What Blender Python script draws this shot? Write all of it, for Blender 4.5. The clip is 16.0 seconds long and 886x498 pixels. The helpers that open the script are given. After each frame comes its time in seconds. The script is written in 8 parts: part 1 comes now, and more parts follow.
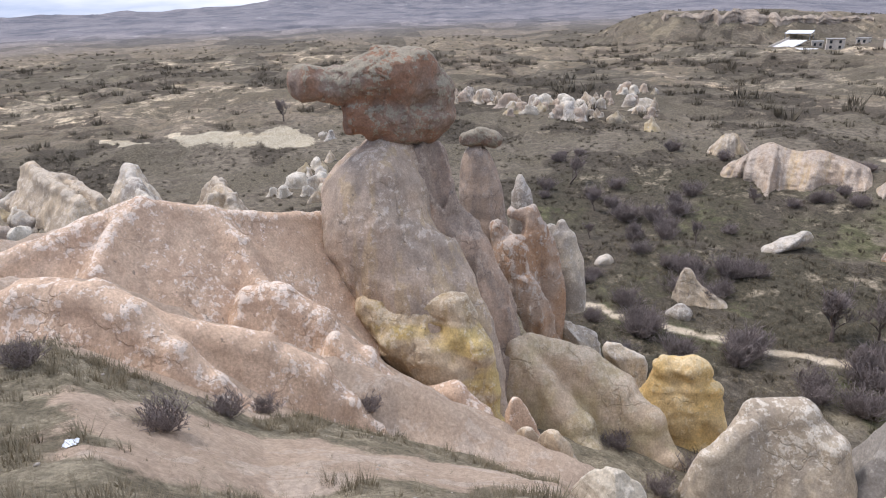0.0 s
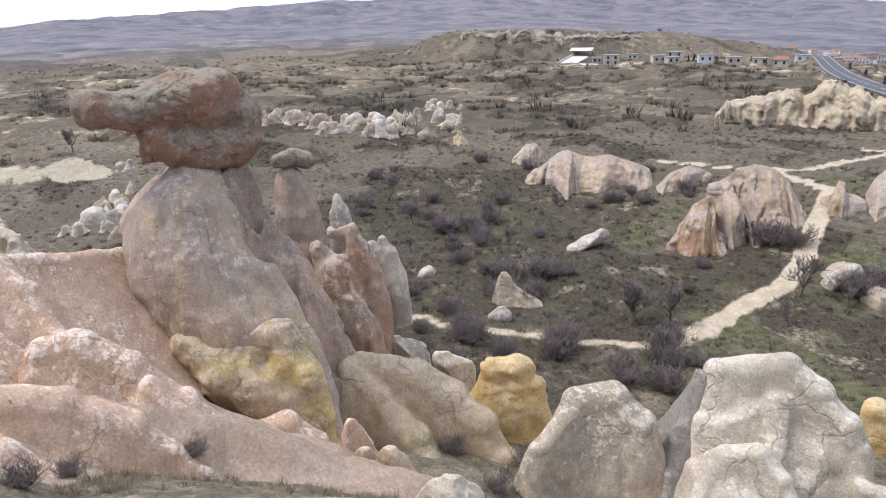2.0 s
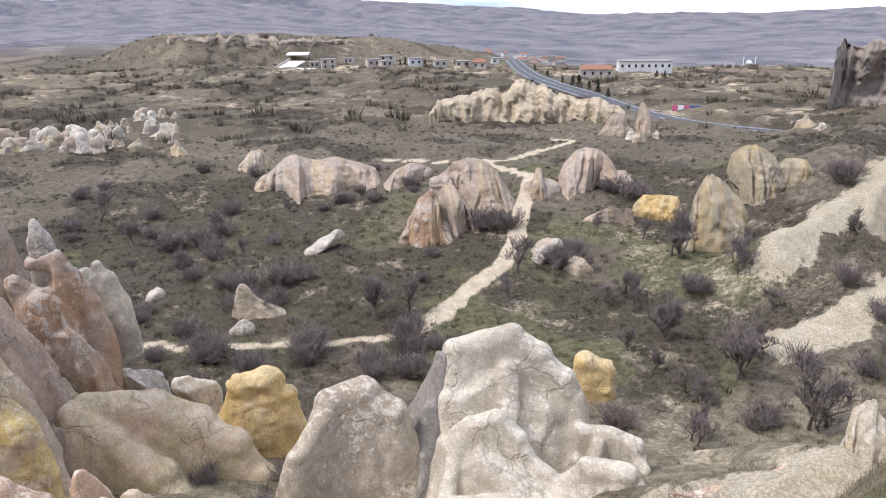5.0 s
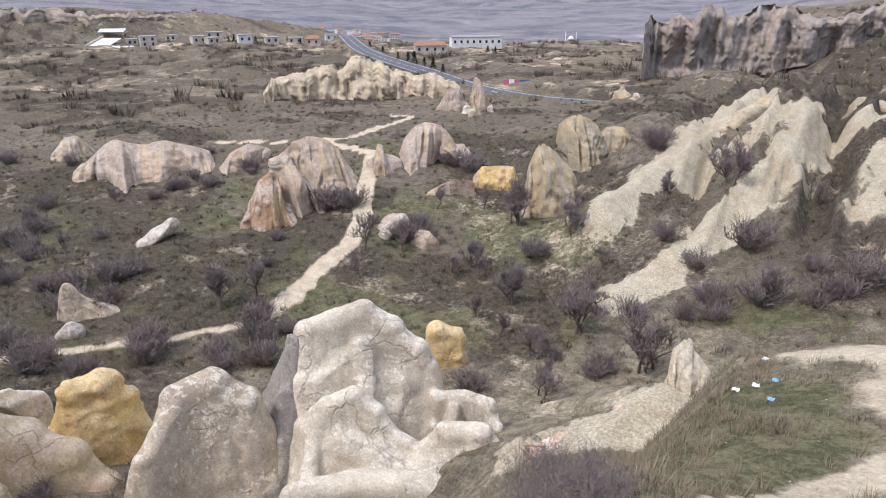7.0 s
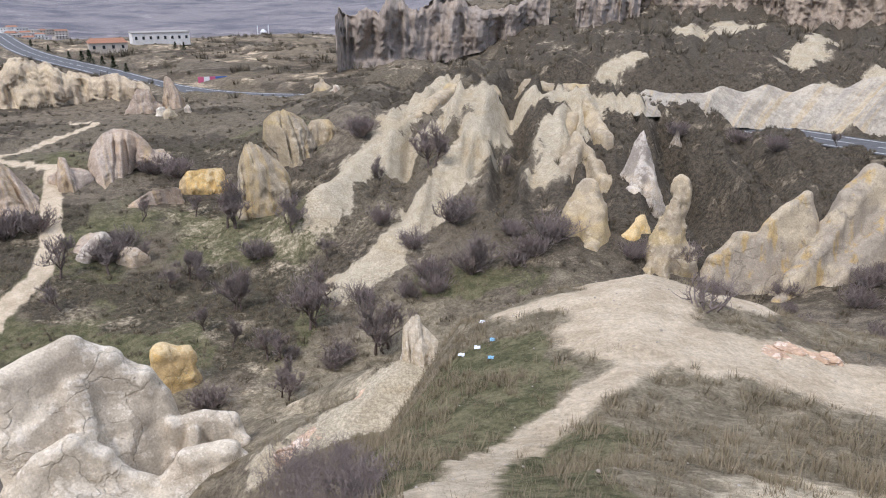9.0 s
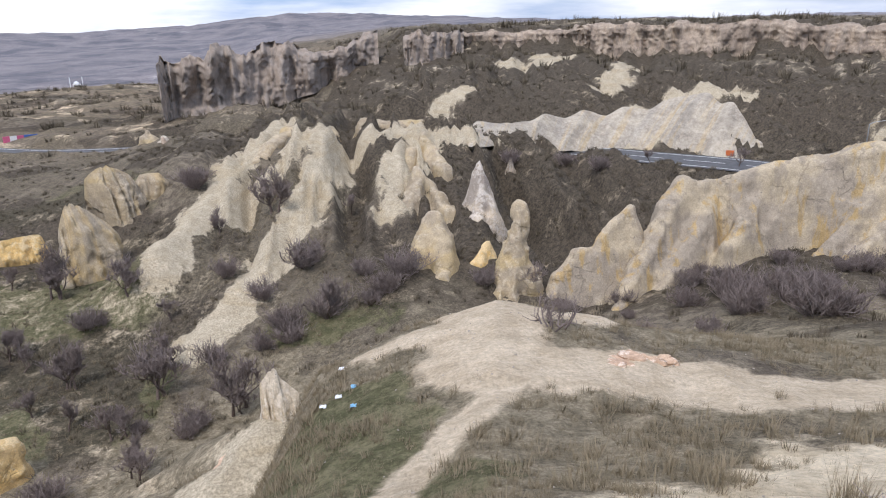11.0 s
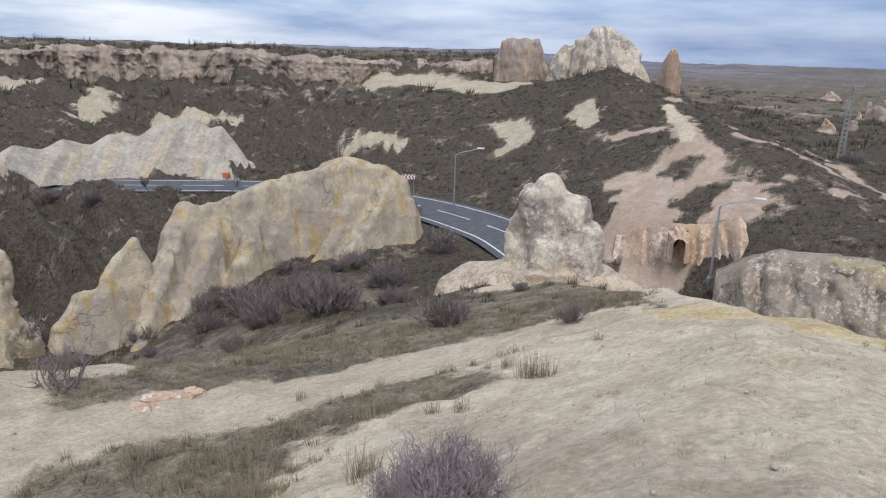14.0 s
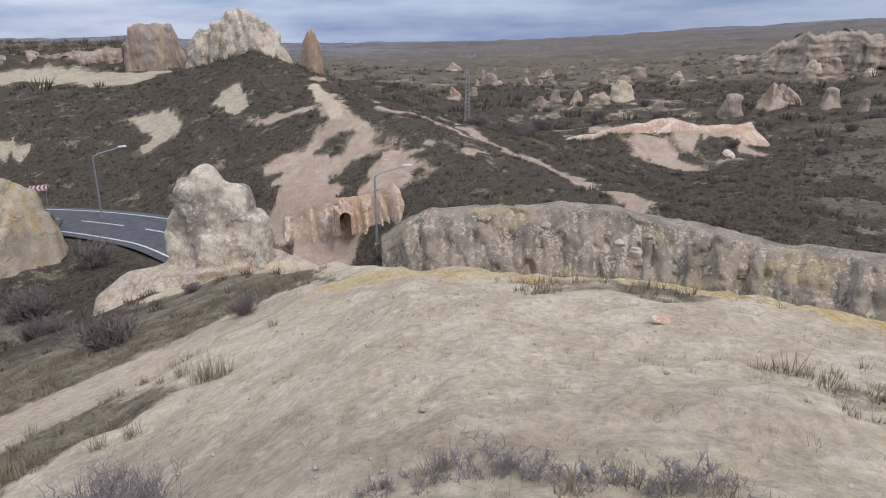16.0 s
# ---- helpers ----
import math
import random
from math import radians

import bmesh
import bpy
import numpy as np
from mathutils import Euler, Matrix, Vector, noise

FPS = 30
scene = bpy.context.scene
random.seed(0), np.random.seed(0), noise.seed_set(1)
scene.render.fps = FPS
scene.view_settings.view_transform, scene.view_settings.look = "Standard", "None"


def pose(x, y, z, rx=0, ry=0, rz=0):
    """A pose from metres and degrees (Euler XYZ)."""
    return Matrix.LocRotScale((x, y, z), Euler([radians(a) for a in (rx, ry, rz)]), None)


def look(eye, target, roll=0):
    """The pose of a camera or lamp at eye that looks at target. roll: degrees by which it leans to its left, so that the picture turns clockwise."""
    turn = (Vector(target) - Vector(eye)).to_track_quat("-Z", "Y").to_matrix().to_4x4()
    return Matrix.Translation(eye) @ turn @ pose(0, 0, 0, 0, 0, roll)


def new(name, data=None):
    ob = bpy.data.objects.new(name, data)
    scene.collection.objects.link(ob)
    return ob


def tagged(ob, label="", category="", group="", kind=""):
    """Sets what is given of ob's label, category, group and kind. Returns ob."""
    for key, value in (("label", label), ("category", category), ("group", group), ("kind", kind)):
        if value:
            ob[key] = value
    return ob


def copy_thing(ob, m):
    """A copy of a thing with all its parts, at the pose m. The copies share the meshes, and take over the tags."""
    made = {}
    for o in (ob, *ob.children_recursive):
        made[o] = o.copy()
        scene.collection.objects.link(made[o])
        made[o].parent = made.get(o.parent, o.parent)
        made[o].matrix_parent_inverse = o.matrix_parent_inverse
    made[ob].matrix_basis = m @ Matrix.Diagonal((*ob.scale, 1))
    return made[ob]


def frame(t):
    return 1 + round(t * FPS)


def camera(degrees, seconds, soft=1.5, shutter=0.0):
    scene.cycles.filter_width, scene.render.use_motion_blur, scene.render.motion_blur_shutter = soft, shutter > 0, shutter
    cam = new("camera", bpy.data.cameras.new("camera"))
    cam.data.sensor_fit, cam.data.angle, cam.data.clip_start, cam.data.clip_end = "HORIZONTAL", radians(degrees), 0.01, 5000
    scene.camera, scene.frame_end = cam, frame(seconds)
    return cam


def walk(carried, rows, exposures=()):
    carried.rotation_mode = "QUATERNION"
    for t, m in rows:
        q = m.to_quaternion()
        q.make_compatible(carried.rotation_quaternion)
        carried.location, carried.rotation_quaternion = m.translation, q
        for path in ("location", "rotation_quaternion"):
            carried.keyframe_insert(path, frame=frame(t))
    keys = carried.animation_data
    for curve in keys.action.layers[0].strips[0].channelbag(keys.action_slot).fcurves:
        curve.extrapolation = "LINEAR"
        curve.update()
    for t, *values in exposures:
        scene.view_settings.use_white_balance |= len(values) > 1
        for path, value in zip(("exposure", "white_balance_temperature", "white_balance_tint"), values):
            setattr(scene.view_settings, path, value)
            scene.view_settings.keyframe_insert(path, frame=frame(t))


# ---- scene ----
import functools
import itertools
cam = camera(65.44, 16.0, soft=1.1)
walk(cam, [
    (0.0, pose(-0.250, -0.302, 30.025, 70.076, 1.701, 80.584)),
    (0.5, pose(-0.227, -0.270, 30.020, 69.960, 1.645, 78.835)),
    (1.0, pose(-0.278, -0.219, 30.004, 70.177, 2.016, 76.171)),
    (1.5, pose(-0.307, -0.141, 29.967, 70.732, 1.591, 70.770)),
    (2.0, pose(-0.304, -0.113, 29.966, 71.167, 1.650, 65.231)),
    (2.5, pose(-0.261, -0.127, 29.994, 71.328, 1.518, 60.417)),
    (3.0, pose(-0.281, -0.059, 29.971, 71.971, 1.661, 55.825)),
    (3.5, pose(-0.256, -0.069, 29.992, 72.823, 1.319, 51.627)),
    (4.0, pose(-0.236, -0.053, 30.006, 72.949, 0.855, 47.650)),
    (4.2, pose(-0.248, -0.035, 29.994, 72.614, 0.716, 46.015)),
    (6.3, pose(-0.136, 0.118, 29.709, 69.006, 1.057, 37.459)),
    (6.5, pose(-0.116, 0.085, 29.730, 69.066, 0.796, 35.193)),
    (7.0, pose(-0.099, 0.037, 29.765, 69.153, 0.107, 29.768)),
    (7.5, pose(-0.087, 0.033, 29.801, 68.970, 0.535, 22.943)),
    (8.0, pose(-0.056, -0.006, 29.822, 68.575, 0.499, 15.885)),
    (8.5, pose(-0.088, 0.044, 29.827, 68.350, -0.101, 10.078)),
    (8.7, pose(-0.074, 0.026, 29.862, 68.378, -0.275, 8.109)),
    (10.8, pose(0.011, 0.253, 30.026, 71.540, 0.964, -5.523)),
    (11.0, pose(0.062, 0.251, 30.030, 71.609, 1.186, -7.787)),
    (11.5, pose(0.110, 0.170, 30.068, 71.504, 0.960, -14.306)),
    (12.0, pose(0.218, 0.155, 30.094, 71.177, 1.083, -21.690)),
    (12.5, pose(0.302, 0.161, 30.111, 71.199, 0.960, -31.113)),
    (13.0, pose(0.320, 0.100, 30.149, 71.872, 0.050, -39.552)),
    (13.5, pose(0.313, 0.074, 30.191, 72.962, -1.177, -46.896)),
    (14.0, pose(0.272, 0.112, 30.189, 73.711, -1.634, -47.544)),
    (14.5, pose(0.279, 0.087, 30.189, 73.999, -1.523, -47.212)),
    (15.0, pose(0.362, 0.008, 30.167, 74.015, -0.145, -53.288)),
    (15.5, pose(0.465, -0.079, 30.153, 72.460, -0.165, -65.159)),
    (16.0, pose(0.593, -0.239, 30.177, 72.674, 0.404, -75.590)),
], exposures=[(0.0, 0.76, 6300, 15), (4.2, 0.88, 6300, 15), (7.0, 0.86, 6300, 15), (8.7, 0.74, 6300, 15), (11.0, 0.62, 6300, 15), (12.5, 0.58, 6300, 15), (14.0, 0.36, 6200, 13), (16.0, 0.24, 6320, 14)])

# ---------------------------------------------------------------- sky and sun
SUN_AZ, SUN_EL = -150.0, 55.0
BANK_AZ, BANK_EL = -40.0, 60.0
world = bpy.data.worlds.new("sky")
scene.world = world
world.use_nodes = True
wn, wl = world.node_tree.nodes, world.node_tree.links
wn.clear()
w_out = wn.new("ShaderNodeOutputWorld")
w_sky = wn.new("ShaderNodeTexSky")
w_sky.sky_type, w_sky.sun_disc = "NISHITA", False
w_sky.sun_elevation, w_sky.sun_rotation = radians(SUN_EL), radians(SUN_AZ)
w_bg = wn.new("ShaderNodeBackground")
w_bg.inputs["Strength"].default_value = 0.12
wl.new(w_sky.outputs[0], w_bg.inputs["Color"])
w_co = wn.new("ShaderNodeTexCoord")
w_map = wn.new("ShaderNodeMapping")
w_map.inputs["Scale"].default_value = (1.6, 1.6, 11.0)
wl.new(w_co.outputs["Generated"], w_map.inputs["Vector"])
w_n = wn.new("ShaderNodeTexNoise")
w_n.inputs["Scale"].default_value, w_n.inputs["Detail"].default_value, w_n.inputs["Roughness"].default_value = 1.7, 6.0, 0.55
wl.new(w_map.outputs[0], w_n.inputs["Vector"])
w_ramp = wn.new("ShaderNodeValToRGB")
w_ramp.color_ramp.elements[0].position, w_ramp.color_ramp.elements[0].color = 0.36, (0.28, 0.42, 0.68, 1)
w_ramp.color_ramp.elements[1].position, w_ramp.color_ramp.elements[1].color = 0.60, (1.0, 1.02, 1.05, 1)
wl.new(w_n.outputs["Fac"], w_ramp.inputs["Fac"])
w_cl = wn.new("ShaderNodeBackground")
w_cl.inputs["Strength"].default_value = 0.88
# the thin cloud bank over the valley is the brightest
w_dot = wn.new("ShaderNodeVectorMath")
w_dot.operation = "DOT_PRODUCT"
w_dot.inputs[1].default_value = (math.sin(radians(BANK_AZ)) * math.cos(radians(BANK_EL)), math.cos(radians(BANK_AZ)) * math.cos(radians(BANK_EL)), math.sin(radians(BANK_EL)))
wl.new(w_co.outputs["Generated"], w_dot.inputs[0])
w_glow = wn.new("ShaderNodeMapRange")
w_glow.inputs["From Min"].default_value, w_glow.inputs["From Max"].default_value = -0.3, 0.75
w_glow.inputs["To Min"].default_value, w_glow.inputs["To Max"].default_value = 0.52, 1.2
wl.new(w_dot.outputs["Value"], w_glow.inputs["Value"])
w_lit = wn.new("ShaderNodeVectorMath")
w_lit.operation = "SCALE"
wl.new(w_ramp.outputs["Color"], w_lit.inputs[0])
wl.new(w_glow.outputs[0], w_lit.inputs["Scale"])
w_blue = wn.new("ShaderNodeMapRange")
w_blue.inputs["From Min"].default_value, w_blue.inputs["From Max"].default_value = -0.25, 0.30
wl.new(w_dot.outputs["Value"], w_blue.inputs["Value"])
w_tint = wn.new("ShaderNodeMix")
w_tint.data_type = "RGBA"
w_tint.inputs[6].default_value, w_tint.inputs[7].default_value = (0.70, 0.86, 1.16, 1), (1.0, 1.0, 1.0, 1)
wl.new(w_blue.outputs[0], w_tint.inputs["Factor"])
w_mul = wn.new("ShaderNodeVectorMath")
w_mul.operation = "MULTIPLY"
wl.new(w_lit.outputs[0], w_mul.inputs[0])
wl.new(w_tint.outputs[2], w_mul.inputs[1])
wl.new(w_mul.outputs[0], w_cl.inputs["Color"])
w_mix = wn.new("ShaderNodeMixShader")
w_mix.inputs["Fac"].default_value = 0.80
wl.new(w_bg.outputs[0], w_mix.inputs[1])
wl.new(w_cl.outputs[0], w_mix.inputs[2])
wl.new(w_mix.outputs[0], w_out.inputs["Surface"])
sun_data = bpy.data.lights.new("sun", "SUN")
sun_data.energy, sun_data.angle, sun_data.color = 1.45, radians(11), (1.0, 0.97, 0.93)
sun = new("sun", sun_data)
_a, _e = radians(SUN_AZ), radians(SUN_EL)
sun.matrix_world = look((0, 0, 80), (-math.sin(_a) * math.cos(_e), -math.cos(_a) * math.cos(_e), 80 - math.sin(_e)))


# ---------------------------------------------------------------- materials
def material(name, rough=0.95, spec=0.15):
    m = bpy.data.materials.new(name)
    m.use_nodes = True
    nt = m.node_tree
    b = nt.nodes["Principled BSDF"]
    b.inputs["Roughness"].default_value = rough
    b.inputs["Specular IOR Level"].default_value = spec
    return m, nt, b


def link(nt, a, b):
    nt.links.new(a, b)


def noise_node(nt, vec, scale, detail=5.0, rough=0.6, stretch=None, shift=None):
    if stretch or shift:
        mp = nt.nodes.new("ShaderNodeMapping")
        if stretch:
            mp.inputs["Scale"].default_value = stretch
        if shift:
            mp.inputs["Location"].default_value = shift
        link(nt, vec, mp.inputs["Vector"])
        vec = mp.outputs[0]
    n = nt.nodes.new("ShaderNodeTexNoise")
    n.inputs["Scale"].default_value, n.inputs["Detail"].default_value, n.inputs["Roughness"].default_value = scale, detail, rough
    link(nt, vec, n.inputs["Vector"])
    return n.outputs["Fac"]


def ramp(nt, fac, lo, hi, a=0.0, b=1.0):
    r = nt.nodes.new("ShaderNodeMapRange")
    r.interpolation_type = "SMOOTHSTEP"
    r.inputs["From Min"].default_value, r.inputs["From Max"].default_value = lo, hi
    r.inputs["To Min"].default_value, r.inputs["To Max"].default_value = a, b
    link(nt, fac, r.inputs["Value"])
    return r.outputs[0]


def mixed(nt, fac, a, b, blend="MIX"):
    m = nt.nodes.new("ShaderNodeMix")
    m.data_type, m.blend_type = "RGBA", blend
    for value, slot in ((fac, m.inputs[0]), (a, m.inputs[6]), (b, m.inputs[7])):
        if isinstance(value, (int, float)):
            slot.default_value = value
        elif isinstance(value, tuple):
            slot.default_value = (*value, 1)
        else:
            link(nt, value, slot)
    return m.outputs[2]


def calc(nt, op, a, b=0.0):
    m = nt.nodes.new("ShaderNodeMath")
    m.operation = op
    for value, slot in ((a, m.inputs[0]), (b, m.inputs[1])):
        if isinstance(value, (int, float)):
            slot.default_value = value
        else:
            link(nt, value, slot)
    return m.outputs[0]


def bump_on(nt, b, heights, strength=0.6, dist=0.1):
    total = None
    for h, k in heights:
        h = calc(nt, "MULTIPLY", h, k)
        total = h if total is None else calc(nt, "ADD", total, h)
    n = nt.nodes.new("ShaderNodeBump")
    n.inputs["Strength"].default_value, n.inputs["Distance"].default_value = strength, dist
    link(nt, total, n.inputs["Height"])
    link(nt, n.outputs[0], b.inputs["Normal"])


def rock_material(name, base, second, crust, streak, strata=0.3, crusty=0.5, streaky=0.5, size=1.0, band=None, lift=0.22, flow=False, worn_grey=0.6):
    """Weathered tuff: two body colours, pale crust on the tops, stains that run down, faint beds."""
    m, nt, b = material(name)
    base, second, crust, streak = ((c[0] * 1.04, c[1], c[2] * 0.97) for c in (base, second, crust, streak))
    g = nt.nodes.new("ShaderNodeNewGeometry")
    pos = g.outputs["Position"]
    big = noise_node(nt, pos, 0.26 / size, 9, 0.62)
    col = mixed(nt, ramp(nt, big, 0.43, 0.57), base, tuple(c * 0.86 for c in second))
    if band:
        warp = noise_node(nt, pos, 0.10 / size, 3, 0.6, (1, 1, 3.2), (13, 4, 7))
        col = mixed(nt, calc(nt, "MULTIPLY", ramp(nt, warp, 0.53, 0.62), 0.85), col, band)
    beds = noise_node(nt, pos, 1.3 / size, 4, 0.65, (0.10, 0.10, 1.6))
    col = mixed(nt, calc(nt, "MULTIPLY", ramp(nt, beds, 0.48, 0.68), strata * 0.7), col, streak)
    runs = noise_node(nt, pos, 0.75 / size, 7, 0.62, (1.3, 1.3, 0.07), (5, 3, 1))
    col = mixed(nt, calc(nt, "MULTIPLY", ramp(nt, runs, 0.53, 0.61), streaky * 0.8), col, streak)
    greys = noise_node(nt, pos, 0.9 / size, 7, 0.62, (1.3, 1.3, 0.07), (25, 13, 1))
    col = mixed(nt, calc(nt, "MULTIPLY", ramp(nt, greys, 0.54, 0.62), streaky * 0.7), col, tuple(c * 0.78 for c in second))
    if flow:
        at = nt.nodes.new("ShaderNodeAttribute")
        at.attribute_name = "flow"
        along_rib = at.outputs["Vector"]
        patina = noise_node(nt, along_rib, 0.30 / size, 6, 0.66, None, (3, 1, 8))
        col = mixed(nt, ramp(nt, patina, 0.50, 0.58, 0, worn_grey), col, tuple(0.5 * (a + b_) * 0.80 for a, b_ in zip(second, (0.40, 0.375, 0.34))))
        ochre = noise_node(nt, along_rib, 0.55 / size, 6, 0.68, None, (17, 2, 5))
        col = mixed(nt, ramp(nt, ochre, 0.53, 0.60, 0, 0.85 * max(0.3, streaky)), col, (0.52, 0.375, 0.175))
        thin = noise_node(nt, along_rib, 2.4 / size, 5, 0.7, None, (7, 7, 1))
        col = mixed(nt, 0.4, col, mixed(nt, ramp(nt, thin, 0.32, 0.68), (0.80, 0.79, 0.77), (1.15, 1.15, 1.14)), "MULTIPLY")
    up = nt.nodes.new("ShaderNodeSeparateXYZ")
    link(nt, g.outputs["Normal"], up.inputs[0])
    flakes = noise_node(nt, pos, 2.6 / size, 9, 0.70, None, (3, 9, 2))
    zones = noise_node(nt, pos, 0.34 / size, 3, 0.55, None, (13, 2, 2))
    crest = ramp(nt, g.outputs["Pointiness"], 0.495, 0.56, -0.02, 0.11)
    tops = calc(nt, "ADD", calc(nt, "ADD", ramp(nt, up.outputs["Z"], 0.2, 0.9, 0, lift * 0.5), flakes), calc(nt, "ADD", crest, calc(nt, "MULTIPLY", calc(nt, "SUBTRACT", zones, 0.5), 0.5)))
    col = mixed(nt, calc(nt, "MULTIPLY", ramp(nt, tops, 0.565, 0.60), crusty), col, crust)
    mott = noise_node(nt, pos, 1.6 / size, 7, 0.7, None, (1, 5, 8))
    col = mixed(nt, 0.6, col, mixed(nt, ramp(nt, mott, 0.34, 0.66), (0.80, 0.79, 0.78), (1.16, 1.155, 1.15)), "MULTIPLY")
    grain = noise_node(nt, pos, 9.0, 6, 0.75)
    col = mixed(nt, 0.7, col, mixed(nt, ramp(nt, grain, 0.30, 0.70), (0.69, 0.675, 0.66), (1.28, 1.275, 1.265)), "MULTIPLY")
    split = nt.nodes.new("ShaderNodeTexVoronoi")
    split.feature = "DISTANCE_TO_EDGE"
    split.inputs["Scale"].default_value = 0.42 / size
    warped = nt.nodes.new("ShaderNodeVectorMath")
    warped.operation = "ADD"
    link(nt, pos, warped.inputs[0])
    wob = nt.nodes.new("ShaderNodeTexNoise")
    wob.inputs["Scale"].default_value, wob.inputs["Detail"].default_value = 0.5 / size, 6.0
    link(nt, pos, wob.inputs["Vector"])
    wide = nt.nodes.new("ShaderNodeVectorMath")
    wide.operation = "SCALE"
    wide.inputs["Scale"].default_value = 4.0 * size
    link(nt, wob.outputs["Color"], wide.inputs[0])
    link(nt, wide.outputs[0], warped.inputs[1])
    link(nt, warped.outputs[0], split.inputs["Vector"])
    cracks = calc(nt, "MULTIPLY", ramp(nt, split.outputs["Distance"], 0.03, 0.006), ramp(nt, zones, 0.46, 0.56))
    col = mixed(nt, calc(nt, "MULTIPLY", cracks, 0.28), col, tuple(c * 0.4 for c in second))
    specks = noise_node(nt, pos, 3.4, 4, 0.6, None, (7, 7, 7))
    col = mixed(nt, calc(nt, "MULTIPLY", ramp(nt, specks, 0.67, 0.71), 0.55), col, (0.10, 0.09, 0.08))
    link(nt, col, b.inputs["Base Color"])
    bump_on(nt, b, ((flakes, 0.45), (mott, 0.35), (grain, 0.3), (beds, 0.3), (runs, 0.35), (cracks, -0.5)), 0.7, 0.14 * size)
    return m


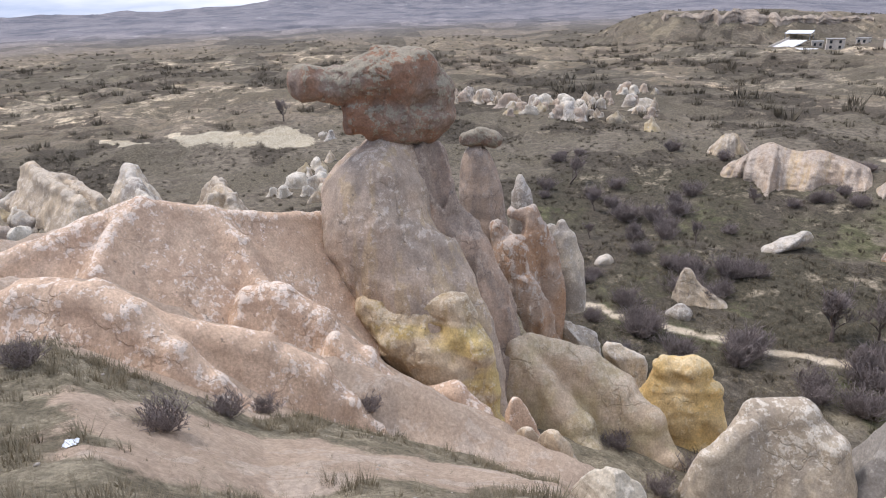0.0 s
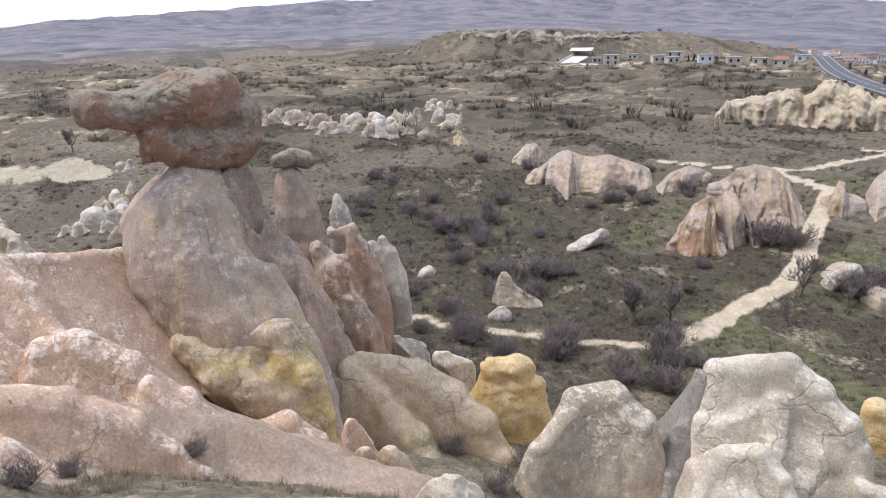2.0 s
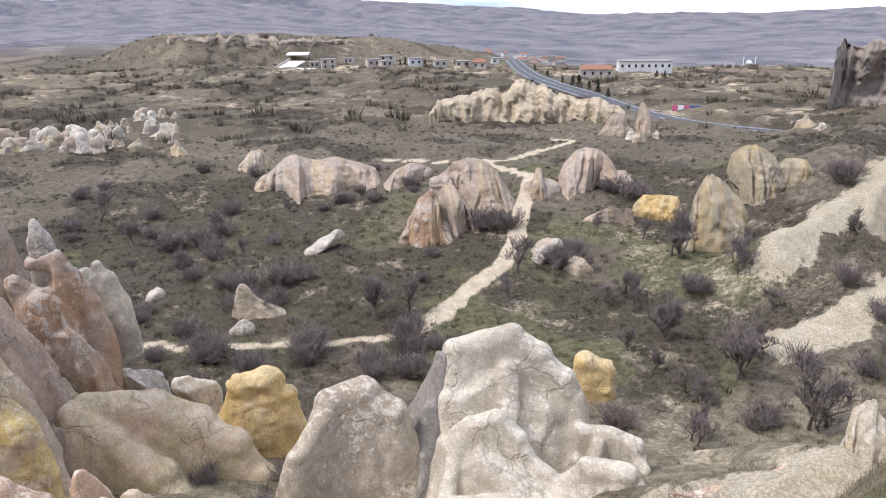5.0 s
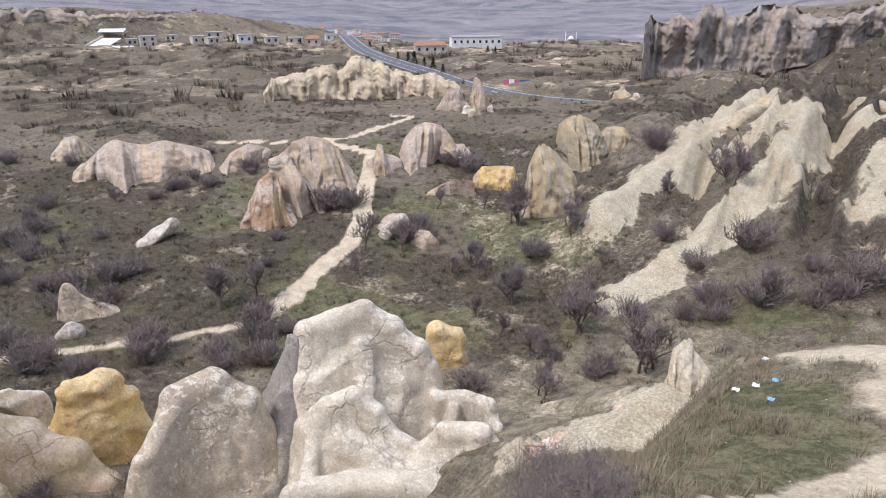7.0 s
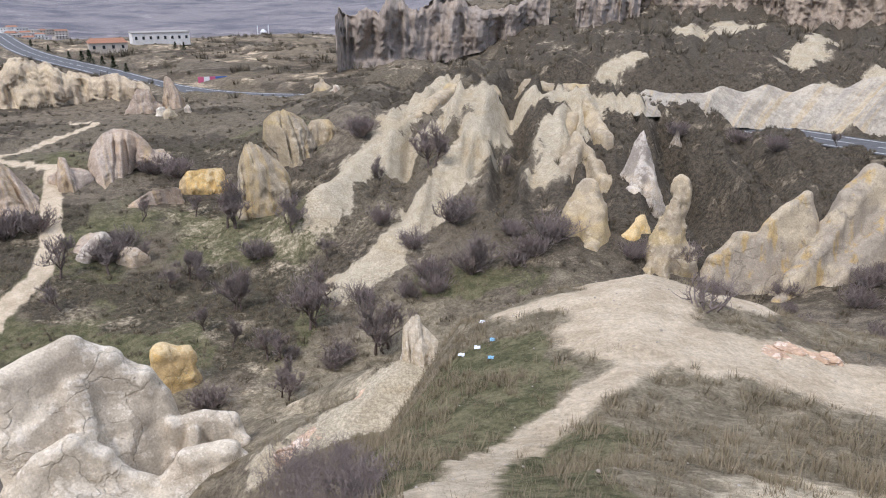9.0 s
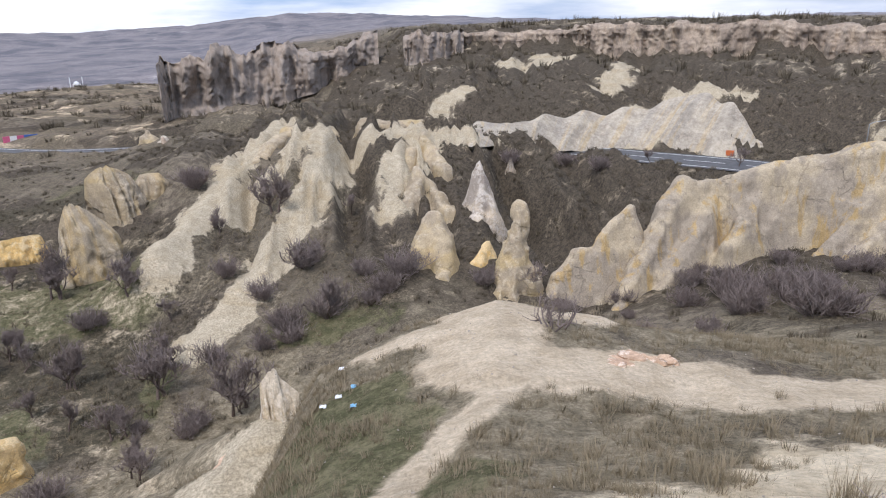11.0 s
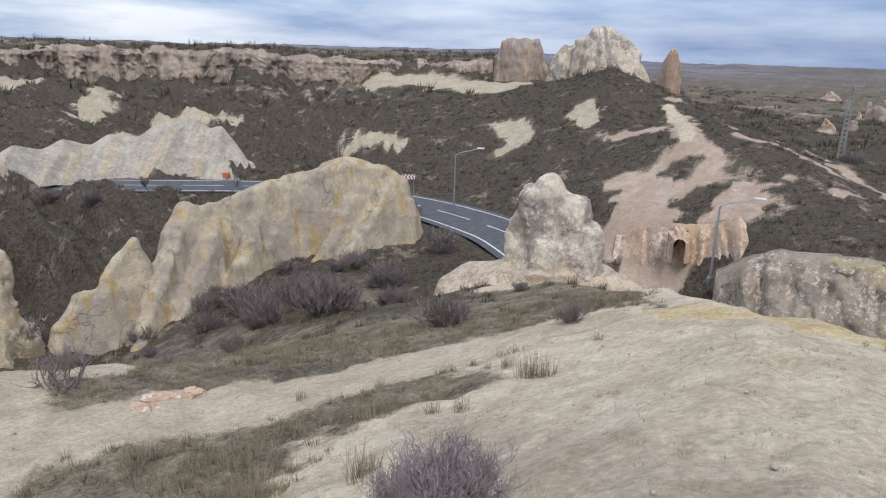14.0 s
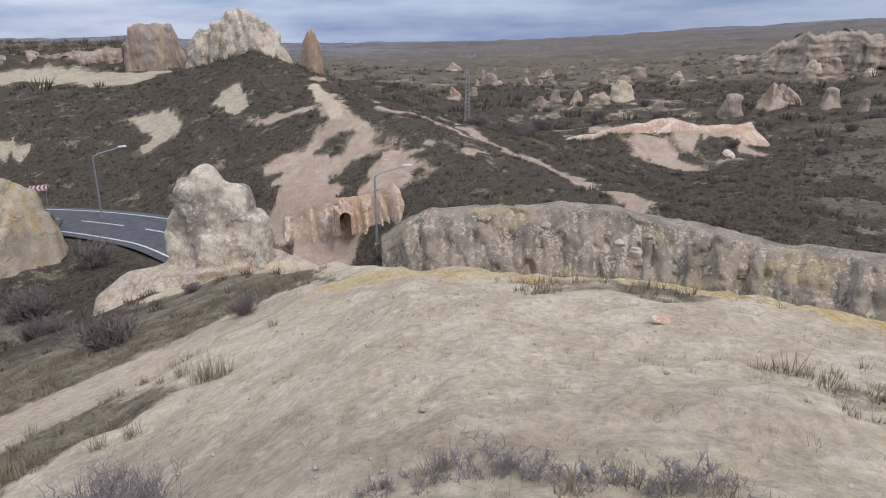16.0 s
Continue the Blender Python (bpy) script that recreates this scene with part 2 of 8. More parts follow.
ROCK_LOOKS = {
    "grey": functools.partial(rock_material, "grey_tuff", (0.475, 0.385, 0.295), (0.40, 0.33, 0.265), (0.52, 0.455, 0.385), (0.46, 0.33, 0.215), 0.2, 0.45, 0.45),
    "vein": functools.partial(rock_material, "dark_tuff", (0.32, 0.27, 0.23), (0.42, 0.325, 0.24), (0.36, 0.33, 0.30), (0.19, 0.17, 0.155), 0.2, 0.4, 0.6),
    "brown": functools.partial(rock_material, "brown_tuff", (0.39, 0.305, 0.235), (0.32, 0.26, 0.215), (0.42, 0.38, 0.34), (0.22, 0.19, 0.17), 0.3, 0.35, 0.5),
    "orange": functools.partial(rock_material, "rusty_tuff", (0.40, 0.31, 0.24), (0.42, 0.27, 0.17), (0.52, 0.48, 0.43), (0.25, 0.21, 0.18), 0.15, 0.6, 0.55),
    "pale": functools.partial(rock_material, "pale_tuff", (0.56, 0.49, 0.38), (0.40, 0.36, 0.31), (0.60, 0.57, 0.51), (0.30, 0.27, 0.24), 0.25, 0.6, 0.35),
    "cream": functools.partial(rock_material, "cream_tuff", (0.46, 0.39, 0.27), (0.41, 0.355, 0.265), (0.55, 0.495, 0.39), (0.38, 0.31, 0.175), 0.2, 0.4, 0.55, 1.3, band=(0.48, 0.37, 0.20), lift=0.08),
    "tan": functools.partial(rock_material, "tan_tuff", (0.53, 0.435, 0.31), (0.46, 0.385, 0.29), (0.60, 0.54, 0.45), (0.31, 0.265, 0.22), 0.25, 0.5, 0.35),
    "pink": functools.partial(rock_material, "pink_tuff", (0.57, 0.43, 0.315), (0.58, 0.425, 0.31), (0.74, 0.66, 0.575), (0.46, 0.335, 0.24), 0.1, 0.75, 0.45, 0.8, lift=0.05),
    "white": functools.partial(rock_material, "whitish_tuff", (0.60, 0.55, 0.45), (0.55, 0.495, 0.40), (0.72, 0.685, 0.605), (0.40, 0.36, 0.30), 0.1, 0.6, 0.35, 1.2, lift=0.10),
    "yellow": functools.partial(rock_material, "ochre_tuff", (0.66, 0.475, 0.205), (0.62, 0.47, 0.25), (0.66, 0.57, 0.38), (0.40, 0.28, 0.12), 0.35, 0.5, 0.35),
    "block": functools.partial(rock_material, "ochre_seamed_tuff", (0.52, 0.42, 0.29), (0.47, 0.38, 0.27), (0.62, 0.55, 0.43), (0.40, 0.30, 0.15), 0.2, 0.6, 0.6, 0.8, band=(0.56, 0.42, 0.17), lift=0.10),
    "slab": functools.partial(rock_material, "banded_tuff", (0.46, 0.40, 0.29), (0.40, 0.355, 0.285), (0.50, 0.45, 0.36), (0.43, 0.315, 0.14), 0.05, 0.2, 1.0, 1.1, lift=0.06),
    "patched": functools.partial(rock_material, "blotched_tuff", (0.60, 0.54, 0.435), (0.33, 0.295, 0.25), (0.70, 0.655, 0.57), (0.44, 0.36, 0.24), 0.1, 0.6, 0.35, 0.8, lift=0.04),
    "trunk": functools.partial(rock_material, "grey_speckled_tuff", (0.46, 0.37, 0.29), (0.42, 0.35, 0.285), (0.62, 0.55, 0.47), (0.47, 0.36, 0.21), 0.1, 0.55, 0.6, 1.0, lift=0.08),
    "flank": functools.partial(rock_material, "streaked_tuff", (0.42, 0.315, 0.24), (0.34, 0.275, 0.225), (0.52, 0.44, 0.36), (0.25, 0.21, 0.18), 0.1, 0.4, 0.7, 0.7, lift=0.06),
    "buttress": functools.partial(rock_material, "tan_buttress_tuff", (0.50, 0.40, 0.29), (0.50, 0.42, 0.27), (0.62, 0.55, 0.43), (0.44, 0.345, 0.20), 0.1, 0.4, 0.5, 1.2, lift=0.14),
    "pinkgrey": functools.partial(rock_material, "pinkish_grey_tuff", (0.49, 0.385, 0.31), (0.46, 0.375, 0.31), (0.66, 0.58, 0.50), (0.41, 0.315, 0.25), 0.1, 0.9, 0.4, 0.6, lift=0.14),
    "round": functools.partial(rock_material, "grey_crusted_tuff", (0.47, 0.41, 0.32), (0.44, 0.375, 0.29), (0.66, 0.62, 0.54), (0.30, 0.27, 0.235), 0.15, 0.75, 0.6, 0.9, lift=0.08),
    # dark patina and the shade of a steep flank, both in the colour
    "dark": functools.partial(rock_material, "shaded_crusted_tuff", (0.30, 0.28, 0.25), (0.25, 0.235, 0.215), (0.42, 0.40, 0.365), (0.20, 0.19, 0.175), 0.1, 0.5, 0.6, 0.7, lift=0.08),
    "hat": functools.partial(rock_material, "red_brown_caprock", (0.25, 0.195, 0.155), (0.33, 0.20, 0.135), (0.29, 0.265, 0.205), (0.19, 0.155, 0.135), 0.15, 0.95, 0.5, lift=0.34),
    "cliffgrey": functools.partial(rock_material, "grey_cliff", (0.32, 0.285, 0.25), (0.41, 0.35, 0.29), (0.36, 0.32, 0.27), (0.21, 0.19, 0.17), 0.2, 0.35, 0.7, 1.4, lift=0.05),
    "cliffpale": functools.partial(rock_material, "brown_cliff", (0.43, 0.365, 0.29), (0.34, 0.285, 0.23), (0.46, 0.40, 0.32), (0.23, 0.20, 0.165), 0.4, 0.4, 0.65, 1.4, lift=0.05),
    "cliffcream": functools.partial(rock_material, "cream_cliff", (0.56, 0.475, 0.33), (0.50, 0.42, 0.305), (0.60, 0.53, 0.41), (0.36, 0.31, 0.25), 0.3, 0.4, 0.6, 1.3),
    "cut": functools.partial(rock_material, "greyish_cut_tuff", (0.45, 0.415, 0.34), (0.38, 0.35, 0.295), (0.52, 0.485, 0.41), (0.33, 0.29, 0.24), 0.3, 0.4, 0.5),
    "bank": functools.partial(rock_material, "rubble_bank", (0.33, 0.285, 0.225), (0.25, 0.22, 0.18), (0.56, 0.50, 0.41), (0.20, 0.18, 0.15), 0.1, 0.75, 0.35, 0.6, band=(0.38, 0.31, 0.18), lift=0.02),
}
ROCK = {k: make() for k, make in ROCK_LOOKS.items()}
RIBBED = {k: ROCK_LOOKS[k](flow=True) for k in ("grey", "orange", "pale", "cream", "tan", "pink", "white", "yellow", "patched", "brown", "cut")}


def plain(name, color, rough=0.7, metal=0.0, spec=0.3, wear=0.18, scale=6.0):
    m, nt, b = material(name, rough, spec)
    g = nt.nodes.new("ShaderNodeNewGeometry")
    n = noise_node(nt, g.outputs["Position"], scale, 6, 0.7)
    k = tuple(c * (1 - wear) for c in color)
    j = tuple(min(1, c * (1 + wear)) for c in color)
    link(nt, mixed(nt, ramp(nt, n, 0.35, 0.65), k, j), b.inputs["Base Color"])
    b.inputs["Metallic"].default_value = metal
    bump_on(nt, b, ((n, 1.0),), 0.25, 0.02)
    return m


def ground_material():
    m, nt, b = material("hillside_soil", 1.0, 0.05)
    g = nt.nodes.new("ShaderNodeNewGeometry")
    pos = g.outputs["Position"]
    zones = []
    for name in ("soil", "cover", "place"):
        a = nt.nodes.new("ShaderNodeAttribute")
        a.attribute_name = name
        s = nt.nodes.new("ShaderNodeSeparateColor")
        link(nt, a.outputs["Color"], s.inputs[0])
        zones += s.outputs[:3]
    bare, path, pink, green, cream, yellow, far, dry, dark = zones
    fine = noise_node(nt, pos, 7.0, 8, 0.8)
    mid = noise_node(nt, pos, 0.9, 7, 0.72)
    clump = noise_node(nt, pos, 2.4, 6, 0.75, None, (4, 8, 1))
    big = noise_node(nt, pos, 0.07, 6, 0.62)
    huge = noise_node(nt, pos, 0.0045, 9, 0.70, (1.8, 1.8, 1.0))

    patchy = noise_node(nt, pos, 0.28, 9, 0.72, None, (9, 1, 4))
    ragged = calc(nt, "ADD", calc(nt, "MULTIPLY", calc(nt, "SUBTRACT", clump, 0.5), 0.6), calc(nt, "SUBTRACT", patchy, 0.5))

    def edge(mask, lo=0.35, hi=0.65, amount=0.7):
        return ramp(nt, calc(nt, "ADD", mask, calc(nt, "MULTIPLY", ragged, amount * 1.3)), lo, hi)

    scrub = mixed(nt, ramp(nt, clump, 0.36, 0.64), (0.085, 0.073, 0.055), (0.195, 0.165, 0.118))
    scrub = mixed(nt, ramp(nt, big, 0.40, 0.62), scrub, mixed(nt, ramp(nt, mid, 0.4, 0.62), (0.12, 0.10, 0.078), (0.235, 0.20, 0.15)))
    drygrass = mixed(nt, ramp(nt, mid, 0.36, 0.64), (0.155, 0.132, 0.092), (0.31, 0.265, 0.188))
    col = mixed(nt, edge(dry), scrub, drygrass)
    moss = mixed(nt, ramp(nt, mid, 0.38, 0.62), (0.078, 0.084, 0.040), (0.165, 0.155, 0.085))
    col = mixed(nt, calc(nt, "MULTIPLY", edge(green), 0.8), col, moss)
    bush = mixed(nt, ramp(nt, clump, 0.4, 0.6), (0.046, 0.039, 0.031), (0.105, 0.087, 0.067))
    col = mixed(nt, calc(nt, "MULTIPLY", edge(dark, 0.4, 0.6, 1.2), 0.8), col, bush)
    scars = calc(nt, "MULTIPLY", ramp(nt, patchy, 0.56, 0.64, 0, 0.75), dark)
    col = mixed(nt, scars, col, mixed(nt, ramp(nt, clump, 0.35, 0.65), (0.21, 0.175, 0.125), (0.40, 0.335, 0.24)))
    creamy = mixed(nt, ramp(nt, mid, 0.35, 0.65), (0.42, 0.36, 0.26), (0.525, 0.46, 0.345))
    beds = noise_node(nt, pos, 0.9, 5, 0.6, (0.12, 0.12, 1.5))
    creamy = mixed(nt, calc(nt, "MULTIPLY", ramp(nt, beds, 0.5, 0.64), 0.45), creamy, (0.40, 0.32, 0.20))
    col = mixed(nt, edge(cream, 0.36, 0.62, 1.3), col, creamy)
    rosy = mixed(nt, ramp(nt, mid, 0.35, 0.65), (0.40, 0.30, 0.222), (0.47, 0.36, 0.268))
    up = nt.nodes.new("ShaderNodeSeparateXYZ")
    link(nt, g.outputs["Normal"], up.inputs[0])
    crust = noise_node(nt, pos, 0.62, 10, 0.7, (0.8, 0.8, 1.0), (2, 2, 9))
    crusty = ramp(nt, calc(nt, "ADD", crust, ramp(nt, up.outputs["Z"], 0.62, 0.92, 0, 0.12)), 0.635, 0.66)
    rosy = mixed(nt, calc(nt, "MULTIPLY", crusty, 0.30), rosy, (0.58, 0.50, 0.42))
    col = mixed(nt, edge(pink, 0.22, 0.72, 1.3), col, rosy)
    earth = mixed(nt, ramp(nt, mid, 0.36, 0.64), (0.58, 0.48, 0.335), (0.74, 0.635, 0.47))
    col = mixed(nt, calc(nt, "MULTIPLY", edge(bare, 0.20, 0.66, 1.0), 0.95), col, earth)
    earth = mixed(nt, ramp(nt, patchy, 0.44, 0.60, 0, 0.45), earth, mixed(nt, ramp(nt, clump, 0.4, 0.6), (0.36, 0.285, 0.19), (0.54, 0.445, 0.31)))
    trod = mixed(nt, ramp(nt, mid, 0.36, 0.64), (0.48, 0.39, 0.275), (0.625, 0.525, 0.39))
    col = mixed(nt, edge(path, 0.28, 0.74, 0.9), col, trod)
    col = mixed(nt, edge(yellow, 0.28, 0.78, 0.9), col, mixed(nt, ramp(nt, mid, 0.35, 0.65), (0.56, 0.41, 0.19), (0.68, 0.56, 0.35)))
    # far land: distance haze put into the base colour as blue-grey
    hazy_hills = mixed(nt, ramp(nt, huge, 0.36, 0.60), (0.135, 0.135, 0.155), (0.24, 0.225, 0.235))
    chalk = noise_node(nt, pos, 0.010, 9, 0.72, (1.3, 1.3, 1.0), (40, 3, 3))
    hazy_hills = mixed(nt, ramp(nt, chalk, 0.60, 0.66, 0, 0.4), hazy_hills, (0.48, 0.46, 0.45))
    col = mixed(nt, far, col, hazy_hills)
    fld = nt.nodes.new("ShaderNodeAttribute")
    fld.attribute_name = "fields"
    mp = nt.nodes.new("ShaderNodeMapping")
    mp.inputs["Scale"].default_value = (0.016, 0.03, 0.0)
    mp.inputs["Rotation"].default_value = (0, 0, 0.5)
    link(nt, pos, mp.inputs["Vector"])
    vor = nt.nodes.new("ShaderNodeTexVoronoi")
    vor.inputs["Scale"].default_value = 1.0
    link(nt, mp.outputs[0], vor.inputs["Vector"])
    sepv = nt.nodes.new("ShaderNodeSeparateColor")
    link(nt, vor.outputs["Color"], sepv.inputs[0])
    plots = mixed(nt, ramp(nt, sepv.outputs[0], 0.2, 0.9), (0.72, 0.72, 0.72), (1.5, 1.42, 1.35))
    col = mixed(nt, calc(nt, "MULTIPLY", fld.outputs["Fac"], ramp(nt, patchy, 0.35, 0.6)), col, mixed(nt, 1.0, col, plots, "MULTIPLY"))
    trodden = calc(nt, "MAXIMUM", pink, calc(nt, "MAXIMUM", bare, path))
    col = mixed(nt, ramp(nt, trodden, 0.3, 0.7, 0.9, 0.5), col, mixed(nt, ramp(nt, fine, 0.28, 0.72), (0.42, 0.41, 0.40), (1.48, 1.46, 1.43)), "MULTIPLY")
    link(nt, col, b.inputs["Base Color"])
    bump_on(nt, b, ((fine, 0.45), (clump, 1.0), (mid, 0.8)), 0.8, 0.16)
    return m


GROUND = ground_material()
ASPHALT = plain("asphalt", (0.095, 0.095, 0.098), 0.8, 0, 0.3, 0.2, 1.2)
ROAD_PAINT = plain("road_paint", (0.62, 0.62, 0.60), 0.6, 0, 0.3, 0.15)
STEEL = plain("galvanised_steel", (0.42, 0.44, 0.46), 0.45, 0.7, 0.5, 0.12)
CONCRETE = plain("concrete", (0.33, 0.31, 0.28), 0.9, 0, 0.2, 0.15)
WHITE = plain("white_paint", (0.78, 0.78, 0.77), 0.5, 0, 0.4, 0.06)
RED = plain("red_paint", (0.42, 0.05, 0.05), 0.5, 0, 0.4, 0.1)
BLUE = plain("blue_paint", (0.06, 0.14, 0.42), 0.5, 0, 0.4, 0.1)
PINKSIGN = plain("magenta_paint", (0.55, 0.12, 0.22), 0.5, 0, 0.4, 0.1)
PLASTER = plain("house_plaster", (0.55, 0.48, 0.40), 0.9, 0, 0.2, 0.12, 0.5)
PLASTER_WHITE = plain("white_plaster", (0.70, 0.68, 0.64), 0.9, 0, 0.2, 0.1, 0.5)
TILE = plain("roof_tile", (0.33, 0.17, 0.11), 0.9, 0, 0.2, 0.2, 2.0)
GLASS_DARK = plain("dark_window_pane", (0.03, 0.035, 0.04), 0.15, 0, 0.6, 0.2)
# back plates of rock openings: the shade inside is put into this dark colour
SHADOWED = plain("shaded_cave_wall", (0.10, 0.085, 0.07), 1.0, 0, 0.05, 0.3)
BARK = plain("grey_brown_bark", (0.13, 0.10, 0.085), 0.95, 0, 0.15, 0.3, 12)
LITTER_W = plain("white_plastic", (0.75, 0.77, 0.80), 0.4, 0, 0.4, 0.08)
LITTER_B = plain("blue_plastic", (0.20, 0.42, 0.60), 0.4, 0, 0.4, 0.08)


def twig_material(name, a, b_):
    m, nt, b = material(name, 0.95, 0.1)
    t = nt.nodes.new("ShaderNodeAttribute")
    t.attribute_name = "tint"
    g = nt.nodes.new("ShaderNodeNewGeometry")
    n = noise_node(nt, g.outputs["Position"], 1.5, 5, 0.7)
    f = calc(nt, "ADD", calc(nt, "MULTIPLY", t.outputs["Fac"], 0.7), calc(nt, "MULTIPLY", n, 0.3))
    link(nt, mixed(nt, f, a, b_), b.inputs["Base Color"])
    return m


TWIG = twig_material("bare_twigs", (0.15, 0.12, 0.11), (0.32, 0.265, 0.24))
TWIG_PALE = twig_material("silvery_twigs", (0.19, 0.16, 0.155), (0.42, 0.36, 0.355))
SCRUB = twig_material("dry_scrub", (0.06, 0.053, 0.040), (0.20, 0.165, 0.115))
STRAW = twig_material("straw_grass", (0.095, 0.082, 0.052), (0.36, 0.295, 0.20))

# ---------------------------------------------------------------- the lie of the land
EYE_Z = 30.0


def pt(az, d, z=0.0):
    """A place by its bearing and distance from the lookout, and its height under or over the lookout's eye level."""
    a = math.radians(az)
    return np.array((d * math.sin(a), d * math.cos(a), EYE_Z + z))


def lattice(x, y, z, seed):
    """A random value in -1..1 for each whole place."""
    h = x * 374761393 + y * 668265263 + z * 2147483647 + seed * 1274126177
    h = (h ^ (h >> 13)) & 0xFFFFFFFF
    h = (h * 1103515245 + 12345) & 0xFFFFFFFF
    h = ((h ^ (h >> 16)) * 2246822519) & 0xFFFFFFFF
    return ((h >> 8) & 0xFFFF) / 32767.5 - 1


def vnoise(p, seed=0):
    """Smooth value noise in -1..1 at the rows of p."""
    p = np.asarray(p, float)
    i = np.floor(p).astype(np.int64)
    u = p - i
    u = u * u * u * (u * (u * 6 - 15) + 10)
    lo = i.min(0)
    n = i.max(0) - lo + 2
    dense = n.prod() < 8 * len(p)
    if dense:
        gx, gy, gz = np.meshgrid(*(lo[k] + np.arange(n[k]) for k in range(3)), indexing="ij")
        table = lattice(gx, gy, gz, seed).ravel()
        i = i - lo
        at = (i[:, 0] * n[1] + i[:, 1]) * n[2] + i[:, 2]
    out = np.zeros(len(p))
    for dx in (0, 1):
        wx = u[:, 0] if dx else 1 - u[:, 0]
        for dy in (0, 1):
            wxy = wx * (u[:, 1] if dy else 1 - u[:, 1])
            for dz in (0, 1):
                v = table[at + (dx * n[1] + dy) * n[2] + dz] if dense else lattice(i[:, 0] + dx, i[:, 1] + dy, i[:, 2] + dz, seed)
                out += v * wxy * (u[:, 2] if dz else 1 - u[:, 2])
    return out


def fbm(p, octaves=4, seed=0, gain=0.5):
    p = np.asarray(p, float)
    out, a, s = np.zeros(len(p)), 1.0, 1.0
    for o in range(octaves):
        out += a * vnoise(p * s, seed + o)
        a, s = a * gain, s * 2.03
    return out


def smooth(a, b, x):
    u = np.clip((x - a) / (b - a), 0, 1)
    return u * u * (3 - 2 * u)


SECTIONS = []


def section(az, *knots):
    """A cut through the land along one bearing: distance and height under the eye."""
    SECTIONS.append((az, np.array(knots, float)))


section(-130, (6, -3.6), (12, -5.8), (22, -8), (31, -14), (46, -19), (75, -23), (115, -26), (170, -26), (280, -27), (430, -28), (900, -30), (3100, -30), (4200, -37))
section(-114, (6, -4.1), (12, -6.4), (22, -9), (31, -15), (46, -20), (75, -23), (115, -26), (170, -26), (280, -27), (430, -28), (900, -30), (3100, -28), (4200, -37))
section(-100, (6, -5.3), (12, -8.4), (22, -13.2), (30, -18.5), (43, -22), (75, -24), (115, -26), (170, -26), (280, -27), (430, -28), (900, -30), (3100, -22), (4200, -12))
section(-84, (6, -5.4), (12, -9.2), (21, -15), (29, -20.5), (43, -23), (75, -26), (115, -25.5), (170, -25), (280, -26), (430, -27), (900, -28), (3100, -14), (4200, 50))
section(-72, (6, -5.5), (12, -9.5), (20, -15.8), (30, -21.5), (45, -25.5), (75, -26.3), (115, -25), (170, -25), (280, -26), (430, -27), (900, -28), (3100, -8), (4200, 92))
section(-60, (6, -6.6), (12, -12), (20, -18.4), (29, -22.6), (46, -26.5), (75, -26.4), (115, -24.3), (170, -25), (280, -25.5), (400, -26), (900, -26), (3100, -4), (4200, 108))
section(-46, (6, -6.8), (12, -12.2), (20, -19.6), (29, -24.4), (48, -27), (75, -26), (112, -22.6), (160, -24), (280, -25.5), (400, -27.5), (1000, -52), (3100, -30), (4200, 62))
section(-32, (6, -6.8), (12, -12.2), (20, -19.5), (28, -24), (46, -26.5), (72, -25.4), (102, -22.4), (160, -23.5), (280, -26), (400, -30.5), (1000, -72), (3100, -48), (4200, -22))
section(-20, (6, -6.1), (12, -11), (20, -16), (28, -20.5), (44, -26), (66, -25), (102, -21), (160, -23.2), (280, -26), (400, -30.5), (1000, -72), (3100, -48), (4200, -32))
section(-11, (6, -5.3), (12, -9.2), (21, -15.6), (29, -20.6), (44, -25.4), (60, -23.5), (96, -15), (150, -20), (280, -25), (430, -32), (1000, -70), (3100, -40), (4200, -5))
section(-4, (6, -5.3), (12, -8.8), (24, -12.6), (32, -18.5), (44, -23.6), (60, -21.5), (97, -12.6), (125, -14), (190, -20), (260, -12), (900, -20), (3100, -20), (4200, 48))
section(5, (6, -5.2), (12, -8.6), (24, -10.9), (32, -16), (45, -21.6), (62, -20), (98, -13.2), (122, -16), (150, -13.5), (214, -10), (238, -3.2), (1200, -12), (4200, 20))
section(12, (6, -5.1), (13, -8.5), (24, -10.1), (34, -15.6), (48, -21.4), (66, -20.5), (98, -15), (116, -18), (148, -12.5), (214, -10), (236, -3.2), (1200, -8), (4200, -2))
section(20, (6, -5.1), (14, -8.8), (24, -10.5), (36, -17.6), (52, -23.2), (72, -20.5), (97, -18), (114, -20.6), (146, -12), (212, -10), (232, -2.8), (1200, -8), (4200, -30))
section(28, (6, -5), (14, -8.7), (25, -11.3), (37, -17.8), (55, -21.2), (76, -19.6), (98, -19.2), (112, -20.4), (142, -12), (208, -10), (228, -2.8), (1200, -8), (4200, -30))
section(40, (6, -4.8), (14, -8.1), (26, -11.5), (39, -15.4), (56, -18), (74, -18.8), (92, -18.4), (106, -18.8), (136, -12.5), (198, -10), (220, -3.8), (1200, -8), (4200, -20))
section(53, (6, -4.3), (14, -7.2), (26, -10.4), (40, -14), (50, -16), (62, -17), (74, -17), (88, -15.8), (128, -10), (182, -8), (210, -3.4), (1200, -12), (4200, -10))
section(61, (6, -3.9), (14, -6.4), (26, -9.2), (36, -11.8), (46, -15.6), (56, -16.6), (64, -15.6), (90, -10), (132, -2.8), (175, -6), (260, -16), (1200, -22), (4200, -58))
section(67, (6, -3.6), (14, -5.9), (26, -8.5), (34, -11), (44, -15.6), (54, -16.4), (62, -14.6), (90, -8.2), (128, -7), (170, -14), (280, -20), (1200, -22), (4200, -62))
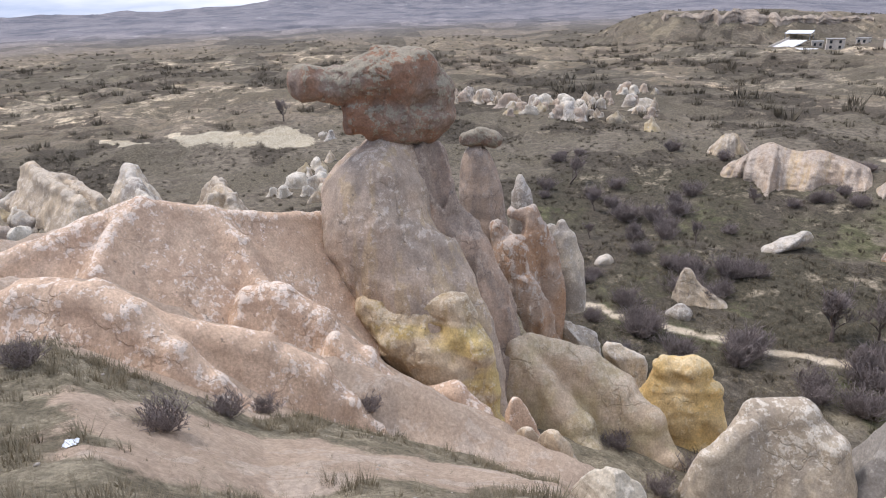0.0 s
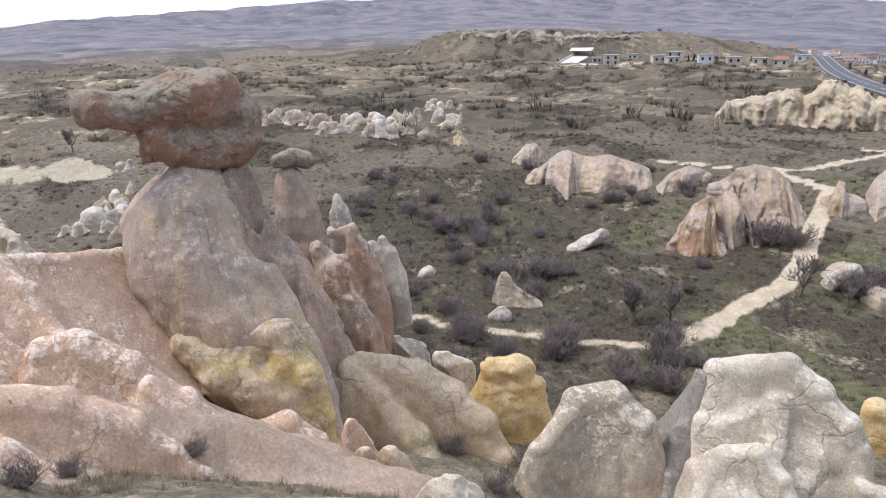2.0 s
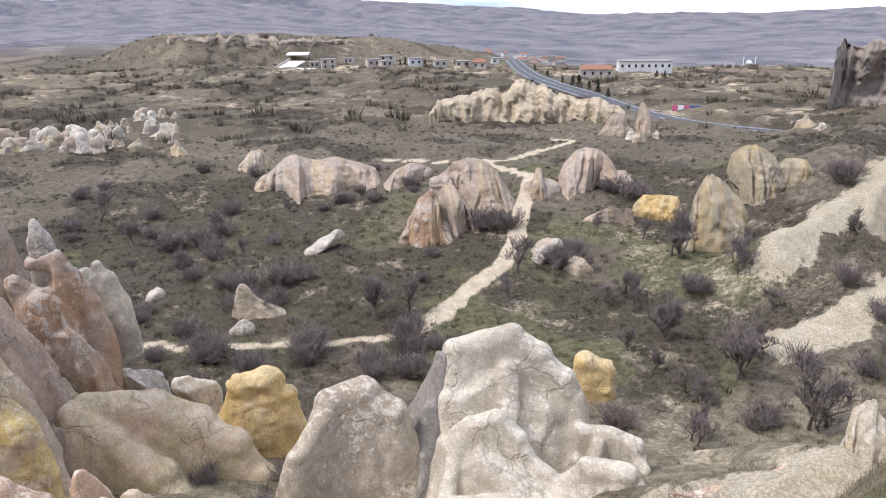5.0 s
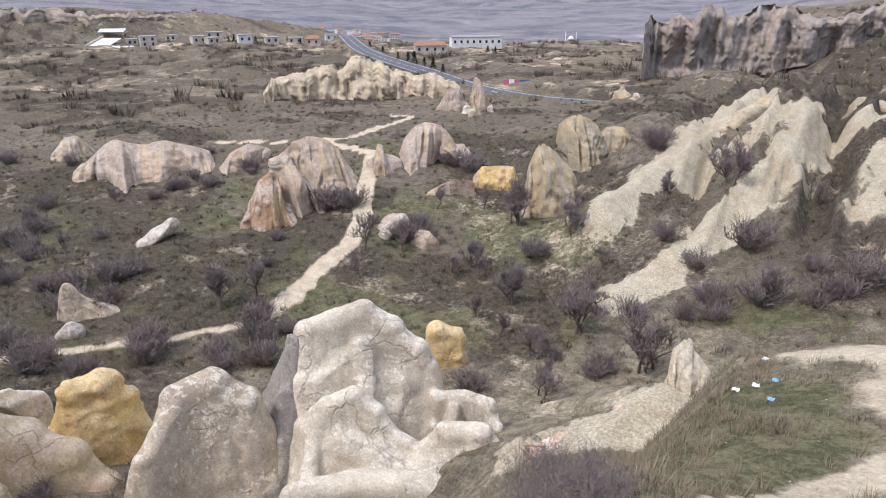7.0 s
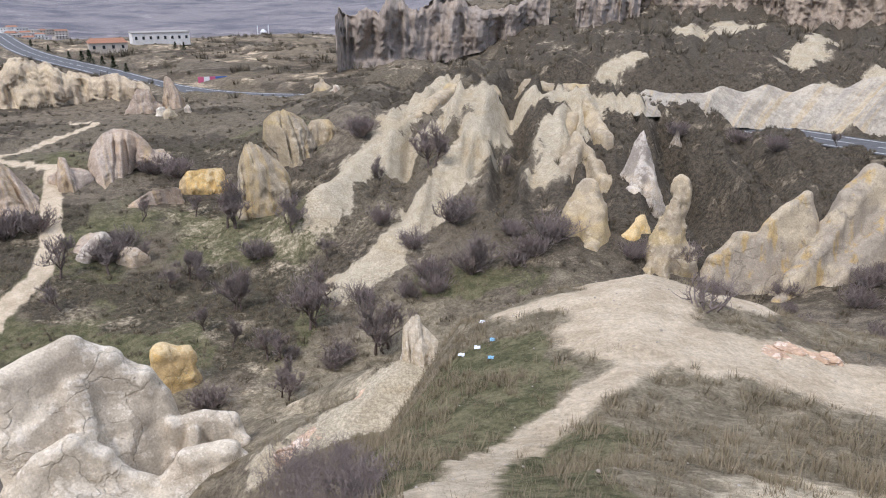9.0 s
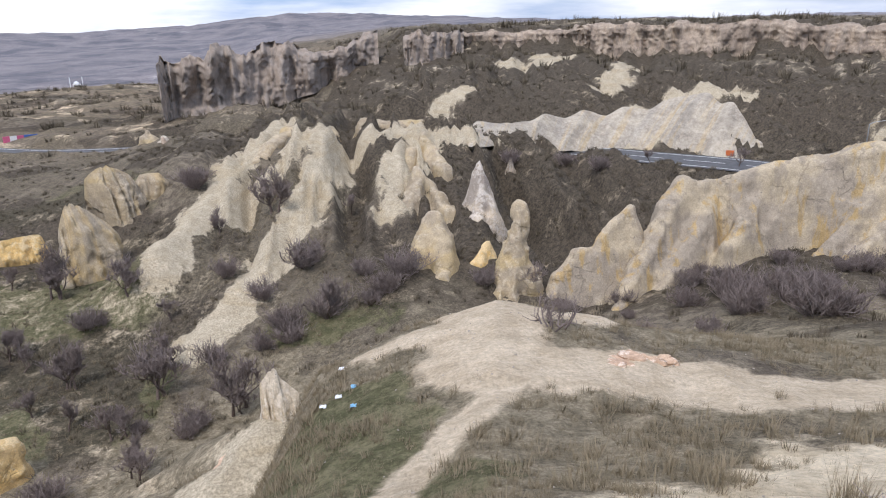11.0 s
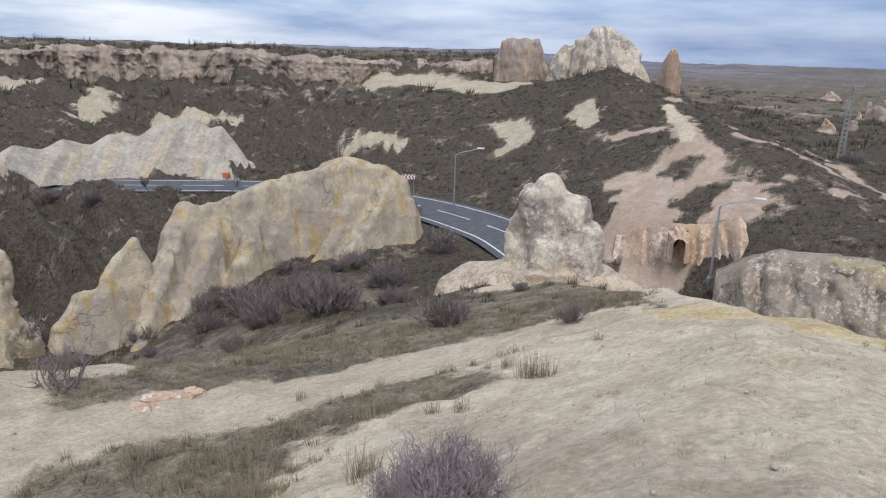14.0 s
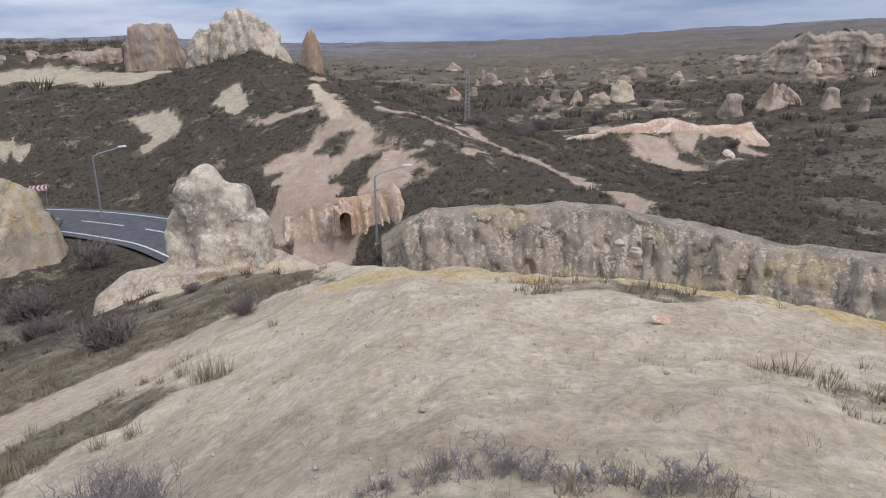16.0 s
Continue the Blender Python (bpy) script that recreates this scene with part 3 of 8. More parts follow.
section(74, (6, -3.4), (14, -5.0), (20, -6.5), (28, -11), (40, -16.4), (52, -16.4), (58, -13.6), (84, -9.6), (120, -13), (180, -19), (300, -22), (1200, -23), (4200, -62))
section(82, (6, -3.2), (13, -4.6), (17.5, -5.75), (25, -11), (38, -16.6), (50, -16.6), (56, -13.2), (84, -13), (130, -18), (200, -21), (400, -23), (1200, -22), (4200, -48))
section(95, (6, -3.1), (12.5, -4.4), (16.5, -5.45), (24, -10.6), (36, -16.2), (48, -16.2), (54, -12.7), (84, -16.5), (140, -19), (220, -20), (400, -18), (1200, -10), (4200, 10))
section(112, (6, -2.9), (12, -4.2), (16, -5.4), (23, -10.4), (34, -15.6), (46, -15.6), (52, -12.8), (84, -16), (140, -17), (220, -14), (400, -8), (1200, 4), (4200, 60))
section(130, (6, -2.8), (12, -4.4), (17, -6), (25, -10.4), (36, -15), (48, -15), (54, -13), (84, -16), (140, -16), (220, -14), (400, -9), (1200, 2), (4200, 50))
section(180, (6, -2.0), (12, -2.6), (20, -4), (30, -6), (45, -9), (75, -14), (115, -18), (170, -20), (280, -22), (430, -24), (900, -25), (3100, -25), (4200, -10))


def hermite(xs, ys, x):
    """Monotone cubic through rising xs."""
    h = np.diff(xs)
    s = np.diff(ys) / h
    m = np.zeros(len(xs))
    m[0], m[-1] = s[0], s[-1]
    same = s[:-1] * s[1:] > 0
    with np.errstate(divide="ignore", invalid="ignore"):
        m[1:-1] = np.where(same, 2 * s[:-1] * s[1:] / (s[:-1] + s[1:]), 0)
    k = np.clip(np.searchsorted(xs, x) - 1, 0, len(h) - 1)
    u = (x - xs[k]) / h[k]
    return (ys[k] * (1 + 2 * u) * (1 - u) ** 2 + m[k] * h[k] * u * (1 - u) ** 2
            + ys[k + 1] * u * u * (3 - 2 * u) + m[k + 1] * h[k] * u * u * (u - 1))


def cut(az):
    """The knots of the land along any bearing."""
    az = (az + 130) % 360 - 130
    azs = [s[0] for s in SECTIONS] + [230]
    ks = [s[1] for s in SECTIONS] + [SECTIONS[0][1]]
    i = max(0, min(len(azs) - 2, int(np.searchsorted(azs, az)) - 1))
    u = (az - azs[i]) / (azs[i + 1] - azs[i])
    return ks[i] * (1 - u) + ks[i + 1] * u


def along(az, d):
    k = np.vstack(((0.0, -1.62), cut(az), (6000.0, cut(az)[-1, 1] - 40)))
    return hermite(k[:, 0], k[:, 1], d)


RIDGES = []


def ridge(width, slope, *points, rough=0.25):
    """A rounded crest through (bearing, distance, height) with falling sides."""
    RIDGES.append((width, slope, np.array([pt(*p) for p in points]), rough))


def line_distance(x, y, line):
    """Distance to a polyline, and the place along it (0..n-1)."""
    best, place = np.full(x.shape, 1e9), np.zeros(x.shape)
    for i in range(len(line) - 1):
        a, b = line[i, :2], line[i + 1, :2]
        v = b - a
        u = np.clip(((x - a[0]) * v[0] + (y - a[1]) * v[1]) / (v @ v), 0, 1)
        e = np.hypot(x - a[0] - u * v[0], y - a[1] - u * v[1])
        near = e < best
        best, place = np.where(near, e, best), np.where(near, i + u, place)
    return best, place


ridge(0.7, 1.15, (-118.1, 27.4, -8.38), (-114.1, 27.4, -8.74), (-111.2, 26.8, -9.03), (-105.3, 26.3, -10.62), (-96.6, 25.8, -12.50), (-86.8, 25.2, -14.47), (-76.2, 24.2, -16.93), (-69.7, 23.1, -17.41))
ridge(0.7, 1.2, (-99.1, 31.3, -12.07), (-95.9, 30.8, -12.14), (-92.3, 30.3, -13.69), (-87.2, 29.2, -16.31), (-81.5, 28.2, -17.87), (-77.2, 27.2, -18.36))
ridge(0.5, 1.1, (-118.3, 37.4, -10.21), (-115.5, 38.4, -10.30), (-111.0, 39.3, -10.06), (-106.5, 40.3, -9.58), (-102.5, 40.3, -10.46), (-96.0, 39.3, -11.14), (-92.4, 39.3, -11.49))
ridge(0.5, 1.1, (-109.8, 26.8, -9.43), (-107.2, 24.3, -10.27), (-104.4, 22.3, -11.23))
ridge(0.5, 1.1, (-109.0, 38.3, -10.34), (-109.0, 33.3, -10.86), (-105.7, 31.3, -11.64))
ridge(1.2, 0.8, (-8.9, 30.1, -18.01), (-12.0, 28.1, -18.49), (-18.1, 27.1, -19.40), (-21.8, 26.6, -19.87))
ridge(1.2, 0.9, (-5.8, 98.3, -13.10), (-9.2, 88.2, -16.76), (-12.7, 76.2, -19.09), (-16.1, 68.2, -20.59))
ridge(1.5, 0.9, (-1.3, 96.3, -15.06), (-3.5, 80.3, -19.07), (-6.6, 66.2, -20.64), (-10.4, 58.2, -23.49), (-13.9, 55.2, -24.31))
ridge(2, 0.6, (-5.8, 100.3, -12.97), (1.5, 102.3, -13.28), (6.1, 100.3, -14.23), (10.8, 98.3, -14.58))
ridge(1.2, 0.9, (6.1, 98.3, -14.50), (4.2, 88.3, -17.69), (2.9, 80.3, -20.82))
ridge(4, 0.5, (85.7, 135.6, -18.61), (89.6, 140.6, -16.35), (93.6, 142.6, -15.24), (99.2, 145.6, -17.24))
ridge(1, 0.6, (72.8, 56.5, -13.84), (75.2, 57.5, -13.14), (81.4, 57.5, -12.78), (86.0, 57.6, -12.72), (92.0, 56.6, -13.15), (97.2, 54.6, -13.15), (109.1, 50.6, -12.61))


ridge(28, 0.5, (-62.6, 458, -9.6), (-55, 482, -12.2), (-47, 500, -17.0), (-40, 520, -27), rough=0.1)
ridge(2, 0.5, (-105, 138, -23.6), (-99, 141, -22.4), (-93, 142, -23.2))
ridge(6, 0.35, (-55, 290, -22.5), (-45, 280, -22.5), (-38, 270, -23.5))
ridge(3, 0.5, (84, 96, -16), (90, 110, -15.0), (97, 120, -15.5))

HIGHWAY = np.array([pt(*p) for p in ((-37.5, 420, -26.6), (-35.8, 300, -25.8), (-31.8, 226, -24.8), (-23, 164, -24.4), (-10, 146, -23.4), (5, 132, -22), (16, 118, -21), (24, 108, -20.3),
    (33, 100, -19.6), (40, 90, -18.6), (46.5, 78, -17.6), (53, 67.5, -17.3), (57, 62, -18.2), (60, 58, -19.0), (68, 51, -20), (78, 46, -20), (95, 43, -20), (112, 41, -19.4), (130, 42, -17))])
ROADS = [(5.2, 5.0, HIGHWAY)]


def shape_land(x, y, base):
    """Adds crests, roads and unevenness to the base height."""
    z = base.copy()
    d = np.hypot(x, y)
    p = np.stack((x, y, 0 * x), -1)
    for width, slope, line, rough in RIDGES:
        pad = 40 + 4 * width
        box = (x > line[:, 0].min() - pad) & (x < line[:, 0].max() + pad) & (y > line[:, 1].min() - pad) & (y < line[:, 1].max() + pad)
        if not box.any():
            continue
        e, place = line_distance(x[box], y[box], line)
        e = e + rough * width * fbm(p[box] / (2.5 * width), 3, 5)
        e = np.maximum(e, 0)
        h = np.interp(place, np.arange(len(line)), line[:, 2]) - slope * (np.sqrt(e * e + width * width) - width)
        k = 0.35
        zz = z[box]
        m = np.maximum(zz, h)
        z[box] = m + k * np.log(np.exp((zz - m) / k) + np.exp((h - m) / k))
    bump = 0.10 * smooth(1, 8, d) * fbm(p / 1.7, 4, 11) + 0.05 * fbm(p / 0.55, 2, 12) * smooth(60, 8, d)
    bump += 0.75 * smooth(18, 60, d) * fbm(p / 11.0, 4, 21) + 1.6 * smooth(90, 250, d) * fbm(p / 45.0, 4, 31)
    bump += 5.0 * smooth(600, 1500, d) * fbm(p / 260.0, 4, 41) + 34.0 * smooth(1500, 3200, d) * (1 - np.abs(fbm(p / 700.0, 4, 51))) - 34.0 * smooth(1500, 3200, d) * 0.72
    az = np.degrees(np.arctan2(x, y))
    across = np.stack((az * np.minimum(d, 160) * 0.0175 / 5.0, d / 42.0, 0 * x), -1)
    gully = np.abs(fbm(across, 4, 61, 0.55)) * smooth(52, 70, d) * smooth(300, 200, d) * smooth(-16, -8, az) * smooth(50, 38, az)
    bump += (2.6 + 2.2 * smooth(115, 95, d)) * (0.22 - gully)* smooth(52, 70, d) * smooth(300, 200, d) * smooth(-16, -8, az) * smooth(50, 38, az)
    rib = np.abs(fbm(np.stack((az * np.minimum(d, 60) * 0.0175 / 2.2, d / 9.0, 0 * x), -1), 3, 63)) * smooth(20, 24, d) * smooth(46, 40, d) * smooth(-84, -92, az)
    bump -= 0.4 * rib
    z = z + bump
    for half, shoulder, line in ROADS:
        e, place = line_distance(x, y, line)
        h = np.interp(place, np.arange(len(line)), line[:, 2])
        f = smooth(half + shoulder, half, e)
        z = z * (1 - f) + (h - 0.12) * f
    return z


def ground_at(az, d):
    """Height of the ground at single places."""
    az, d = np.atleast_1d(np.asarray(az, float)), np.atleast_1d(np.asarray(d, float))
    base = np.array([along(a, np.array([q]))[0] for a, q in zip(az, d)]) + EYE_Z
    a = np.radians(az)
    return shape_land(d * np.sin(a), d * np.cos(a), base)


STROKES = []


def stroke(zone, width, *points, soft=0.5):
    """A trodden, bare or overgrown strip of ground along (bearing, distance) points."""
    line = np.array([pt(*p) for p in points])
    for _ in range(2):
        a, b = line[:-1] * 0.75 + line[1:] * 0.25, line[:-1] * 0.25 + line[1:] * 0.75
        line = np.vstack((line[:1], np.stack((a, b), 1).reshape(-1, 3), line[-1:]))
    STROKES.append((zone, width, max(soft, 0.6 * width) if zone == "path" else max(soft, 0.75 * width), line))


stroke('path', 0.45, (-72.1, 59.1), (-68.1, 59.5), (-65.5, 55.5), (-62.2, 55.7), (-57.8, 55.1), (-52.8, 55.7), (-48.6, 55.4), (-46.1, 56.8))
stroke('path', 0.95, (-46.1, 56.6), (-43.0, 59.9), (-41.5, 63.6), (-38.5, 67.7), (-37.3, 72.9), (-36.7, 79.4), (-36.5, 86.0), (-35.9, 91.2), (-35.7, 96.1), (-37.8, 101.0), (-39.7, 104.5))
stroke('path', 0.7, (-48.7, 114.2), (-45.4, 110.8), (-42.5, 108.0), (-39.7, 104.5), (-36.7, 113.1), (-33.9, 119.9), (-32.0, 128.2), (-34.2, 136.0))
stroke('path', 1.7, (11.0, 26.5), (11.8, 22.3), (13.2, 18.9), (15.2, 17.9), soft=1.2)
stroke('path', 1.1, (2.6, 22.5), (6.5, 22.2), (10.7, 20.0), soft=1.0)
stroke('path', 1.0, (20, 24.5), (14, 24.5), (9, 25.0), soft=1.0)
stroke('path', 0.4, (15.2, 17.6), (12.6, 16.1), (9.0, 13.9), (4.0, 12.2), (-1.3, 9.1), (-5.8, 6.1))
stroke('path', 1.5, (10.0, 18.3), (16.8, 18.0), (26.2, 18.3), (34.1, 18.2), (41.7, 20.2), (51.2, 21.8), (59.6, 21.7), soft=1.0)
stroke('path', 1.4, (11.5, 17.7), (21.7, 18.8), (29.6, 19.3), (38.5, 19.5), (48.8, 20.2), soft=1.0)
stroke('bare', 4.5, (59.1, 12.0), (68.7, 8.9), (77.5, 7.8), (80.8, 10.9), (72.4, 14.5), (65.7, 18.6), soft=2)
stroke('bare', 4, (60.7, 9.3), (70.9, 7.1), (81.5, 5.6), (91.7, 5.9), (104.8, 6.7), soft=2)
stroke('bare', 3, (66.1, 12.4), (81.3, 9.3), (95.8, 9.8), (104.3, 10.5), soft=2)
stroke('path', 0.6, (46.6, 13.4), (55.6, 9.6), (70.8, 5.6), (86.6, 6.1), (100.7, 6.5), soft=0.8)
stroke('bare', 1.2, (36.9, 6.9), (37.4, 9.2), (39.9, 12.0), soft=1)
stroke('yellow', 0.8, (68.3, 21.5), (76.2, 17.5), (86.1, 16.2), (95.4, 15.6), (101.9, 15.2), (110, 14.2), soft=0.6)
stroke('path', 0.2, (67.3, 19.1), (74.2, 15.9), (78.7, 15.3), (79.8, 13.7), soft=0.2)
stroke('bare', 1.5, (53.5, 41.5), (63.0, 58.5), (67.6, 29.1), (72.1, 21.1), (80.1, 52.7), soft=1)
stroke('thin', 2.0, (-37.1, 61.7), (-34.5, 59.1), (-29.4, 54.9), (-26.9, 53.1), soft=2)
stroke('thin', 4, (-27.3, 77.7), (-20.1, 66.4), (-15.6, 63.5), (-11.2, 59.1), soft=3)
stroke('thin', 2.4, (-23.5, 42.7), (-18.6, 33.8), (-13.7, 28.3), soft=2)
stroke('green', 5, (-52.8, 70.3), (-49.1, 64.9), (-44.6, 67.0), soft=4)
stroke('green', 3, (-38.2, 53.7), (-26.8, 51.8), (-19.4, 50.1), soft=3)
stroke('green', 4, (-67.6, 63.8), (-60.1, 70.6), (-52.5, 59.9), (-47.8, 62.6), soft=4)
stroke('green', 2, (-4.4, 17.8), (-1.5, 13.2), (-4.1, 9.6), (-8.1, 6.3), soft=1.5)
stroke('green', 2, (-6.3, 51.5), (-2.2, 50.9), (0.8, 50.7), soft=1.5)
stroke('pink', 1.2, (65.8, 112.5), (68.3, 125.7), (71.3, 91.8), (74.1, 93.4), (76.8, 90.0), (80.6, 77.4), soft=0.8)
stroke('pink', 2.0, (57.8, 73.7), (61.4, 72.5), (64.8, 74.2), (68.0, 76.7), soft=1.5)
stroke('pink', 2.0, (63.4, 67.5), (66.9, 64.8), (70.9, 65.3), (71.6, 68.2), soft=1.5)
stroke('pink', 1.5, (74.1, 71.3), (76.4, 71.5), (77.9, 71.9), soft=1)
stroke('pink', 1.5, (61.0, 91.9), (63.5, 90.7), (64.4, 91.4), soft=1.5)
stroke('cream', 1.8, (52.8, 114.2), (54.2, 106.2), (53.3, 100.1), soft=1.5)
stroke('cream', 1.2, (39.8, 123.1), (42.6, 120.2), (44.4, 114.7), soft=1)
stroke('cream', 4, (23.3, 122.0), (27.2, 142.6), (29.0, 140.8), soft=2)
stroke('cream', 3, (20.8, 144.2), (22.7, 189.7), soft=2)
stroke('cream', 2.5, (8.0, 138.4), (9.3, 141.5), soft=2)
stroke('cream', 7, (42.5, 195.9), (45.9, 196.1), (49.2, 176.8), (51.6, 167.4), soft=3)
stroke('cream', 3, (13.0, 185.0), (17.4, 206.4), soft=3)
stroke('cream', 2.3, (-5.8, 107.8), (-9.3, 89.6), (-12.7, 75.9), (-16.2, 67.2), soft=2)
stroke('cream', 2.3, (-3.7, 89.6), (-6.1, 84.4), (-9.0, 83.4), (-11.4, 76.9), soft=3)
stroke('cream', 2.0, (-1.4, 88.9), (-3.5, 72.2), (-6.6, 65.8), (-10.4, 57.1), (-14.0, 54.7), soft=1.5)
stroke('cream', 2.3, (-1.3, 89.7), (2.4, 89.7), (6.1, 92.4), (9.9, 92.4), soft=2)
stroke('cream', 2, (6.1, 92.4), (4.2, 78.0), (2.9, 69.5), soft=1.5)
stroke('cream', 1.5, (-8.2, 30.2), (-11.8, 27.9), (-16.9, 26.8), (-21.1, 26.3), soft=1)
stroke('thin', 5, (-73.7, 285.8), (-70.5, 248.6), (-66.6, 259.0), soft=4)
stroke('thin', 5, (-64.5, 252.9), (-60.3, 246.2), soft=4)
stroke('thin', 5, (-59.1, 222.3), (-54.4, 210.3), (-49.8, 206.1), soft=4)
stroke('thin', 5, (-106.1, 218.9), (-102.3, 202.7), soft=4)
stroke('thin', 5, (-111.3, 224.8), (-106.2, 203.4), (-101.1, 201.3), soft=4)
stroke('thin', 7, (-59.1, 231.0), (-53.7, 210.3), (-48.1, 213.6), soft=4)
stroke('thin', 5, (-67.4, 330.8), (-63.3, 304.2), (-58.9, 341.7), soft=4)
stroke('thin', 5, (83.6, 208.4), (87.2, 199.0), soft=4)
stroke('pink', 6, (87.8, 134.9), (93.4, 140.8), (98.7, 160.4), (96.4, 115.4), soft=3)
stroke('pink', 4, (92.7, 106.1), (93.2, 104.2), soft=3)
stroke('cream', 2, (-102.6, 165.2), (-99.2, 138.7), (-96.2, 137.2), (-92.7, 136.9), soft=1.5)
stroke('cream', 2, (-106.6, 163.0), (-102.6, 140.1), (-97.6, 135.4), (-92.7, 135.6), soft=1.5)
stroke('path', 0.8, (65.4, 106.7), (66.7, 91.7), (67.1, 82.0), soft=0.6)
stroke('pink', 1.0, (70.8, 85.1), (74.4, 87.8), (77.2, 78.6), (81.0, 75.5), (85.7, 75.7), (91.7, 54.0), soft=0.6)
stroke('thin', 4, (88.9, 306.6), (88.6, 427.8), soft=2)
stroke('pinkside', 2.2, (-106, 12.0), (-98, 12.2), (-90, 13.6), (-84, 13.0), (-78, 13.6), (-72, 12.6), soft=0.8)
stroke('pink', 3.0, (60.6, 70.6), (63.2, 71.9), (65.7, 73.3), (68.0, 75.8), soft=2.5)
stroke('pink', 3.0, (63.1, 65.7), (66.2, 63.7), (69.2, 62.6), (71.5, 63.6), (72.1, 65.7), soft=2)
stroke('pink', 1.2, (66.4, 97.8), (67.2, 81.6), (68.7, 78.6), soft=1)
stroke('cream', 1.5, (59.0, 107.0), (59.5, 100.4), soft=1)


def masks(x, y, z):
    """How much of each kind of ground lies at each place."""
    d = np.hypot(x, y)
    az = np.degrees(np.arctan2(x, y))
    p = np.stack((x, y, 0 * x), -1)
    out = {k: np.zeros(len(x)) for k in ("bare", "path", "pink", "green", "cream", "yellow", "far", "dry", "dark", "field")}
    for zone, width, soft, line in STROKES:
        pad = width + soft + 6
        box = (x > line[:, 0].min() - pad) & (x < line[:, 0].max() + pad) & (y > line[:, 1].min() - pad) & (y < line[:, 1].max() + pad)
        if not box.any():
            continue
        part_bare = 0.27 if zone == "thin" else 1.0
        zone = {"pinkside": "pink", "thin": "bare"}.get(zone, zone)
        e, _ = line_distance(x[box], y[box], line)
        e = e + (0.25 if zone == "path" else 0.6) * width * fbm(p[box] / max(1.0, 1.3 * width), 4, 77, 0.6)
        out[zone][box] = np.maximum(out[zone][box], part_bare * smooth(width + soft, width - soft * 0.6, e))
    for width, slope, line, rough in RIDGES[:5]:
        e, _ = line_distance(x, y, line)
        out["pink"] = np.maximum(out["pink"], smooth(4.2, 2.8, e + 0.8 * fbm(p / 3.0, 3, 8)) * smooth(16, 19, d))
    out["pink"] *= 1 - 0.9 * smooth(-0.05, 0.25, fbm(p / 5.0, 3, 66)) * (d > 60)
    # share of the haze tint in the colour, growing with distance, weaker to the right
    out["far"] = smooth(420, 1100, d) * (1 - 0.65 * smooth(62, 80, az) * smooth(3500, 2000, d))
    near = smooth(75, 25, d)
    out["dry"] = np.clip(near * 0.8 + 0.35 * fbm(p / 6.0, 3, 81) + 0.25 * smooth(150, 300, d), 0, 1)
    valley = smooth(-80, -70, az) * smooth(-8, -24, az) * smooth(36, 44, d) * smooth(130, 95, d)
    out["green"] = np.maximum(out["green"], valley * np.clip(0.50 + 0.45 * fbm(p / 9.0, 3, 91), 0, 1))
    fields = smooth(130, 170, d) * smooth(600, 400, d)
    out["field"] = smooth(120, 200, d) * smooth(1400, 800, d) * np.maximum(smooth(5, -8, az), 0.3 * smooth(76, 84, az))
    rows = np.sin((z - 0.02 * d) * 2.2 + 2.0 * fbm(p / 40.0, 3, 14))
    out["bare"] = np.maximum(out["bare"], fields * smooth(0.45, 0.85, rows) * smooth(-0.35, 0.2, fbm(p / 60.0, 2, 15)) * 0.34)
    hedge = fields * smooth(0.55, 0.9, -rows) * smooth(-0.3, 0.2, fbm(p / 35.0, 3, 16))
    out["dark"] = np.clip(smooth(0.05, 0.5, fbm(p / 13.0, 4, 99)) * smooth(24, 50, d) * smooth(420, 300, d), 0, 1)
    hill = smooth(-8, 2, az) * smooth(112, 100, az) * smooth(36, 60, d) * smooth(330, 250, d)
    out["dark"] = np.maximum(out["dark"], hill * 0.75)
    out["dark"] = np.maximum(np.maximum(out["dark"], hedge), valley * (0.32 + 0.3 * smooth(-44, -56, az)))
    for k in ("cream", "path", "bare", "pink"):
        out["dark"] *= 1 - out[k]
    return out


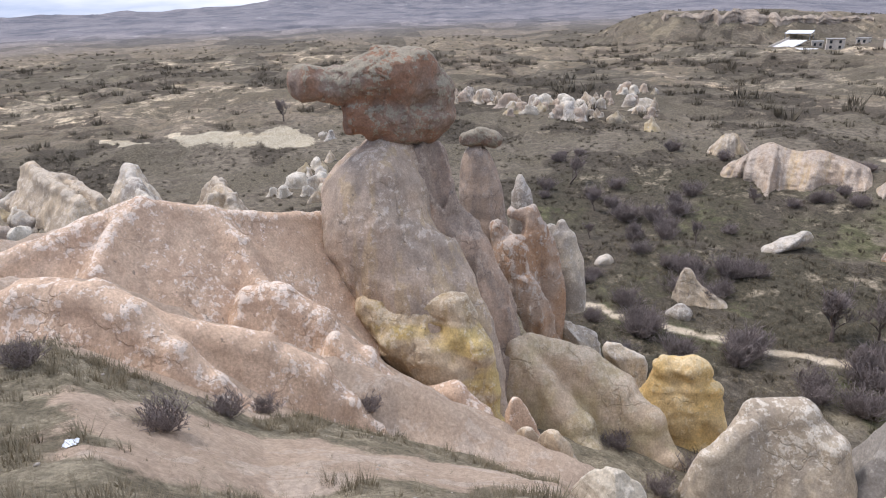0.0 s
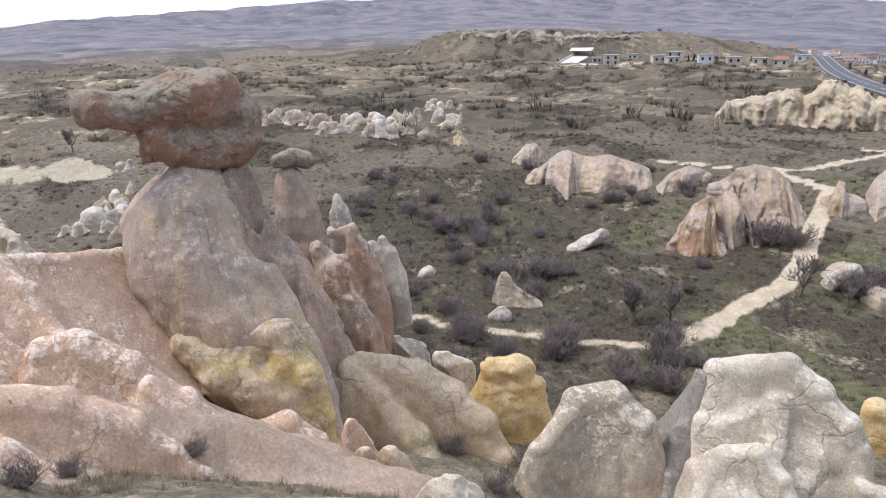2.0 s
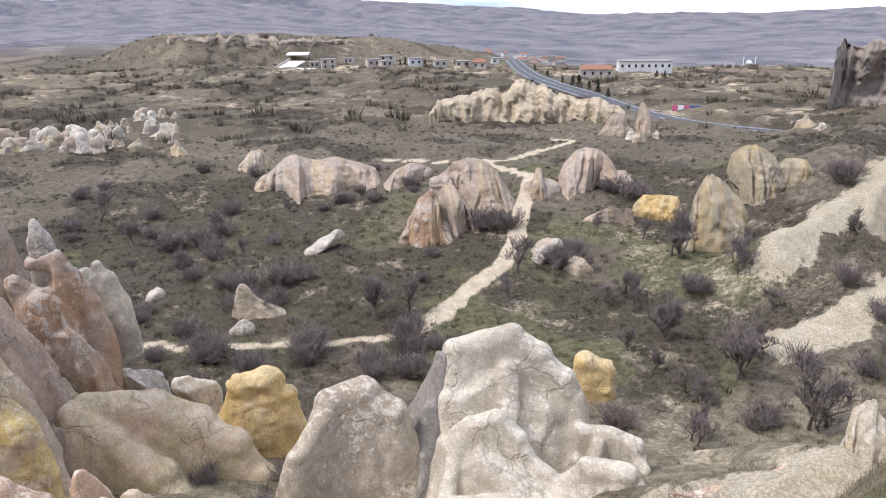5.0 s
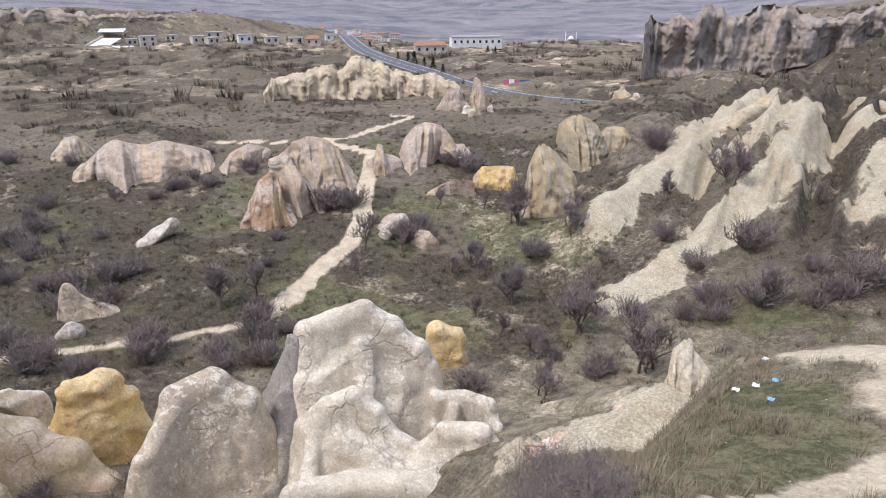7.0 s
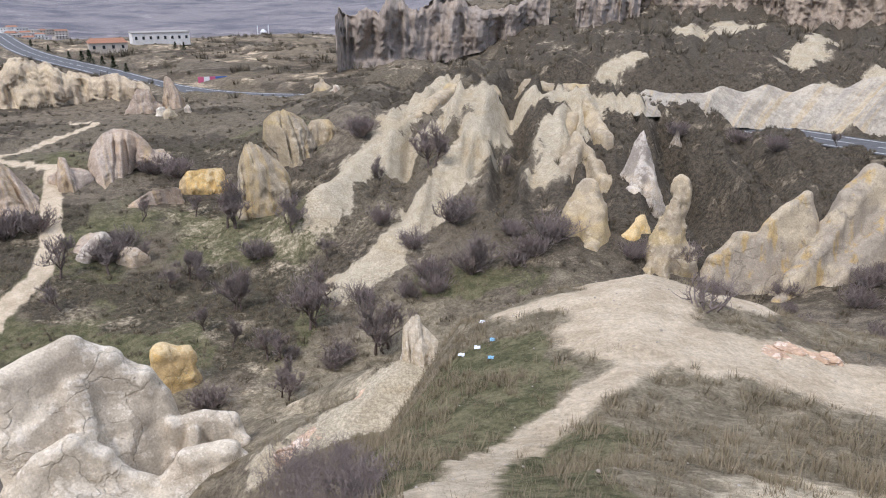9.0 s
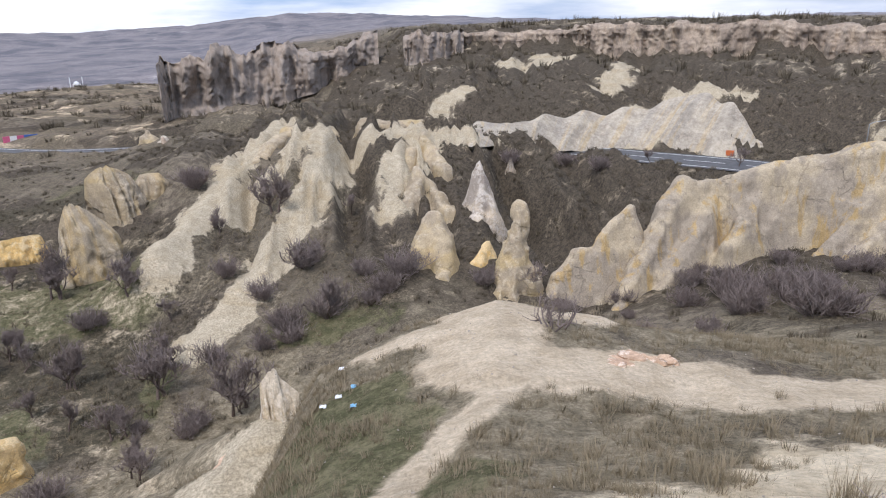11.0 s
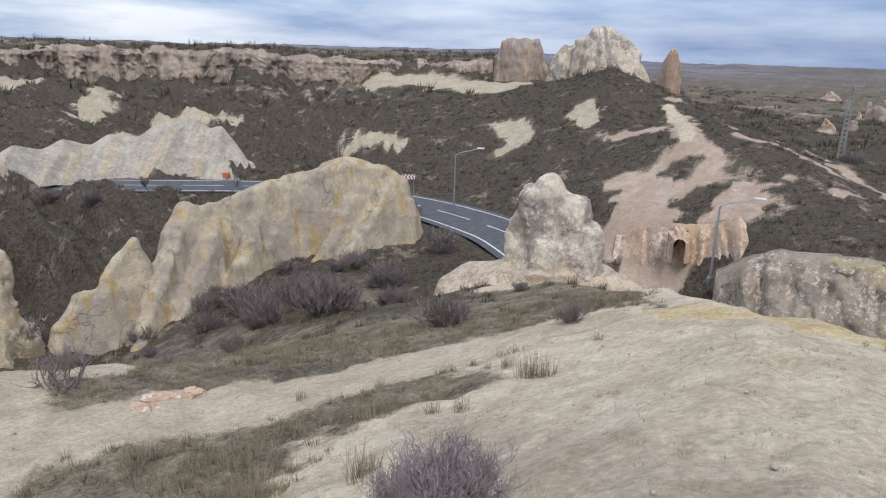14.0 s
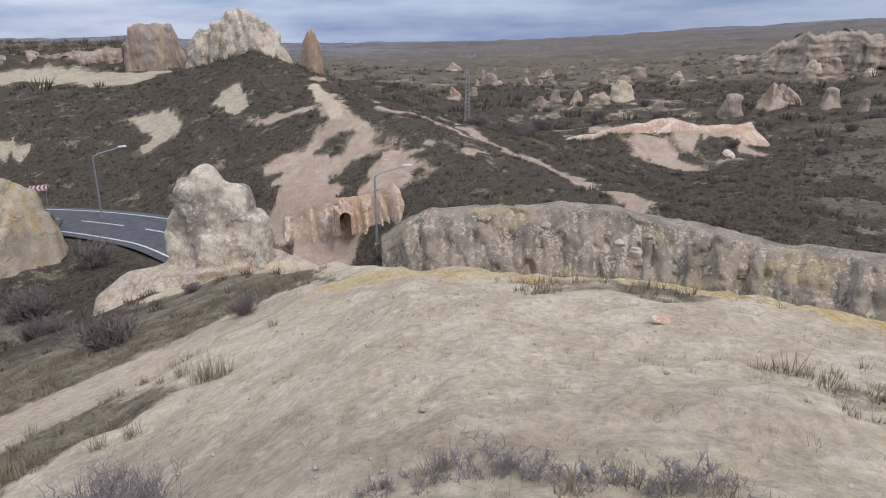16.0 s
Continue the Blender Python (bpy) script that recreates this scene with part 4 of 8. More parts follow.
def build_ground():
    azs = np.concatenate((np.arange(-124, 118.01, 0.29), np.arange(120, 235.9, 2.0)))
    ds = np.concatenate((np.linspace(0.0, 1.0, 3)[1:], np.geomspace(1.1, 4900, 440)))
    base = np.array([along(a, ds) for a in azs]) + EYE_Z
    ar = np.radians(azs)[:, None]
    x, y = (ds * np.sin(ar)).ravel(), (ds * np.cos(ar)).ravel()
    z = shape_land(x, y, base.ravel())
    n, k = len(azs), len(ds)
    verts = np.stack((x, y, z), -1)
    i, j = np.meshgrid(np.arange(n), np.arange(k - 1), indexing="ij")
    i2 = (i + 1) % n
    faces = np.stack((i * k + j, i * k + j + 1, i2 * k + j + 1, i2 * k + j), -1).reshape(-1, 4)
    centre = len(verts)
    verts = np.vstack((verts, (0, 0, EYE_Z - 1.62)))
    fan = np.stack((np.full(n, centre), np.arange(n) * k, (np.arange(n) + 1) % n * k), -1)
    me = bpy.data.meshes.new("ground")
    nv, nq = len(verts), len(faces)
    me.vertices.add(nv)
    me.vertices.foreach_set("co", verts.ravel())
    loops = np.concatenate((faces.ravel(), fan.ravel()))
    me.loops.add(len(loops))
    me.loops.foreach_set("vertex_index", loops)
    me.polygons.add(nq + n)
    me.polygons.foreach_set("loop_start", np.concatenate((np.arange(nq) * 4, nq * 4 + np.arange(n) * 3)))
    me.polygons.foreach_set("use_smooth", np.ones(nq + n, bool))
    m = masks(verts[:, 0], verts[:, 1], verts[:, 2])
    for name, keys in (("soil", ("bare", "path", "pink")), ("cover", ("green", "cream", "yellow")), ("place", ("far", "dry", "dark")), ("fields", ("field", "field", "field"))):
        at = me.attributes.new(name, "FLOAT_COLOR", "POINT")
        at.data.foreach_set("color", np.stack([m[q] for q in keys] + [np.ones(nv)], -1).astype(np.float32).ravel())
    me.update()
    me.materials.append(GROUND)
    return tagged(new("ground", me), "dry scrubby hillsides, valley floor and far hills", "ground", kind="structure")


build_ground()


def mesh_object(name, verts, faces, mat, parent=None, smooth_on=True, tint=None):
    me = bpy.data.meshes.new(name)
    me.from_pydata([tuple(v) for v in verts], [], [tuple(f) for f in faces])
    me.polygons.foreach_set("use_smooth", np.full(len(me.polygons), smooth_on))
    if tint is not None:
        me.attributes.new("tint", "FLOAT", "POINT").data.foreach_set("value", np.asarray(tint, np.float32))
    me.materials.append(mat)
    ob = new(name, me)
    if parent is not None:
        ob.parent = parent
    return ob


def empty(name, place, label, category, group=""):
    ob = new(name)
    ob.location = place
    return tagged(ob, label, category, group)


# ---------------------------------------------------------------- eroded rock
HUE = {"grey": "grey", "vein": "dark grey", "brown": "brown", "orange": "rust-streaked", "pale": "pale", "cream": "cream-coloured", "tan": "tan", "pink": "pinkish",
       "white": "whitish", "yellow": "ochre-yellow", "slab": "ochre-banded", "cut": "greyish", "block": "ochre-seamed", "patched": "grey-blotched white", "hat": "red-brown",
       "trunk": "grey", "flank": "streaked", "buttress": "tan and ochre", "pinkgrey": "pinkish-grey", "round": "grey-crusted", "dark": "dark grey"}
WHAT = {"buttress": ("smooth {} tuff buttress sloping to the valley", "rock"), "tuff_pillar": ("tall {} tuff pillar with weathered flanks", "rock pillar"),
        "tuff_cone": ("pointed {} tuff cone on the slope", "rock cone"), "pinnacle": ("blunt {} tuff pinnacle with pale crust", "rock"),
        "dome_rock": ("low rounded {} tuff dome", "rock"), "boulder": ("weathered {} tuff boulder on the ground", "boulder"),
        "yellow_boulder": ("large {} boulder on the scrubby slope", "boulder"), "round_boulder": ("large rounded {} boulder with white crust", "boulder"),
        "great_boulder": ("huge smooth {} boulder with worn ledges", "boulder"), "spire": ("small jagged {} spire at the slope's edge", "rock"),
        "outcrop": ("eroded {} tuff outcrop in the valley", "rock"), "flat_rock": ("flat {} rock lying in scrub", "rock"),
        "yellow_outcrop": ("{} tuff outcrop above the orchard", "rock"), "pillar_rock": ("dark {} rock pillar beside the road", "rock pillar"),
        "tuff_fin": ("leaning {} tuff fin above the gully", "rock"), "hoodoo_body": ("grey {} rock trunk", "rock"), "pink_ridge": ("smooth {} tuff ridge with white crust along its crest", "rock ridge"), "white_cut": ("grey-blotched whitish cut face above the highway", "rock face"), "slab": ("long smooth {} tuff ridge with cream and grey flanks", "rock formation"), "white_rock": ("{} tuff rock standing on the edge", "rock"),
        "hillside_rib": ("eroded {} tuff rib down the hillside", "rock"), "mound": ("low {} tuff mound under a standing rock", "rock"), "tuff_ridge": ("long smooth {} tuff ridge with cream and grey flanks", "rock formation"), "butte": ("steep {} rock butte on the ridge", "rock butte"), "needle": ("slender {} rock needle on the ridge", "rock needle")}
HOLDERS = {}
ROCKS = [0]


def loft(levels, asp, n, seed, rough=0.10, flute=0.06, extend=1.5, beds=0.0, cap=0.35, facets=6):
    """Rings of a weathered rock through levels of (bearing, distance, height, half width)."""
    lv = [(*pt(a, d, z), r, math.radians(a)) for a, d, z, r in levels]
    top = lv[0]
    first = (top[0], top[1], top[2] + cap * top[3], 0.02 * top[3], top[4])
    mid = (top[0], top[1], top[2] + cap * 0.72 * top[3], 0.68 * top[3], top[4])
    last = lv[-1]
    foot = (last[0], last[1], last[2] - extend, last[3] * 1.12, last[4])
    lv = np.array([first, mid, *lv, foot])
    s = np.concatenate(((0,), np.cumsum(np.linalg.norm(np.diff(lv[:, :3], axis=0), axis=1) + 0.4 * np.abs(np.diff(lv[:, 3])) + 1e-4)))
    rings = int(np.clip(n * 0.9, 20, 130))
    q = np.linspace(0, s[-1], rings)
    c = np.stack([hermite(s, lv[:, i], q) for i in range(5)], -1)
    th = np.linspace(0, 2 * np.pi, n, endpoint=False)
    T, R = np.meshgrid(th, c[:, 3])
    cut_r = random.Random(seed)
    span = max(0.1, lv[2, 2] - lv[-2, 2])
    for _ in range(facets):
        fa = cut_r.choice((-1, 1)) * math.pi / 2 + cut_r.uniform(-1.0, 1.0)
        keep = cut_r.uniform(0.56, 0.90) + cut_r.uniform(-0.35, 0.35) * (c[:, 2] - lv[-2, 2]) / span
        lim = np.maximum(0.45, keep)[:, None]
        cosf = np.cos(T - fa)
        R = np.where(cosf > 0.05, np.minimum(R, R * 0.0 + c[:, 3][:, None] * lim / np.maximum(cosf, 0.05)), R)
    A = c[:, 4][:, None]
    side, deep = R * np.cos(T), R * np.sin(T) * asp
    X = c[:, 0][:, None] + side * np.cos(A) + deep * np.sin(A)
    Y = c[:, 1][:, None] - side * np.sin(A) + deep * np.cos(A)
    Z = c[:, 2][:, None] + 0 * X
    rm = lv[2:-1, 3].max()
    p = np.stack((X, Y, Z), -1).reshape(-1, 3)
    big = fbm(p / (0.9 * rm) + seed * 3.1, 4, seed)
    fine = fbm(p / (0.22 * rm) + seed * 1.7, 3, seed + 9)
    fl = np.abs(fbm(p / (0.55 * rm) * np.array((1, 1, 0.22)) + seed, 4, seed + 5, 0.5))
    bed = fbm(np.stack((0 * X, X / rm * 0.2, Z / (0.28 * rm)), -1).reshape(-1, 3) + seed, 3, seed + 7)
    crease = np.abs(fbm(p / (0.55 * rm) * np.array((1, 1, 0.7)) + seed * 2.3, 2, seed + 3, 0.45)) - 0.3
    ledge = np.abs(fbm(np.stack((X / rm * 0.35, Y / rm * 0.35, Z / (0.42 * rm)), -1).reshape(-1, 3) + seed, 3, seed + 8)) - 0.25
    off = rm * (0.8 * rough * big + 0.4 * rough * crease - 0.45 * rough * ledge + 0.05 * rough * fine + flute * (fl - 0.3) + beds * bed) * np.minimum(1, R.ravel() / (0.35 * rm) + 0.1)
    nx, ny = (np.cos(T) * np.cos(A) + np.sin(T) * np.sin(A)).ravel(), (-np.cos(T) * np.sin(A) + np.sin(T) * np.cos(A)).ravel()
    p[:, 0] += nx * off
    p[:, 1] += ny * off
    p[:, 2] += 0.4 * off * (R.ravel() < 0.8 * rm)
    i, j = np.meshgrid(np.arange(rings - 1), np.arange(n), indexing="ij")
    j2 = (j + 1) % n
    f = np.stack((i * n + j, (i + 1) * n + j, (i + 1) * n + j2, i * n + j2), -1).reshape(-1, 4)
    return p, f


def curve(knots, n, bend=0.5):
    """n even steps along a polyline, part straight and part rounded."""
    k = np.arange(len(knots))
    q = np.linspace(0, len(knots) - 1, n)
    return np.stack([(1 - bend) * np.interp(q, k, knots[:, i]) + bend * hermite(k.astype(float), knots[:, i], q) for i in range(3)], -1)


def ribbed(crest, foot, thick, seed, ribs=0.22, wave=1.6, belly=0.10, steep=1.2, ends=0.3, sink=1.0, rough=0.05, n=0):
    """A rock with a sharp crest and fluted flanks that run down to its foot line and round behind."""
    C, F = np.array([pt(*c) for c in crest]), np.array([pt(*c) for c in foot])
    length = np.linalg.norm(np.diff(C, axis=0), axis=1).sum()
    tall = float(np.mean(C[:, 2] - F[:, 2]))
    near_by = float(np.hypot(*C.mean(0)[:2]))
    n = n or int(np.clip(3200 * length / near_by / 6, 14, 110))
    C, F = curve(C, n, 0.4), curve(F, n, 0.7)
    C[:, 2] += 0.035 * tall * fbm(np.stack((np.linspace(0, length, n) / (0.8 * wave), np.zeros(n), np.zeros(n)), -1) + seed, 4, seed)
    away = C[:, :2] / np.linalg.norm(C[:, :2], axis=1)[:, None]
    B = C.copy()
    B[:, :2] += away * thick
    B[:, 2] = F[:, 2]
    m = max(7, n // 6)
    tops, lows = [C], [F]

    def turn(c, f, b, out):
        for k in range(1, m + 1):
            u = k / (m + 1)
            v = (f - c) * math.cos(math.pi * u / 2) ** 2 + (b - c) * math.sin(math.pi * u / 2) ** 2
            v[:2] += math.sin(math.pi * u) * out
            yield c + v

    size = 0.5 * (np.linalg.norm((F - C)[:, :2], axis=1).mean() + thick)
    t1, t0 = C[-1, :2] - C[-3, :2], C[0, :2] - C[2, :2]
    right = np.array(list(turn(C[-1], F[-1], B[-1], ends * size * t1 / (np.linalg.norm(t1) + 1e-6))))
    left = np.array(list(turn(C[0], B[0], F[0], ends * size * t0 / (np.linalg.norm(t0) + 1e-6))))
    top = np.concatenate((C, np.repeat(C[-1:], m, 0), C[::-1], np.repeat(C[:1], m, 0)))
    low = np.concatenate((F, right, B[::-1], left))
    low[:, 2] -= sink
    rows = int(np.clip(n * 0.75, 18, 64))
    v = np.linspace(0, 1, rows)[None, :]
    run = np.concatenate(((0,), np.cumsum(np.linalg.norm(np.diff(low + top, axis=0) / 2, axis=1))))
    flat = (low - top)[:, :2]
    P = np.empty((len(top), rows, 3))
    P[..., :2] = top[:, None, :2] + flat[:, None] * v[..., None] ** 0.9
    P[..., 2] = top[:, 2:3] + (low - top)[:, 2:3] * v ** steep
    out = flat / (np.linalg.norm(flat, axis=1)[:, None] + 1e-6)
    S, V = np.repeat(run[:, None], rows, 1), np.repeat(v, len(run), 0)
    q = np.stack((S / wave, V * tall / (6 * wave), 0 * S + 0.37 * seed), -1).reshape(-1, 3)
    warp = 0.35 * fbm(np.stack((S / wave, V * tall / (1.6 * wave), 0 * S), -1).reshape(-1, 3), 3, seed + 4)
    q[:, 0] += warp
    rib = np.abs(fbm(q, 4, seed + 5, 0.45)).reshape(S.shape) * 2.6 - 0.5
    wide = fbm(P.reshape(-1, 3) / (2.2 * wave) + seed, 3, seed + 1).reshape(S.shape)
    chips = fbm(P.reshape(-1, 3) / (0.45 * wave) + seed, 4, seed + 2, 0.6).reshape(S.shape)
    beds = np.abs(fbm(np.stack((P[..., 0] / wave * 0.15, P[..., 1] / wave * 0.15, P[..., 2] / (0.5 * wave)), -1).reshape(-1, 3) + seed, 3, seed + 8)).reshape(S.shape) - 0.25
    grip = smooth(0.0, 0.22, V)
    off = belly * tall * np.sin(np.pi * np.minimum(1, V * 1.02)) + grip * (ribs * wave * rib + 0.5 * ribs * wave * wide - 0.22 * ribs * wave * beds) + (0.25 + 0.75 * grip) * rough * wave * chips
    P[..., :2] += out[:, None] * off[..., None]
    P[..., 2] += 0.3 * rough * wave * chips
    a, b = len(top), rows
    i, j = np.meshgrid(np.arange(a), np.arange(b - 1), indexing="ij")
    i2 = (i + 1) % a
    faces = np.stack((i * b + j, i * b + j + 1, i2 * b + j + 1, i2 * b + j), -1).reshape(-1, 4)
    flow = np.stack((S, V * tall * 0.18, 0 * S + 1.7 * seed), -1).reshape(-1, 3)
    return P.reshape(-1, 3), faces, flow


def ribbed_object(name, shape, mat, base):
    p, f, flow = shape
    ob = mesh_object(name, p - np.array(base), f, RIBBED[mat])
    ob.data.attributes.new("flow", "FLOAT_VECTOR", "POINT").data.foreach_set("vector", flow.astype(np.float32).ravel())
    return ob


def fin(name, crest, foot, thick, mat, **how):
    """One ridge of rock between a crest line and a foot line."""
    ROCKS[0] += 1
    base = pt(*foot[len(foot) // 2])
    ob = ribbed_object(name, ribbed(crest, foot, thick, 100 + ROCKS[0], **how), mat, base)
    ob.location = base
    words, category = WHAT[name]
    return tagged(ob, words.format(HUE[mat]), category, group={"tuff_cone": "cones on the slope", "outcrop": "outcrops in the valley"}.get(name, ""))


def outline_fin(name, levels, asp, mat, keep=0.5, **how):
    """A ribbed rock through the levels of its outline."""
    top, low = levels[0][2], levels[-1][2]
    side = lambda v, s: v[0] + s * math.degrees(math.atan2(v[3], v[1]))
    up = [v for v in levels if v[2] > top - keep * (top - low)] or [levels[0]]
    crest = [(side(v, -1), v[1], v[2]) for v in up[::-1]]
    mid_z = top + 0.10 * levels[0][3]
    crest += [(levels[0][0], levels[0][1], mid_z)]
    crest += [(side(v, 1), v[1], v[2]) for v in up]
    last = levels[-1]
    a0, a1 = side(last, -0.96), side(last, 0.96)
    k = len(crest)
    wide = max(v[3] for v in levels)
    fwd = 0.9 * asp * wide + 0.15 * (top - low)
    foot = [(a0 + (a1 - a0) * i / (k - 1), last[1] - fwd * math.sin(math.pi * (0.12 + 0.76 * i / (k - 1))), low) for i in range(k)]
    args = dict(ribs=0.26, wave=max(0.5, 0.55 * wide), belly=0.05, steep=1.0, ends=0.15, sink=1.2, rough=0.10)
    args.update(how)
    return fin(name, crest, foot, 1.1 * asp * wide, mat, **args)


def tuff(name, *levels, asp=0.8, mat="tan"):
    ROCKS[0] += 1
    r = max(v[3] for v in levels)
    n = int(np.clip(90 * r / levels[0][1] * 25, 40, 150))
    if name in ("outcrop", "yellow_outcrop", "tuff_cone", "pillar_rock", "spire"):
        return outline_fin(name, levels, asp, mat)
    if name in ("butte", "needle"):
        return outline_fin(name, levels, asp, mat, keep=0.35, steep=1.5, belly=0.03, ribs=0.16)
    rough, flute = {"boulder": (0.07, 0.07), "dome_rock": (0.07, 0.07), "hillside_rib": (0.14, 0.22)}.get(name, (0.10, 0.07))
    p, f = loft(levels, asp, n, 100 + ROCKS[0], rough, flute, 3.0 if name in ("dome_rock", "boulder") else 1.5)
    base = pt(levels[-1][0], levels[-1][1], levels[-1][2])
    ob = mesh_object(name, p - base, f, ROCK[mat])
    ob.location = base
    words, category = WHAT[name]
    hue = HUE[mat]
    return tagged(ob, words.format(hue), category, group={"tuff_cone": "cones on the slope", "outcrop": "outcrops in the valley"}.get(name, ""))


tuff('dome_rock', (-75.3, 28.2, -17.65, 0.26), (-74.9, 28.2, -18.63, 0.73), (-74.2, 28.2, -19.71, 0.91), (-73.9, 28.2, -20.82, 0.81), asp=0.7, mat='pink')
tuff('dome_rock', (-74.5, 26.2, -17.98, 0.37), (-74.1, 26.2, -18.74, 0.68), (-73.5, 26.2, -19.78, 0.69), asp=0.8, mat='tan')
tuff('dome_rock', (-72.2, 25.7, -17.69, 0.42), (-71.9, 25.7, -18.38, 0.81), (-71.1, 25.7, -19.52, 0.92), asp=0.8, mat='tan')
tuff('boulder', (-66.3, 20.1, -15.18, 0.47), (-66.4, 20.1, -15.65, 1.06), (-66.5, 20.1, -16.41, 1.38), (-66.3, 20.1, -17.36, 1.35), asp=0.8, mat='white')
tuff('dome_rock', (-66.5, 41.1, -21.26, 0.53), (-65.5, 41.1, -21.96, 1.27), (-65.0, 41.1, -23.16, 1.16), asp=0.8, mat='pale')
tuff('dome_rock', (-70.6, 44.1, -21.37, 0.44), (-69.5, 44.1, -22.32, 1.35), (-69.1, 44.1, -23.4, 1.26), asp=0.8, mat='pale')
tuff('spire', (-8.2, 31.1, -15.8, 0.16), (-8.3, 31.1, -16.5, 0.57), (-7.7, 31.0, -17.2, 0.92), (-7.9, 31.0, -18.16, 0.82), (-7.9, 31.0, -19.28, 0.85), asp=0.7, mat='white')
tuff('outcrop', (-58.3, 115.2, -20.84, 0.91), (-58.3, 115.2, -22.54, 2.38), (-58.3, 115.2, -24.74, 3.04), asp=0.8, mat='tan')
tuff('flat_rock', (-52.3, 77.8, -24.01, 0.56), (-53.1, 77.8, -25.35, 1.65), (-54.3, 77.8, -26.81, 1.39), asp=1.2, mat='pale')
tuff('boulder', (-60.7, 62.1, -23.62, 0.26), (-60.4, 62.1, -24.96, 0.98), (-59.6, 62.1, -26.5, 2.15), (-59.4, 62.1, -27.24, 2.64), asp=0.8, mat='tan')
tuff('boulder', (-61.0, 58.0, -25.44, 0.49), (-61.1, 58.0, -26.19, 1.17), (-61.1, 58.0, -26.96, 1.03), asp=0.9, mat='pale')
tuff('boulder', (-67.3, 69.8, -25.63, 0.27), (-67.4, 69.8, -26.22, 0.89), (-67.5, 69.8, -27.01, 1.08), asp=0.9, mat='pale')
tuff('boulder', (-31.6, 69.8, -24.81, 0.71), (-31.5, 69.8, -25.74, 1.57), (-31.5, 69.8, -26.88, 1.73), asp=0.8, mat='tan')
tuff('flat_rock', (-33.5, 71.2, -23.29, 0.58), (-34.0, 71.2, -24.73, 1.48), (-34.6, 71.2, -26.12, 1.49), asp=1, mat='pale')
tuff('outcrop', (-18.7, 86.7, -15.13, 0.63), (-18.7, 86.7, -16.34, 2.39), (-18.5, 86.7, -18.36, 3.01), (-17.6, 86.7, -21.74, 2.26), asp=0.7, mat='cream')
tuff('outcrop', (-15.8, 88.3, -16.67, 1.1), (-15.7, 88.3, -17.89, 2.04), (-15.6, 88.3, -19.8, 2.37), asp=0.7, mat='cream')
tuff('outcrop', (-21.5, 76.1, -16.57, 0.58), (-20.9, 76.1, -18.76, 2.16), (-20.8, 76.1, -21.27, 2.66), (-20.5, 76.1, -25.8, 2.84), asp=0.6, mat='cream')
tuff('yellow_outcrop', (-25.2, 84.7, -21.27, 2.03), (-25.4, 84.7, -22.7, 2.73), (-25.3, 84.7, -24.87, 3.09), asp=0.6, mat='yellow')
tuff('pillar_rock', (-27.1, 137.6, -16.91, 0.5), (-26.9, 137.6, -19.96, 1.41), (-26.8, 137.6, -23.8, 2.02), asp=0.8, mat='grey')
tuff('pillar_rock', (-28.9, 136.0, -18.62, 1.01), (-29.0, 136.0, -20.96, 2.29), (-29.0, 136.0, -23.75, 3.28), asp=0.8, mat='grey')
tuff('tuff_cone', (13.2, 90.6, -17.48, 0.18), (13.2, 90.6, -18.61, 0.48), (13.2, 90.6, -20.13, 0.67), asp=0.8, mat='pale')
tuff('mound', (57.6, 46.3, -13.8, 3.9), (57.1, 45.8, -14.03, 5.3), (57.0, 45.3, -14.89, 6.58), (56.8, 44.8, -15.54, 7.27), asp=0.45, mat='tan')
tuff('butte', (53.7, 190.3, 2.19, 4.79), (53.8, 190.3, -0.51, 5.77), (53.9, 190.3, -7.75, 6.65), (53.7, 190.3, -17.46, 6.76), asp=0.8, mat='brown')
tuff('butte', (59.9, 165.3, 5.88, 1.53), (60.2, 165.3, 3.12, 4.0), (60.6, 165.3, 0.12, 6.16), (60.8, 165.3, -5.41, 8.19), asp=0.8, mat='patched')
tuff('butte', (57.8, 168.3, 1.39, 1.92), (57.7, 168.3, -1.38, 3.53), (57.4, 168.3, -7.78, 4.88), asp=0.8, mat='patched')
tuff('needle', (65.4, 150.3, 1.33, 0.32), (65.3, 150.3, -0.62, 1.23), (65.3, 150.3, -2.81, 1.72), (65.4, 150.3, -6.12, 2.06), asp=0.8, mat='orange')
tuff('hillside_rib', (71.3, 69.5, -11.92, 0.72), (71.4, 64.5, -13.8, 0.8), (71.6, 60.1, -16.19, 0.97), asp=0.6, mat='pink')
tuff('hillside_rib', (-8.2, 30.7, -18.32, 0.65), (-11.1, 29.0, -18.87, 1.28), (-14.9, 27.7, -19.42, 1.28), (-19.6, 25.5, -19.29, 0.98), asp=0.6, mat='pink')
fin('hillside_rib', ((62.6, 66.2, -16.39), (64.8, 64.4, -15.01), (67.4, 63.0, -14.1), (69.9, 61.8, -13.41), (71.8, 60.8, -12.38)), ((62.4, 64.0, -18.59), (65.2, 62.2, -18.64), (67.8, 60.8, -17.97), (70.4, 59.6, -17.22), (72.2, 58.6, -16.18)), 4, 'pink', ribs=0.2, wave=2.2, rough=0.035, belly=0.05, steep=1.05, ends=0.2)
